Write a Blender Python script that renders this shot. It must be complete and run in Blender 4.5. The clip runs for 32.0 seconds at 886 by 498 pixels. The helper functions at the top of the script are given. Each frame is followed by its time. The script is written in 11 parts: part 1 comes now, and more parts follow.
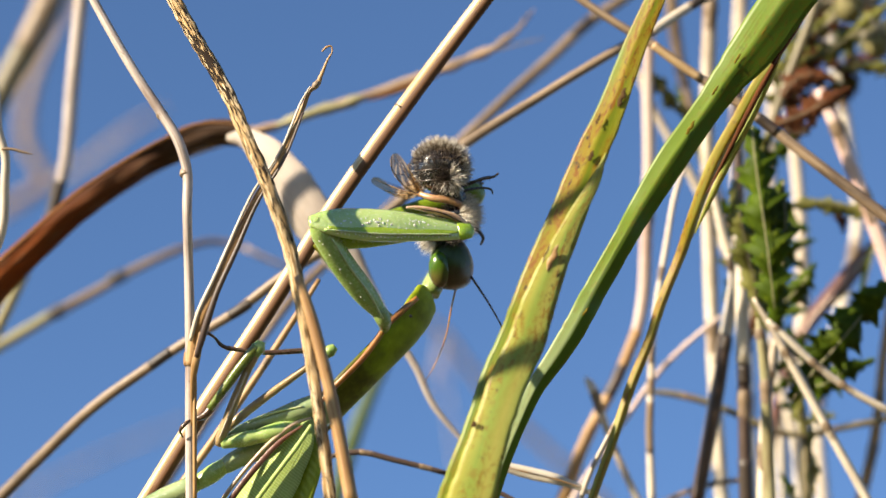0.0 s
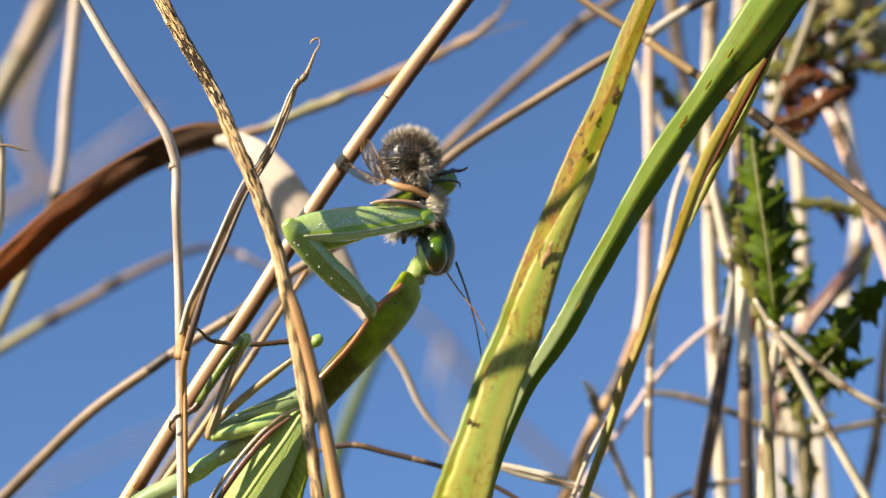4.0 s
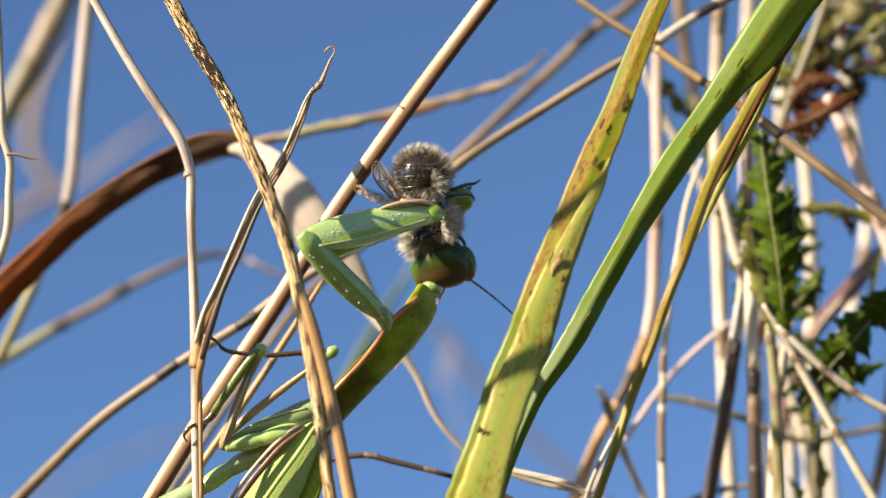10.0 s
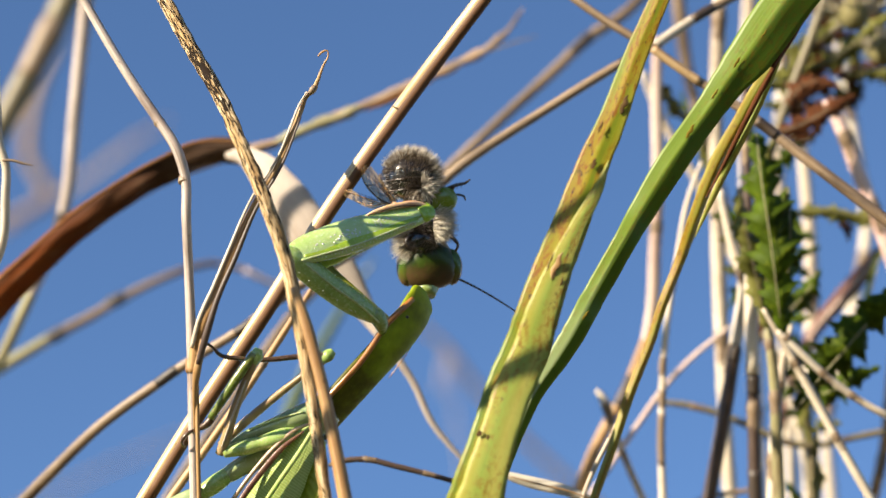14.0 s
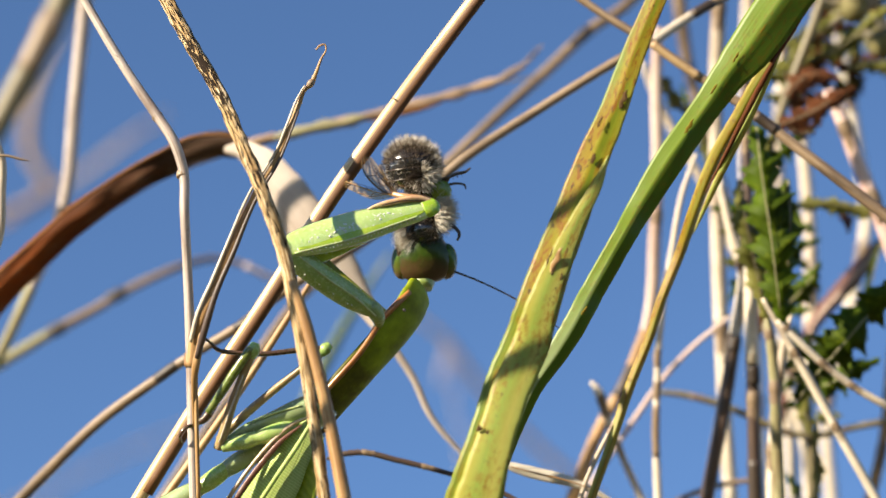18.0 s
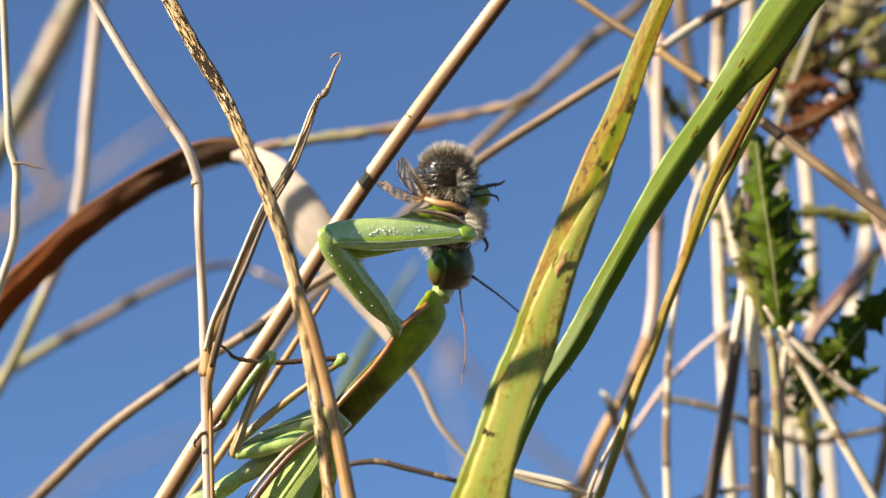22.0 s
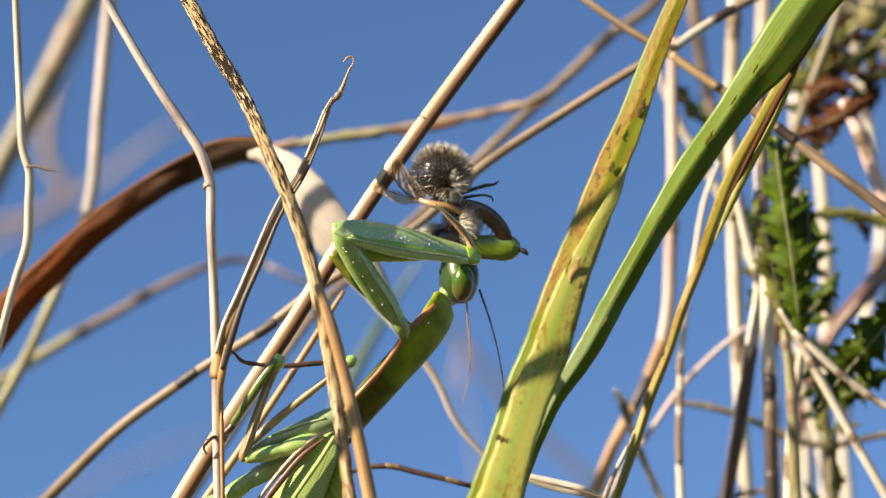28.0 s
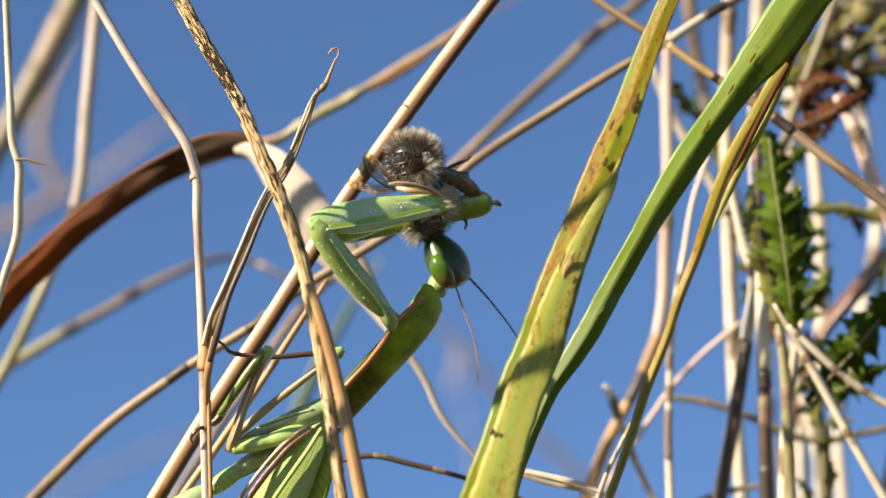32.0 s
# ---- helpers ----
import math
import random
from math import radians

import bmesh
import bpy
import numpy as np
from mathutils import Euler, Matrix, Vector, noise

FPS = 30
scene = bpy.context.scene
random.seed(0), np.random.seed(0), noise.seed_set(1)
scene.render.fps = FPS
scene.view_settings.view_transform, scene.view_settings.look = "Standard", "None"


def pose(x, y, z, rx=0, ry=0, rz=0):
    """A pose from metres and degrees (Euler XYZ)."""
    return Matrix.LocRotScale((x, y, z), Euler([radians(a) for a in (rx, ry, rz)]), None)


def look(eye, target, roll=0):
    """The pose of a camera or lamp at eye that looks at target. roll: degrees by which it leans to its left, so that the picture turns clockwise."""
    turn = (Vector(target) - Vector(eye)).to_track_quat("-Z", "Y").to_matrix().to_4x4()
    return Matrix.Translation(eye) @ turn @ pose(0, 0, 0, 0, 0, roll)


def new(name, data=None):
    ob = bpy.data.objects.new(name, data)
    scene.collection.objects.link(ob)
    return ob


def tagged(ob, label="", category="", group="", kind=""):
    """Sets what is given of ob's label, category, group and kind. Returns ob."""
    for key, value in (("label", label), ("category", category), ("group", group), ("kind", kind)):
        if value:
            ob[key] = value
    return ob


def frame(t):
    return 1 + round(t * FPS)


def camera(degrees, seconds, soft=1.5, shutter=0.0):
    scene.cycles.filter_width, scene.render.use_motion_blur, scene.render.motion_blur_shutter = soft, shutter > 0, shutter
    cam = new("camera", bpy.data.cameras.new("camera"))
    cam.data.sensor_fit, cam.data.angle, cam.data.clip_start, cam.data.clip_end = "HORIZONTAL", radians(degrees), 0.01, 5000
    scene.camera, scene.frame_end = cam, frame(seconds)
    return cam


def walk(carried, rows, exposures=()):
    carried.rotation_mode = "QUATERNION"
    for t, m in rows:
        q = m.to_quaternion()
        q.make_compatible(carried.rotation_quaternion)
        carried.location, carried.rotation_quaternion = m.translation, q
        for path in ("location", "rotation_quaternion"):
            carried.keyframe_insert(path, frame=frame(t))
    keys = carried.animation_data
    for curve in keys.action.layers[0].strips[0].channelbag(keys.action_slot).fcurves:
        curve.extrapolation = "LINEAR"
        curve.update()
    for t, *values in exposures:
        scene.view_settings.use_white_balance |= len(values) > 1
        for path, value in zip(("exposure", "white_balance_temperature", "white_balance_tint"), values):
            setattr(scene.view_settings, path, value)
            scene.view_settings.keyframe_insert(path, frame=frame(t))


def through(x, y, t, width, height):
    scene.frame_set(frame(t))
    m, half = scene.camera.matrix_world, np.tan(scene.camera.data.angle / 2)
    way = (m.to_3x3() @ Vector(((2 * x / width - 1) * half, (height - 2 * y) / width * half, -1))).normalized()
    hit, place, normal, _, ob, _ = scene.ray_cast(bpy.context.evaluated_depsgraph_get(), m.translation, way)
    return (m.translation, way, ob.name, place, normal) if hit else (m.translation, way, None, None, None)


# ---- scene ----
# ---- camera ----
cam = camera(20, 32.0)
walk(cam, [
    (0, pose(0, 0, 0.45, 119.867, 0, -0.153)),
    (0.5, pose(0, 0, 0.45, 119.85, 0, -0.128)),
    (1, pose(0, 0, 0.45, 119.838, 0, -0.133)),
    (1.5, pose(0, 0, 0.45, 119.818, 0, -0.162)),
    (2, pose(0, 0, 0.45, 119.802, 0, -0.185)),
    (2.5, pose(0, 0, 0.45, 119.813, 0, -0.181)),
    (3, pose(0, 0, 0.45, 119.836, 0, -0.162)),
    (3.5, pose(0, 0, 0.45, 119.857, 0, -0.138)),
    (5.5, pose(0, 0, 0.45, 119.872, 0, -0.118)),
    (6, pose(0, 0, 0.45, 119.892, 0, -0.125)),
    (6.5, pose(0, 0, 0.45, 119.933, 0, -0.124)),
    (7, pose(0, 0, 0.45, 119.973, 0, -0.112)),
    (7.5, pose(0, 0, 0.45, 119.983, 0, -0.072)),
    (8, pose(0, 0, 0.45, 119.988, 0, -0.035)),
    (8.5, pose(0, 0, 0.45, 119.992, 0, -0.019)),
    (9, pose(0, 0, 0.45, 120, 0, 0)),
    (9.5, pose(0, 0, 0.45, 120, 0, 0.033)),
    (10, pose(0, 0, 0.45, 119.968, 0, 0.049)),
    (10.5, pose(0, 0, 0.45, 119.935, 0, 0.028)),
    (11, pose(0, 0, 0.45, 119.946, 0, 0.015)),
    (11.5, pose(0, 0, 0.45, 119.996, 0, 0.012)),
    (12, pose(0, 0, 0.45, 120.061, 0, 0.014)),
    (12.5, pose(0, 0, 0.45, 120.103, 0, 0.013)),
    (13, pose(0, 0, 0.45, 120.11, 0, 0.006)),
    (13.5, pose(0, 0, 0.45, 120.087, 0, 0.003)),
    (14, pose(0, 0, 0.45, 120.046, 0, 0.006)),
    (14.5, pose(0, 0, 0.45, 119.995, 0, 0)),
    (16.5, pose(0, 0, 0.45, 119.886, 0, 0.015)),
    (17, pose(0, 0, 0.45, 119.877, 0, 0.02)),
    (17.5, pose(0, 0, 0.45, 119.872, 0, 0.022)),
    (18, pose(0, 0, 0.45, 119.872, 0, 0.017)),
    (18.5, pose(0, 0, 0.45, 119.882, 0, 0.014)),
    (19, pose(0, 0, 0.45, 119.903, 0, 0.012)),
    (19.5, pose(0, 0, 0.45, 119.922, 0, 0.018)),
    (20, pose(0, 0, 0.45, 119.939, 0, 0.035)),
    (20.5, pose(0, 0, 0.45, 119.952, 0, 0.051)),
    (21, pose(0, 0, 0.45, 119.975, 0, 0.041)),
    (21.5, pose(0, 0, 0.45, 120.012, 0, 0.022)),
    (22, pose(0, 0, 0.45, 120.044, 0, 0.02)),
    (22.5, pose(0, 0, 0.45, 120.074, 0, 0.027)),
    (23, pose(0, 0, 0.45, 120.099, 0, 0.039)),
    (23.5, pose(0, 0, 0.45, 120.107, 0, 0.059)),
    (24, pose(0, 0, 0.45, 120.098, 0, 0.093)),
    (24.5, pose(0, 0, 0.45, 120.069, 0, 0.126)),
    (25, pose(0, 0, 0.45, 120.041, 0, 0.155)),
    (25.5, pose(0, 0, 0.45, 120.034, 0, 0.188)),
    (27.5, pose(0, 0, 0.45, 120.059, 0, 0.395)),
    (28, pose(0, 0, 0.45, 120.051, 0, 0.366)),
    (28.5, pose(0, 0, 0.45, 120.036, 0, 0.323)),
    (29, pose(0, 0, 0.45, 120.033, 0, 0.278)),
    (29.5, pose(0, 0, 0.45, 120.049, 0, 0.266)),
    (30, pose(0, 0, 0.45, 120.055, 0, 0.267)),
    (30.5, pose(0, 0, 0.45, 120.038, 0, 0.279)),
    (31, pose(0, 0, 0.45, 120.007, 0, 0.285)),
    (31.5, pose(0, 0, 0.45, 119.992, 0, 0.274)),
    (32, pose(0, 0, 0.45, 119.99, 0, 0.266)),
], [(0, 1.62, 6560, 10), (32, 1.62, 6560, 10)])
# a small-sensor lens, focused on the insect
cam.data.dof.use_dof = True
cam.data.dof.focus_distance = 0.272
cam.data.dof.aperture_fstop = 22

# ---- sky, sun and exposure ----
SUN_ELEVATION, SUN_TURN = radians(20), radians(235)   # turn: clockwise from +y
world = bpy.data.worlds.new("sky")
scene.world = world
world.use_nodes = True
wt = world.node_tree
wt.nodes.clear()
sky = wt.nodes.new("ShaderNodeTexSky")
sky.sky_type = "NISHITA"
sky.sun_disc = False
sky.sun_elevation, sky.sun_rotation = SUN_ELEVATION, SUN_TURN
sky.altitude, sky.air_density, sky.dust_density, sky.ozone_density = 1200, 0.9, 0.0, 4.5
back = wt.nodes.new("ShaderNodeBackground")
back.inputs["Strength"].default_value = 0.066
wout = wt.nodes.new("ShaderNodeOutputWorld")
wt.links.new(sky.outputs[0], back.inputs[0])
wt.links.new(back.outputs[0], wout.inputs[0])
sun_data = bpy.data.lights.new("sun", "SUN")
sun_data.energy, sun_data.angle, sun_data.color = 4.6, radians(0.53), (1.0, 0.87, 0.67)
sun = new("sun", sun_data)
SUN_WAY = Vector((math.sin(SUN_TURN) * math.cos(SUN_ELEVATION), math.cos(SUN_TURN) * math.cos(SUN_ELEVATION), math.sin(SUN_ELEVATION)))
sun.matrix_world = look(SUN_WAY * 20, (0, 0, 0))

# ---- materials ----


class Mat:
    """A node material in the making."""

    def __init__(self, name):
        self.m = bpy.data.materials.new(name)
        self.m.use_nodes = True
        self.t = self.m.node_tree
        self.b = self.t.nodes["Principled BSDF"]
        self.out = self.t.nodes["Material Output"]

    def n(self, kind, **kw):
        node = self.t.nodes.new(kind)
        for k, v in kw.items():
            if k in node.inputs:
                self.put(node.inputs[k], v)
            else:
                setattr(node, k, v)
        return node

    def put(self, socket, v):
        if hasattr(v, "is_linked"):
            self.t.links.new(v, socket)
        else:
            socket.default_value = v

    def math(self, op, a, b=0.0):
        node = self.n("ShaderNodeMath", operation=op)
        self.put(node.inputs[0], a)
        self.put(node.inputs[1], b)
        return node.outputs[0]

    def coords(self, sx, sy, turn=True):
        """Along-the-grain coordinates: u round or across, v metres along, shifted object by object."""
        uv = self.n("ShaderNodeUVMap").outputs[0]
        sep = self.n("ShaderNodeSeparateXYZ")
        self.put(sep.inputs[0], uv)
        rnd = self.n("ShaderNodeObjectInfo").outputs["Random"]
        comb = self.n("ShaderNodeCombineXYZ")
        self.put(comb.inputs[0], self.math("MULTIPLY", sep.outputs[0], sx))
        self.put(comb.inputs[1], self.math("MULTIPLY", sep.outputs[1], sy))
        self.put(comb.inputs[2], self.math("MULTIPLY", rnd, 37.0))
        return comb.outputs[0]

    def noise(self, vec, scale=1.0, detail=3.0, rough=0.6):
        node = self.n("ShaderNodeTexNoise", Scale=scale, Detail=detail, Roughness=rough)
        if vec is not None:
            self.put(node.inputs["Vector"], vec)
        return node.outputs[0]

    def ramp(self, fac, stops):
        node = self.n("ShaderNodeValToRGB")
        e = node.color_ramp.elements
        while len(e) < len(stops):
            e.new(0.5)
        for el, (p, c) in zip(e, stops):
            el.position, el.color = p, (*c, 1)
        self.put(node.inputs[0], fac)
        return node.outputs[0]

    def mix(self, fac, a, b, blend="MIX"):
        node = self.n("ShaderNodeMix", data_type="RGBA", blend_type=blend)
        self.put(node.inputs["Factor"], fac)
        for s, v in ((node.inputs[6], a), (node.inputs[7], b)):
            self.put(s, (*v, 1) if isinstance(v, tuple) else v)
        return node.outputs[2]

    def finish(self, colour, rough=0.6, bump=None, strength=0.3, dist=0.0002, through=0.0, tint=None, coat=0.0, spec=0.5, sss=0.0):
        self.put(self.b.inputs["Base Color"], (*colour, 1) if isinstance(colour, tuple) else colour)
        self.put(self.b.inputs["Roughness"], rough)
        self.b.inputs["Specular IOR Level"].default_value = spec
        self.b.inputs["Coat Weight"].default_value = coat
        self.b.inputs["Coat Roughness"].default_value = 0.25
        if sss:
            self.b.inputs["Subsurface Weight"].default_value = sss
            self.b.inputs["Subsurface Radius"].default_value = (0.6, 1.0, 0.3)
            self.b.inputs["Subsurface Scale"].default_value = 0.0012
        if bump is not None:
            node = self.n("ShaderNodeBump", Strength=strength, Distance=dist)
            self.put(node.inputs["Height"], bump)
            self.put(self.b.inputs["Normal"], node.outputs[0])
            if coat:
                self.put(self.b.inputs["Coat Normal"], node.outputs[0])
        if through:
            tr = self.n("ShaderNodeBsdfTranslucent")
            self.put(tr.inputs[0], tint if tint is not None else (colour if not isinstance(colour, tuple) else (*colour, 1)))
            mx = self.n("ShaderNodeMixShader")
            mx.inputs[0].default_value = through
            self.put(mx.inputs[1], self.b.outputs[0])
            self.put(mx.inputs[2], tr.outputs[0])
            self.put(self.out.inputs[0], mx.outputs[0])
        return self.m


def toned(*colours, by=0.8):
    """Colours of dry or waxy things, taken down to what they reflect."""
    return [tuple(v * by for v in c) for c in colours]


def warmed(*colours, power):
    """The same lightness, deeper in colour."""
    out = []
    for c in colours:
        y = 0.21 * c[0] + 0.72 * c[1] + 0.07 * c[2]
        d = [(v / y) ** power for v in c]
        k = y / (0.21 * d[0] + 0.72 * d[1] + 0.07 * d[2])
        out.append(tuple(v * k for v in d))
    return out


def straw(name, light, mid, dark, spots=0.35, through=0.0, rough=0.5, warm=1.3):
    """Dry stem: streaks along the grain, brown stains in lengths, fine relief."""
    k = Mat(name)
    light, mid, dark = warmed(*toned(light, mid, dark), power=warm)
    fine = k.noise(k.coords(26, 90), 1.0, 4)
    long = k.noise(k.coords(1.5, 70), 1.0, 3)
    col = k.ramp(fine, [(0.36, mid), (0.58, light)])
    stain = k.ramp(long, [(0.5, (0, 0, 0)), (0.66, (1, 1, 1))])
    col = k.mix(k.math("MULTIPLY", stain, spots), col, dark)
    thin = k.noise(k.coords(60, 300), 1.0, 2)
    col = k.mix(k.math("MULTIPLY", k.ramp(thin, [(0.6, (0, 0, 0)), (0.75, (1, 1, 1))]), 0.6), col, dark)
    mott = k.noise(k.coords(5, 800), 1.0, 3, 0.65)
    col = k.mix(k.math("MULTIPLY", k.ramp(mott, [(0.46, (0, 0, 0)), (0.66, (1, 1, 1))]), 0.42), col, mid)
    groove = k.noise(k.coords(9, 30), 1.0, 2)
    col = k.mix(k.math("MULTIPLY", k.ramp(groove, [(0.5, (0, 0, 0)), (0.6, (1, 1, 1))]), 0.5), col, tuple(0.5 * a + 0.5 * b for a, b in zip(mid, dark)))
    fleck = k.noise(k.coords(9, 1300), 1.0, 2, 0.5)
    col = k.mix(k.math("MULTIPLY", k.ramp(fleck, [(0.68, (0, 0, 0)), (0.74, (1, 1, 1))]), 0.7), col, dark)
    return k.finish(col, rough, k.math("ADD", fine, k.math("MULTIPLY", mott, 0.6)), 0.6, 0.00003, through)


STRAW = straw("dry_straw", (0.490, 0.382, 0.238), (0.331, 0.223, 0.108), (0.115, 0.058, 0.025), 0.3)
STRAW_GOLD = straw("golden_straw", (0.475, 0.338, 0.180), (0.302, 0.180, 0.068), (0.122, 0.054, 0.018), 0.45)
STRAW_PALE = straw("bleached_straw", (0.634, 0.569, 0.461), (0.490, 0.403, 0.295), (0.144, 0.079, 0.043), 0.75, warm=1.0)
STRAW_WHITE = straw("smooth_golden_straw", (0.70, 0.56, 0.36), (0.56, 0.39, 0.19), (0.26, 0.13, 0.045), 0.2, rough=0.32, warm=1.15)
STRAW_PINK = straw("pinkish_straw", (0.74, 0.60, 0.50), (0.56, 0.42, 0.34), (0.28, 0.13, 0.095), 0.45, warm=1.0)
STRAW_GREY = straw("weathered_grey_straw", (0.64, 0.55, 0.48), (0.38, 0.30, 0.255), (0.14, 0.085, 0.06), 0.8, warm=1.0)
STRAW_BONE = straw("bone_white_straw", (0.84, 0.75, 0.60), (0.64, 0.53, 0.39), (0.16, 0.09, 0.05), 0.65, warm=1.0)
STRAW_ROSE = straw("rosy_straw", (0.96, 0.74, 0.64), (0.80, 0.52, 0.43), (0.38, 0.15, 0.12), 0.35, warm=1.0)
STRAW_BROWN = straw("brown_stem", (0.33, 0.235, 0.145), (0.19, 0.125, 0.07), (0.035, 0.02, 0.013), 0.8, warm=1.0)
STRAW_UMBER = straw("dark_brown_straw", (0.13, 0.080, 0.055), (0.065, 0.038, 0.028), (0.015, 0.010, 0.008), 0.8, warm=1.0)
STRAW_OLIVE = straw("olive_stem", (0.25, 0.21, 0.11), (0.15, 0.12, 0.06), (0.07, 0.045, 0.025), 0.6, warm=1.0)
STRAW_YELLOW = straw("yellow_green_stem", (0.40, 0.36, 0.20), (0.25, 0.23, 0.09), (0.13, 0.08, 0.03), 0.8, warm=1.0)
SHEATH_SHADE = straw("brown_sheath", (0.16, 0.062, 0.011), (0.10, 0.036, 0.006), (0.04, 0.015, 0.004), 0.3, rough=0.7, warm=1.0)
NODE_DARK = straw("dark_node", (0.056, 0.04, 0.028), (0.028, 0.02, 0.014), (0.012, 0.008, 0.006), 0.4)


def cracked(name):
    """Weathered sheath: pale fibres torn in slivers from a near-black core, fewer of them lower down."""
    k = Mat(name)
    warp = k.noise(k.coords(6, 260), 1.0, 2)
    uv = k.n("ShaderNodeSeparateXYZ")
    k.put(uv.inputs[0], k.n("ShaderNodeUVMap").outputs[0])
    comb = k.n("ShaderNodeCombineXYZ")
    k.put(comb.inputs[0], k.math("ADD", k.math("MULTIPLY", uv.outputs[0], 26.0), k.math("MULTIPLY", warp, 2.5)))
    k.put(comb.inputs[1], k.math("MULTIPLY", uv.outputs[1], 520.0))
    fib = k.noise(comb.outputs[0], 1.0, 5, 0.62)
    base = k.ramp(k.noise(k.coords(30, 160), 1, 4), [(0.3, (0.19, 0.105, 0.04)), (0.5, (0.36, 0.24, 0.11)), (0.66, (0.68, 0.56, 0.38))])
    age = k.ramp(k.math("MULTIPLY", uv.outputs[1], 1.0 / 0.11), [(0.1, (0.22, 0.22, 0.22)), (0.27, (0.17, 0.17, 0.17)), (0.45, (0.06, 0.06, 0.06))])
    m = k.ramp(k.math("ADD", k.math("ADD", fib, k.math("MULTIPLY", k.math("SUBTRACT", k.noise(k.coords(2.5, 60), 1.0, 2), 0.5), 0.35)), k.math("MULTIPLY", age, 0.55)), [(0.595, (0, 0, 0)), (0.63, (1, 1, 1))])
    col = k.mix(m, base, (0.016, 0.010, 0.006))
    return k.finish(col, 0.85, k.math("SUBTRACT", 1.0, m), 1.0, 0.0002, spec=0.12)


CRACKED = cracked("weathered_sheath")


def blade_green(name, a, b, vein, rust=0.0, rust_at=0.62, thr=0.35, rough=0.38):
    """Grass blade: parallel veins across u, mottling, rust spots."""
    k = Mat(name)
    a, b, vein = toned(a, b, vein)
    big = k.noise(k.coords(2.0, 45), 1.0, 3)
    vv = k.noise(k.coords(46, 6), 1.0, 2)
    col = k.ramp(big, [(0.35, a), (0.68, b)])
    col = k.mix(k.math("MULTIPLY", k.ramp(vv, [(0.45, (0, 0, 0)), (0.62, (1, 1, 1))]), 0.6), col, vein)
    if rust:
        sp = k.noise(k.coords(5, 380), 1.0, 5, 0.75)
        col = k.mix(k.math("MULTIPLY", k.ramp(sp, [(rust_at - 0.05, (0, 0, 0)), (rust_at + 0.03, (1, 1, 1))]), rust), col, (0.52, 0.26, 0.02))
        sp2 = k.noise(k.coords(9, 600), 1.0, 3, 0.7)
        col = k.mix(k.math("MULTIPLY", k.ramp(sp2, [(0.66, (0, 0, 0)), (0.71, (1, 1, 1))]), rust), col, (0.09, 0.045, 0.02))
    return k.finish(col, rough, vv, 0.4, 0.00004, thr)


def striped_blade(name, bands, rust, thr=0.4, rough=0.45, sheen=None):
    """A broad blade whose colour runs in bands from edge to edge, with fine veins, rust stains above and dark flecks."""
    k = Mat(name)
    uv = k.n("ShaderNodeSeparateXYZ")
    k.put(uv.inputs[0], k.n("ShaderNodeUVMap").outputs[0])
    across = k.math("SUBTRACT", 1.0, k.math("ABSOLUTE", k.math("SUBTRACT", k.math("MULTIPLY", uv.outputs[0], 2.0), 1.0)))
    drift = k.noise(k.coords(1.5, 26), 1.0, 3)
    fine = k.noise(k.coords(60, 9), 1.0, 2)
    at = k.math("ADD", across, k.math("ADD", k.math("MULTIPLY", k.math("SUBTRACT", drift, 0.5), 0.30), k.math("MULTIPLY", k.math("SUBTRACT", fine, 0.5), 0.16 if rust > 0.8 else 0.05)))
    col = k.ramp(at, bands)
    # paler lower left half: reflected sky and sun painted as a sheen
    if sheen:
        low = k.math("ADD", k.math("MULTIPLY", uv.outputs[1], 10.0), k.math("MULTIPLY", drift, 0.15))
        sheen_mask = k.math("MULTIPLY", k.ramp(low, [(sheen[0], (0, 0, 0)), (sheen[1], (1, 1, 1))]), k.ramp(at, [(0.5, (1, 1, 1)), (0.62, (0, 0, 0))]))
        col = k.mix(k.math("MULTIPLY", sheen_mask, 0.85), col, (0.34, 0.42, 0.20))
    vein = k.ramp(fine, [(0.46, (0, 0, 0)), (0.6, (1, 1, 1))])
    col = k.mix(k.math("MULTIPLY", vein, 0.18 if rust > 0.8 else 0.07), col, tuple(min(1.0, v * 1.5) for v in bands[-2][1]))
    high = k.ramp(k.math("MULTIPLY", uv.outputs[1], 10.0), [(0.35, (1, 1, 1)), (0.75, (0.35, 0.35, 0.35))])
    stain = k.noise(k.coords(20, 900), 1.0, 5, 0.7)
    patch = k.ramp(k.noise(k.coords(4, 90), 1.0, 3, 0.6), [(0.44, (0.12, 0.12, 0.12)), (0.58, (1, 1, 1))])
    if rust > 0.8:   # long orange streaks between the veins
        col = k.mix(k.math("MULTIPLY", patch, k.math("MULTIPLY", high, 0.7 * rust)), col, (0.37, 0.21, 0.006))
    mask = k.math("MULTIPLY", k.ramp(stain, [(0.49, (0, 0, 0)), (0.57, (1, 1, 1))]), k.math("MULTIPLY", k.math("MULTIPLY", high, rust), patch))
    col = k.mix(mask, col, (0.26, 0.10, 0.004))
    fleck = k.noise(k.coords(14, 1000), 1.0, 4, 0.7)
    col = k.mix(k.math("MULTIPLY", k.ramp(fleck, [(0.58, (0, 0, 0)), (0.64, (1, 1, 1))]), k.math("MULTIPLY", k.math("MULTIPLY", high, rust), patch)), col, (0.05, 0.026, 0.012))
    return k.finish(col, rough, fine, 0.5, 0.00005, thr)


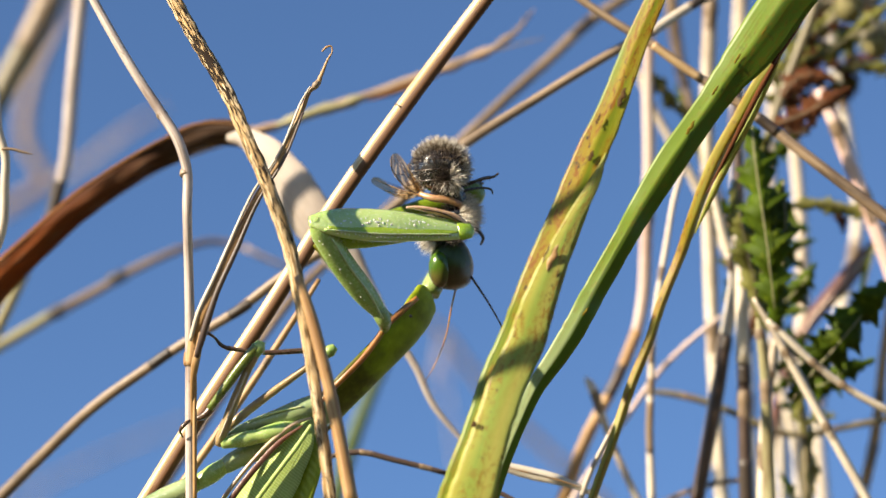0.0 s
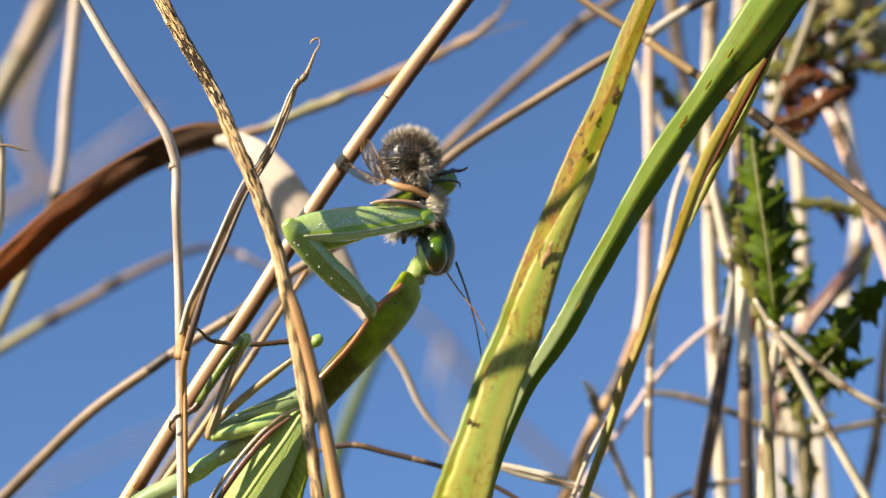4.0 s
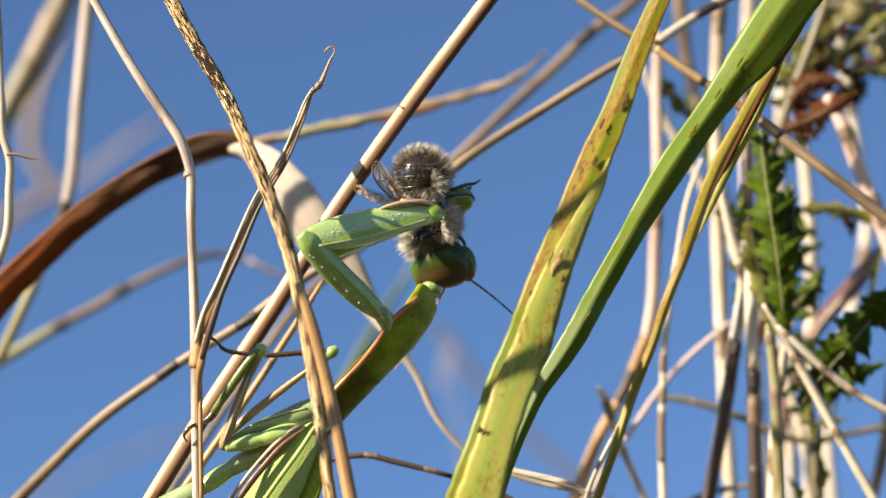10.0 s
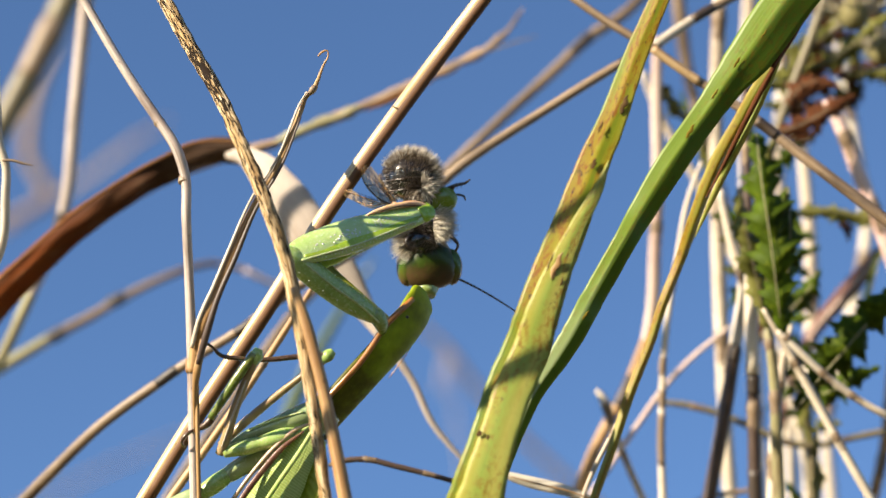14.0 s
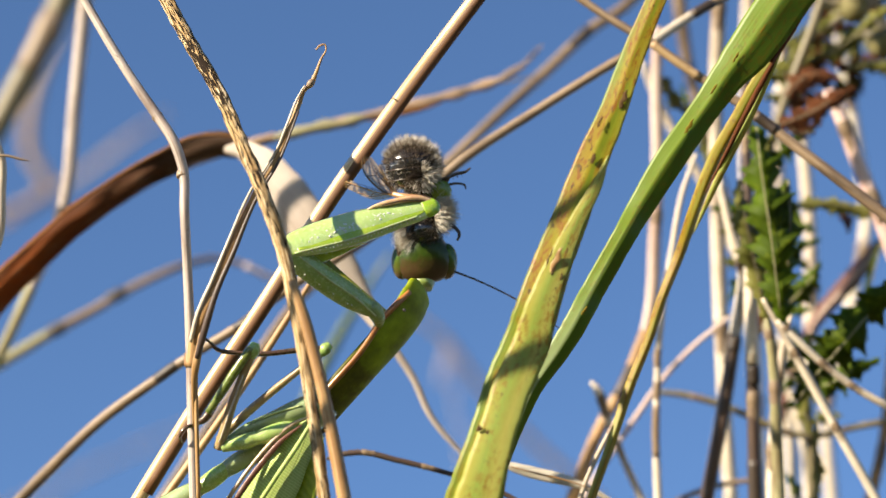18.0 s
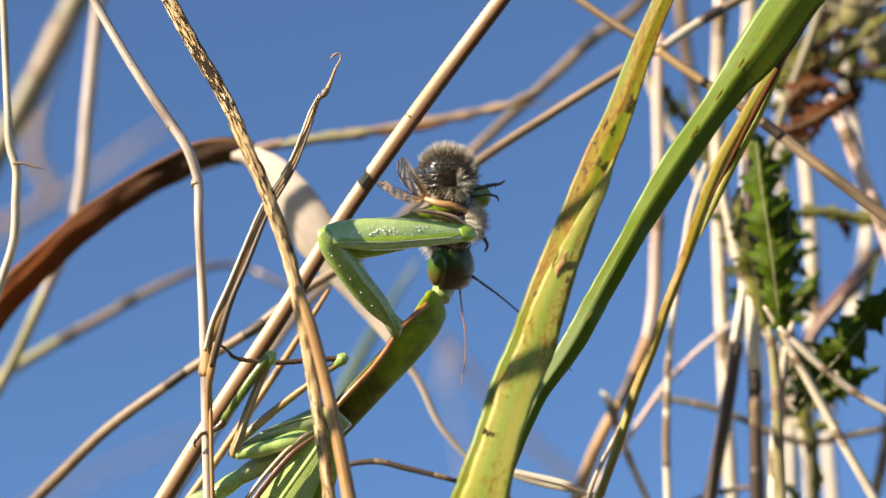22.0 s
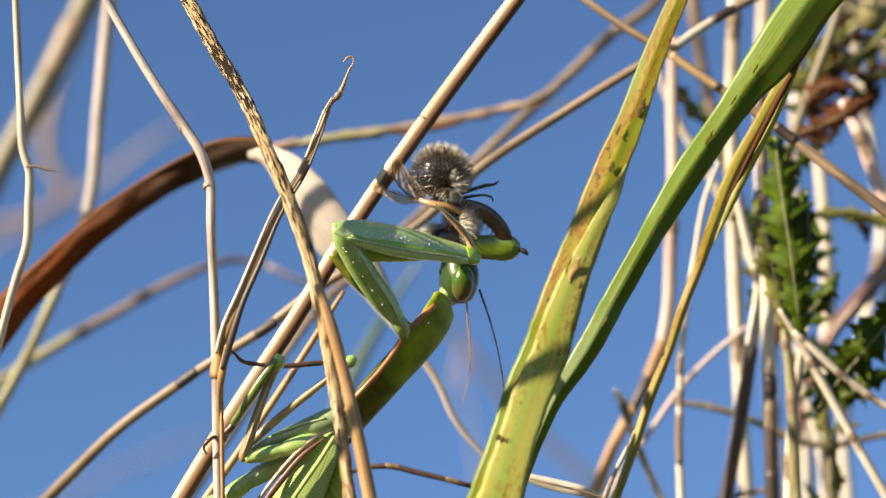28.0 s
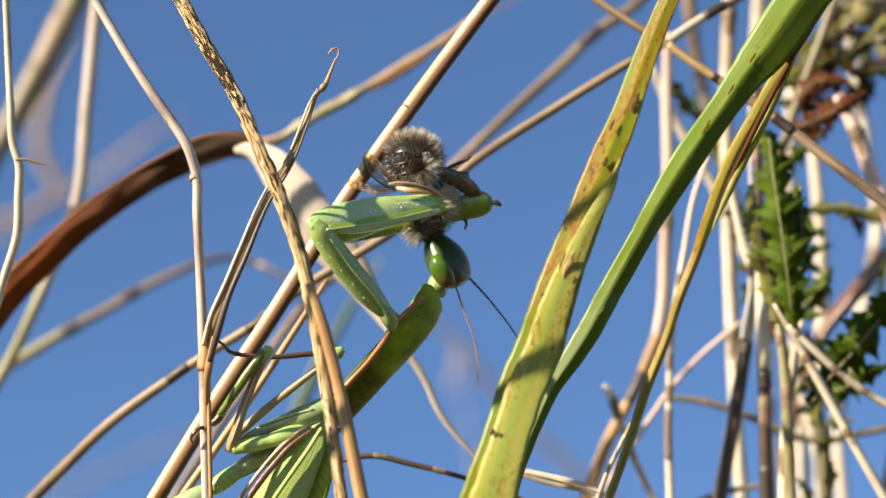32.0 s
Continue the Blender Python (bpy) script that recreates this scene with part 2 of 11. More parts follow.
# lit left half, dark keel and shaded right half are put into the bands
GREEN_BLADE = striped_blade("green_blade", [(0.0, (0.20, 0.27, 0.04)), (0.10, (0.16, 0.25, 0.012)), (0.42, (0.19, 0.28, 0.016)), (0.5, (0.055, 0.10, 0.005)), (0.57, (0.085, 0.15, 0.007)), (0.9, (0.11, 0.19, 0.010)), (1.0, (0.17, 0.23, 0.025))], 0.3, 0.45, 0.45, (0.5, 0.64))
YELLOW_BLADE = striped_blade("yellowing_blade", [(0.0, (0.24, 0.32, 0.03)), (0.08, (0.09, 0.18, 0.006)), (0.22, (0.17, 0.25, 0.006)), (0.42, (0.36, 0.33, 0.009)), (0.6, (0.15, 0.23, 0.007)), (0.8, (0.28, 0.31, 0.015)), (1.0, (0.38, 0.37, 0.05))], 1.0)
YELLOW_EDGE = striped_blade("lit_blade_margin", [(0.0, (0.26, 0.31, 0.03)), (0.25, (0.42, 0.39, 0.06)), (0.5, (0.22, 0.31, 0.04)), (0.75, (0.45, 0.42, 0.09)), (1.0, (0.28, 0.34, 0.07))], 0.7)
OCHRE_BLADE = striped_blade("ochre_blade", [(0.0, (0.46, 0.36, 0.05)), (0.2, (0.34, 0.29, 0.02)), (0.5, (0.16, 0.19, 0.010)), (0.7, (0.36, 0.26, 0.02)), (0.85, (0.25, 0.24, 0.015)), (1.0, (0.42, 0.32, 0.04))], 0.9)
DULL_BLADE = blade_green("dull_green_blade", (0.06, 0.12, 0.028), (0.11, 0.17, 0.05), (0.15, 0.20, 0.08), 0.3, 0.70)


def dry_leaf(name, a, b, c, thr):
    k = Mat(name)
    a, b, c = toned(a, b, c)
    vv = k.noise(k.coords(38, 10), 1.0, 3)
    big = k.noise(k.coords(2.5, 40), 1.0, 4)
    col = k.ramp(vv, [(0.35, a), (0.65, b)])
    col = k.mix(k.math("MULTIPLY", k.ramp(big, [(0.5, (0, 0, 0)), (0.72, (1, 1, 1))]), 0.6), col, c)
    wr = k.noise(k.coords(6, 260), 1.0, 4, 0.6)
    col = k.mix(k.math("MULTIPLY", k.ramp(wr, [(0.5, (0, 0, 0)), (0.72, (1, 1, 1))]), 0.45), col, c)
    return k.finish(col, 0.85, k.math("ADD", vv, wr), 0.8, 0.00012, thr, spec=0.2)


def arched_leaf():
    """Withered leaf: rust orange towards its foot, grey-brown where it bends over, darker along its folds."""
    k = Mat("russet_dry_leaf")
    uv = k.n("ShaderNodeSeparateXYZ")
    k.put(uv.inputs[0], k.n("ShaderNodeUVMap").outputs[0])
    big = k.noise(k.coords(2.0, 70), 1.0, 4)
    vv = k.noise(k.coords(30, 14), 1.0, 3)
    wr = k.noise(k.coords(6, 300), 1.0, 4, 0.6)
    run = k.math("ADD", k.math("MULTIPLY", uv.outputs[1], 24.0), k.math("MULTIPLY", k.math("SUBTRACT", big, 0.5), 0.5))
    col = k.ramp(run, [(0.12, (0.12, 0.07, 0.042)), (0.3, (0.07, 0.032, 0.014)), (0.55, (0.14, 0.04, 0.008)), (0.8, (0.25, 0.060, 0.007))])
    col = k.mix(k.math("MULTIPLY", k.ramp(vv, [(0.42, (0, 0, 0)), (0.62, (1, 1, 1))]), 0.65), col, (0.028, 0.013, 0.007))
    col = k.mix(k.math("MULTIPLY", k.ramp(wr, [(0.55, (0, 0, 0)), (0.72, (1, 1, 1))]), 0.3), col, (0.26, 0.16, 0.09))
    return k.finish(col, 0.75, k.math("ADD", vv, wr), 0.9, 0.00016, 0.35, spec=0.25)


LEAF_RUSSET = arched_leaf()
LEAF_CREAM = dry_leaf("cream_dry_leaf", (0.58, 0.49, 0.41), (0.70, 0.60, 0.52), (0.46, 0.36, 0.29), 0.22)
RUST = dry_leaf("rust_stain", (0.10, 0.055, 0.02), (0.2, 0.11, 0.04), (0.05, 0.03, 0.015), 0.2)
RUST_ORANGE = dry_leaf("orange_rust", (0.24, 0.19, 0.015), (0.33, 0.22, 0.02), (0.20, 0.12, 0.012), 0.3)
LEAF_WHITE = dry_leaf("white_dry_leaf", (0.72, 0.64, 0.50), (0.90, 0.82, 0.68), (0.42, 0.30, 0.18), 0.25)
LEAF_TAN = dry_leaf("tan_dry_leaf", (0.38, 0.26, 0.17), (0.56, 0.42, 0.29), (0.32, 0.15, 0.07), 0.25)
LEAF_ORANGE = dry_leaf("orange_dry_leaf", (0.28, 0.12, 0.04), (0.40, 0.20, 0.08), (0.16, 0.06, 0.02), 0.3)
LEAF_PURPLE = dry_leaf("purple_dry_leaf", (0.18, 0.09, 0.075), (0.28, 0.15, 0.12), (0.10, 0.05, 0.045), 0.25)
LEAF_DEAD = dry_leaf("dead_dark_leaf", (0.07, 0.025, 0.010), (0.24, 0.075, 0.020), (0.02, 0.012, 0.008), 0.2)


def leaf_green(name, a, b, c):
    k = Mat(name)
    co = k.n("ShaderNodeTexCoord").outputs["Object"]
    big = k.noise(co, 180.0, 4)
    fine = k.noise(co, 900.0, 3)
    col = k.ramp(big, [(0.35, a), (0.65, b)])
    col = k.mix(k.math("MULTIPLY", k.ramp(fine, [(0.55, (0, 0, 0)), (0.75, (1, 1, 1))]), 0.5), col, c)
    return k.finish(col, 0.6, fine, 0.5, 0.0002, 0.38, spec=0.15)


LEAF_THISTLE = leaf_green("spiny_leaf", (0.03, 0.05, 0.002), (0.08, 0.13, 0.004), (0.24, 0.29, 0.014))
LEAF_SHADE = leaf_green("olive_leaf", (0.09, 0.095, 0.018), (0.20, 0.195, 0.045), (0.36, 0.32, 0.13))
BUD_OLIVE = leaf_green("bud_scales", (0.176, 0.16, 0.064), (0.288, 0.248, 0.112), (0.4, 0.336, 0.192))
SEED_DOWN = leaf_green("seed_down", (0.30, 0.26, 0.17), (0.46, 0.40, 0.28), (0.28, 0.2, 0.1))


def chitin(name, a, b, c, rough=0.32, speck=0.35, sss=0.25, coat=0.25, scale=420.0, spec=0.5, bump=0.35):
    """Waxy insect skin: soft mottling and fine pits."""
    k = Mat(name)
    a, b, c = toned(a, b, c, by=0.85)
    co = k.n("ShaderNodeTexCoord").outputs["Object"]
    big = k.noise(co, scale * 0.4, 3)
    fine = k.noise(co, scale * 6, 2)
    col = k.ramp(big, [(0.35, a), (0.66, b)])
    col = k.mix(k.math("MULTIPLY", k.ramp(fine, [(0.58, (0, 0, 0)), (0.7, (1, 1, 1))]), speck), col, c)
    rg = k.ramp(fine, [(0.4, (rough * 0.8,) * 3), (0.7, (min(1, rough * 1.5),) * 3)])
    return k.finish(col, rg, fine, bump, 0.00006, 0.0, coat=coat, sss=sss, spec=spec)


SKIN = chitin("mantis_green_skin", (0.10, 0.105, 0.004), (0.19, 0.22, 0.006), (0.26, 0.28, 0.02), 0.42, 0.35, 0.08, 0.1, 300.0, 0.3)
SKIN_ARM = chitin("mantis_pale_green_skin", (0.34, 0.48, 0.13), (0.47, 0.60, 0.21), (0.72, 0.78, 0.52), 0.16, 0.45, 0.3, 1.0, 520.0, 0.8, 0.9)
SKIN_KNEE = chitin("mantis_knee", (0.22, 0.36, 0.012), (0.32, 0.46, 0.03), (0.42, 0.54, 0.09), 0.22, 0.3, 0.35, 0.5)
SKIN_COXA = chitin("mantis_mid_green_skin", (0.24, 0.35, 0.08), (0.35, 0.46, 0.14), (0.48, 0.56, 0.26), 0.24, 0.4, 0.35, 0.4, 520.0, 0.5, 0.6)
SKIN_RIDGE = chitin("mantis_ridge", (0.368, 0.448, 0.176), (0.48, 0.544, 0.288), (0.576, 0.608, 0.4), 0.25, 0.3, 0.3, 0.5)
SKIN_DULL = chitin("mantis_leg_green", (0.20, 0.27, 0.11), (0.31, 0.38, 0.18), (0.46, 0.51, 0.32), 0.2, 0.35, 0.08, 0.6)
SKIN_OLIVE = chitin("mantis_olive_shin", (0.10, 0.14, 0.02), (0.18, 0.20, 0.04), (0.22, 0.16, 0.06), 0.3)
SKIN_BROWN = chitin("mantis_brown_edge", (0.26, 0.09, 0.016), (0.42, 0.18, 0.04), (0.20, 0.07, 0.018), 0.35, 0.4)
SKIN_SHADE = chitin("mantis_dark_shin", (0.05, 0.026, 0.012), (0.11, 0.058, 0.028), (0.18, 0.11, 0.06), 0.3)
SKIN_SHIN = chitin("mantis_shin", (0.50, 0.27, 0.12), (0.84, 0.58, 0.38), (0.25, 0.11, 0.05), 0.2, 0.45, 0.2, 0.5, 900.0)
SKIN_EDGE = chitin("mantis_wing_edge", (0.30, 0.19, 0.11), (0.50, 0.36, 0.23), (0.22, 0.11, 0.06), 0.35)
SKIN_PLUM = chitin("mantis_wing_band", (0.09, 0.028, 0.018), (0.16, 0.06, 0.035), (0.22, 0.12, 0.05), 0.4)
# darker green copy: shade behind the bee put into the colour
SKIN_FAR_SHADED = chitin("mantis_foreleg_shaded", (0.11, 0.17, 0.008), (0.19, 0.27, 0.018), (0.26, 0.34, 0.05), 0.25, 0.3, 0.3, 0.4)
SKIN_RIB = chitin("mantis_wing_rib", (0.32, 0.40, 0.11), (0.42, 0.50, 0.17), (0.50, 0.56, 0.26), 0.55, 0.3, 0.1, 0.0, 420.0, 0.15)
SKIN_TAN = chitin("mantis_tan_leg", (0.26, 0.17, 0.07), (0.42, 0.30, 0.15), (0.15, 0.085, 0.035), 0.35)
HEAD_GREEN = chitin("mantis_head_parts", (0.03, 0.045, 0.003), (0.055, 0.072, 0.005), (0.085, 0.045, 0.012), 0.32, 0.4, 0.1, 0.25)


def head_skin():
    """Olive green head, mauve brown towards its crown."""
    k = Mat("mantis_head")
    co = k.n("ShaderNodeTexCoord").outputs["Object"]
    xyz = k.n("ShaderNodeSeparateXYZ")
    k.put(xyz.inputs[0], co)
    patch, fine = k.noise(co, 700.0, 3), k.noise(co, 2600.0, 2)
    low = k.math("ADD", k.math("MULTIPLY", xyz.outputs[2], 230.0), k.math("ADD", 0.25, k.math("MULTIPLY", patch, 0.5)))
    low = k.math("ADD", low, k.math("MAXIMUM", k.math("MULTIPLY", k.math("ADD", xyz.outputs[1], 0.0004), 400.0), 0.0))
    col = k.ramp(low, [(0.10, (0.062, 0.036, 0.016)), (0.30, (0.038, 0.034, 0.007)), (0.46, (0.024, 0.046, 0.003))])
    col = k.mix(k.math("MULTIPLY", k.ramp(fine, [(0.55, (0, 0, 0)), (0.7, (1, 1, 1))]), 0.3), col, (0.06, 0.07, 0.015))
    return k.finish(col, 0.32, fine, 0.4, 0.00006, coat=0.1, spec=0.25)


HEAD_SKIN = head_skin()


def eye_skin():
    """Glossy eye, green above and mauve brown below, finely striped along its length."""
    k = Mat("mantis_eye")
    co = k.n("ShaderNodeTexCoord").outputs["Object"]
    xyz = k.n("ShaderNodeSeparateXYZ")
    k.put(xyz.inputs[0], co)
    patch, fine = k.noise(co, 500.0, 2), k.noise(co, 3000.0, 2)
    low = k.math("ADD", k.math("MULTIPLY", xyz.outputs[2], 200.0), k.math("ADD", 0.42, k.math("MULTIPLY", patch, 0.4)))
    col = k.ramp(low, [(0.08, (0.10, 0.055, 0.030)), (0.30, (0.075, 0.075, 0.015)), (0.52, (0.038, 0.085, 0.004)), (0.9, (0.055, 0.12, 0.005))])
    stripe = k.math("SINE", k.math("MULTIPLY", xyz.outputs[1], 16000.0))
    col = k.mix(k.math("MULTIPLY", k.ramp(stripe, [(0.5, (0, 0, 0)), (1.0, (1, 1, 1))]), 0.25), col, (0.05, 0.045, 0.015))
    return k.finish(col, 0.2, fine, 0.12, 0.00003, coat=0.2, spec=0.35)


EYE_SKIN = eye_skin()


def thorax_skin():
    """Translucent green shield, browner towards its base, finely pitted."""
    k = Mat("mantis_thorax")
    co = k.n("ShaderNodeTexCoord").outputs["Object"]
    xyz = k.n("ShaderNodeSeparateXYZ")
    k.put(xyz.inputs[0], co)
    patch, fine = k.noise(co, 260.0, 3), k.noise(co, 2400.0, 2)
    run = k.math("ADD", k.math("MULTIPLY", k.math("SUBTRACT", xyz.outputs[0], 0.010), 72.0), k.math("MULTIPLY", k.math("SUBTRACT", patch, 0.5), 1.5))
    col = k.ramp(run, [(0.12, (0.055, 0.045, 0.006)), (0.4, (0.095, 0.10, 0.004)), (0.68, (0.20, 0.25, 0.006)), (0.95, (0.28, 0.35, 0.012))])
    col = k.mix(k.math("MULTIPLY", k.ramp(fine, [(0.58, (0, 0, 0)), (0.7, (1, 1, 1))]), 0.3), col, (0.15, 0.17, 0.02))
    return k.finish(col, 0.45, fine, 0.4, 0.00006, 0.22, coat=0.05, spec=0.2)


SKIN_THORAX = thorax_skin()
SKIN_NECK = chitin("mantis_neck", (0.20, 0.28, 0.07), (0.31, 0.39, 0.13), (0.44, 0.49, 0.24), 0.3, 0.4, 0.2, 0.4)
DOT_AND_GLINT = chitin("tubercle_and_glint", (0.64, 0.672, 0.528), (0.688, 0.704, 0.592), (0.72, 0.72, 0.64), 0.2, 0.2, 0.2, 0.5)
DARK_SKIN = chitin("dark_chitin", (0.024, 0.016, 0.01), (0.048, 0.028, 0.016), (0.096, 0.048, 0.024), 0.3, 0.3, 0.0, 0.4)
BEE_BLACK = chitin("bee_black_shell", (0.008, 0.007, 0.007), (0.016, 0.014, 0.014), (0.04, 0.036, 0.032), 0.16, 0.2, 0.0, 0.9)
BEE_AMBER = chitin("bee_amber", (0.336, 0.176, 0.08), (0.48, 0.288, 0.144), (0.208, 0.096, 0.04), 0.3, 0.4, 0.2, 0.4)


def hair(name, a, b):
    k = Mat(name)
    g = k.n("ShaderNodeNewGeometry").outputs["Random Per Island"]
    return k.finish(k.ramp(g, [(0.1, a), (0.9, b)]), 0.4, through=0.25)


FUR_CREAM = hair("cream_fur", (0.34, 0.29, 0.22), (0.90, 0.85, 0.75))
FUR_SILVER = hair("silver_fur", (0.30, 0.25, 0.19), (0.90, 0.84, 0.74))
FUR_BROWN = hair("brown_fur", (0.07, 0.045, 0.028), (0.38, 0.29, 0.20))
FUR_DARK = hair("dark_fur", (0.03, 0.022, 0.016), (0.16, 0.12, 0.09))


def membrane():
    k = Mat("wing_membrane")
    co = k.n("ShaderNodeTexCoord").outputs["Object"]
    n = k.noise(co, 900.0, 3)
    k.finish(k.ramp(n, [(0.3, (0.30, 0.19, 0.09)), (0.7, (0.60, 0.46, 0.29))]), 0.15, n, 0.3, 0.0001)
    tr = k.n("ShaderNodeBsdfTransparent")
    tr.inputs[0].default_value = (0.93, 0.86, 0.74, 1)
    mx = k.n("ShaderNodeMixShader")
    mx.inputs[0].default_value = 0.24
    k.put(mx.inputs[1], tr.outputs[0])
    k.put(mx.inputs[2], k.b.outputs[0])
    k.put(k.out.inputs[0], mx.outputs[0])
    return k.m


MEMBRANE = membrane()


def wing_case(name, pale, deep, pitch, slant):
    """Green forewing with close cross veins between its ribs."""
    k = Mat(name)
    uv = k.n("ShaderNodeSeparateXYZ")
    k.put(uv.inputs[0], k.n("ShaderNodeUVMap").outputs[0])
    co = k.n("ShaderNodeTexCoord").outputs["Object"]
    soft = k.noise(co, 700.0, 3)
    run = k.math("ADD", k.math("MULTIPLY", uv.outputs[1], 6.2832 / pitch), k.math("MULTIPLY", uv.outputs[0], slant))
    run = k.math("ADD", run, k.math("MULTIPLY", soft, 7.0))
    wave = k.math("ADD", k.math("MULTIPLY", k.math("SINE", run), 0.5), 0.5)
    long = k.noise(k.coords(60, 30), 1.0, 2)
    col = k.ramp(wave, [(0.1, deep), (0.55, tuple(0.6 * a + 0.4 * b for a, b in zip(deep, pale))), (0.95, pale)])
    col = k.mix(k.math("MULTIPLY", k.ramp(long, [(0.45, (0, 0, 0)), (0.6, (1, 1, 1))]), 0.35), col, pale)
    col = k.mix(k.math("MULTIPLY", k.noise(co, 260, 3), 0.35), col, deep)
    return k.finish(col, 0.32, k.math("ADD", wave, long), 0.7, 0.00008, 0.4, coat=0.25)


WING_CASE = wing_case("mantis_wing_case", (0.54, 0.64, 0.24), (0.36, 0.48, 0.12), 0.00030, 22.0)
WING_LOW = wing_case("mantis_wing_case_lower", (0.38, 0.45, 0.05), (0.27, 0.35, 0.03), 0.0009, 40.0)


def ground_material():
    k = Mat("meadow_soil")
    co = k.n("ShaderNodeTexCoord").outputs["Object"]
    a, b = k.noise(co, 0.6, 5), k.noise(co, 14.0, 5)
    col = k.ramp(b, [(0.3, (0.04, 0.034, 0.012)), (0.55, (0.10, 0.073, 0.03)), (0.75, (0.18, 0.135, 0.065))])
    col = k.mix(k.math("MULTIPLY", a, 0.6), col, (0.05, 0.07, 0.02))
    return k.finish(col, 0.9, b, 0.8, 0.02)


GROUND = ground_material()

# ---- mesh tools ----
PX = 0.00006   # a length unit of the plan, in metres
VIEW = Vector((0, math.cos(radians(30)), math.sin(radians(30))))
RISE = Vector((0, -math.sin(radians(30)), math.cos(radians(30))))
rng = np.random.default_rng(7)


def spline(points, step=6):
    """A smooth line through rows of numbers, gentle where long spans follow short ones."""
    p = np.array(points, float)
    if len(p) == 2:
        return np.array([p[0] + (p[1] - p[0]) * i / step for i in range(step + 1)])
    h = np.maximum(np.linalg.norm(np.diff(p[:, :3], axis=0), axis=1), 1e-7)
    d = np.diff(p, axis=0) / h[:, None]
    m = np.empty_like(p)
    m[1:-1] = (d[:-1] * h[1:, None] + d[1:] * h[:-1, None]) / (h[1:] + h[:-1])[:, None]
    m[0], m[-1] = d[0], d[-1]
    rows = []
    for i in range(len(p) - 1):
        for s in range(step):
            u = s / step
            a, b = u * u * (3 - 2 * u), u * (1 - u) ** 2
            rows.append(p[i] * (1 - a) + p[i + 1] * a + h[i] * (m[i] * b - m[i + 1] * u * u * (1 - u)))
    rows.append(p[-1])
    return np.array(rows)


def rooted(points, lean=0.25):
    """Carries a stem on from its last row to the soil."""
    p = [tuple(r) for r in points]
    a, b = np.array(p[-2][:3]), np.array(p[-1][:3])
    w = p[-1][3:]
    d = (b - a) / np.linalg.norm(b - a)
    d = np.array([d[0], d[1], min(d[2], -0.35)])
    h = b[2]
    side = d[:2] / max(-d[2], 0.35) * h * lean
    for f in (0.3, 0.65, 1.0):
        p.append((b[0] + side[0] * (2 * f - f * f), b[1] + side[1] * (2 * f - f * f), b[2] - f * (h + 0.012), *[v * (1 + 0.25 * f) for v in w]))
    return p


def grid_mesh(name, rings, closed=True, caps=True, v_of=None):
    """Rings of points (m, k, 3) skinned into one smooth mesh with grain coordinates."""
    m, k = rings.shape[:2]
    verts = rings.reshape(-1, 3)
    faces, uv = [], []
    if v_of is None:
        c = rings.mean(1)
        v_of = np.concatenate([[0], np.cumsum(np.linalg.norm(np.diff(c, axis=0), axis=1))])
    cols = k if closed else k - 1
    for i in range(m - 1):
        for j in range(cols):
            j2 = (j + 1) % k
            faces.append((i * k + j, i * k + j2, (i + 1) * k + j2, (i + 1) * k + j))
            u0, u1 = j / cols, (j + 1) / cols
            uv += [(u0, v_of[i]), (u1, v_of[i]), (u1, v_of[i + 1]), (u0, v_of[i + 1])]
    if closed and caps:
        faces.append(tuple(reversed(range(k))))
        uv += [(0.5, v_of[0])] * k
        faces.append(tuple((m - 1) * k + j for j in range(k)))
        uv += [(0.5, v_of[-1])] * k
    me = bpy.data.meshes.new(name)
    me.from_pydata(verts.tolist(), [], faces)
    me.uv_layers.new(name="UVMap").data.foreach_set("uv", np.array(uv, dtype=np.float32).ravel())
    me.polygons.foreach_set("use_smooth", [True] * len(faces))
    me.update()
    return me


def frames_along(c, view=VIEW):
    """Tangent, side and lift along a line of centres; the side stays in the picture plane as far as it can."""
    t = np.gradient(c, axis=0)
    t /= np.linalg.norm(t, axis=1)[:, None] + 1e-12
    s = np.cross(t, np.array(view))
    n = np.linalg.norm(s, axis=1)[:, None]
    s = np.where(n > 1e-3, s / (n + 1e-12), np.array([[1.0, 0, 0]]))
    return t, s, np.cross(s, t)


def tube_rings(rows, sides=10, flat=1.0, step=6, rough=0.0, lumps=60.0, ridge=0, view=VIEW):
    """Rows of x, y, z, radius."""
    r = spline(rows, step)
    c, rad = r[:, :3], np.maximum(r[:, 3], 2e-5)
    t, s, l = frames_along(c, view)
    a = np.linspace(0, -2 * math.pi, sides, endpoint=False)
    off = np.cos(a)[None, :, None] * s[:, None, :] + np.sin(a)[None, :, None] * flat * l[:, None, :]
    k = np.ones((len(r), sides))
    if rough:
        seed = rng.uniform(0, 50)
        for i in range(len(r)):
            for j in range(sides):
                q = Vector((math.cos(a[j]) * 1.7, math.sin(a[j]) * 1.7, c[i, 2] * lumps + c[i, 0] * lumps * 0.3 + seed))
                k[i, j] += rough * noise.noise(q)
                if ridge:
                    k[i, j] += 0.10 * ((j % 2) - 0.5) * ridge
    return c[:, None, :] + off * (rad[:, None] * k)[:, :, None]


def shift(me, base):
    me.transform(Matrix.Translation(-Vector(base)))
    return me


def dress(ob, material, parent=None, label=""):
    ob.data.materials.append(material)
    if parent is not None:
        ob.parent = parent
    if label:
        ob["label"] = label
    return ob


def part(name, me, material, parent, label="", kind=""):
    """One mesh under a thing or a part."""
    ob = dress(new(name, me), material, parent, label)
    if kind:
        ob["kind"] = kind
    return ob


AWAY = Vector((0, 1, 0))   # the depth axis of the insects' own space


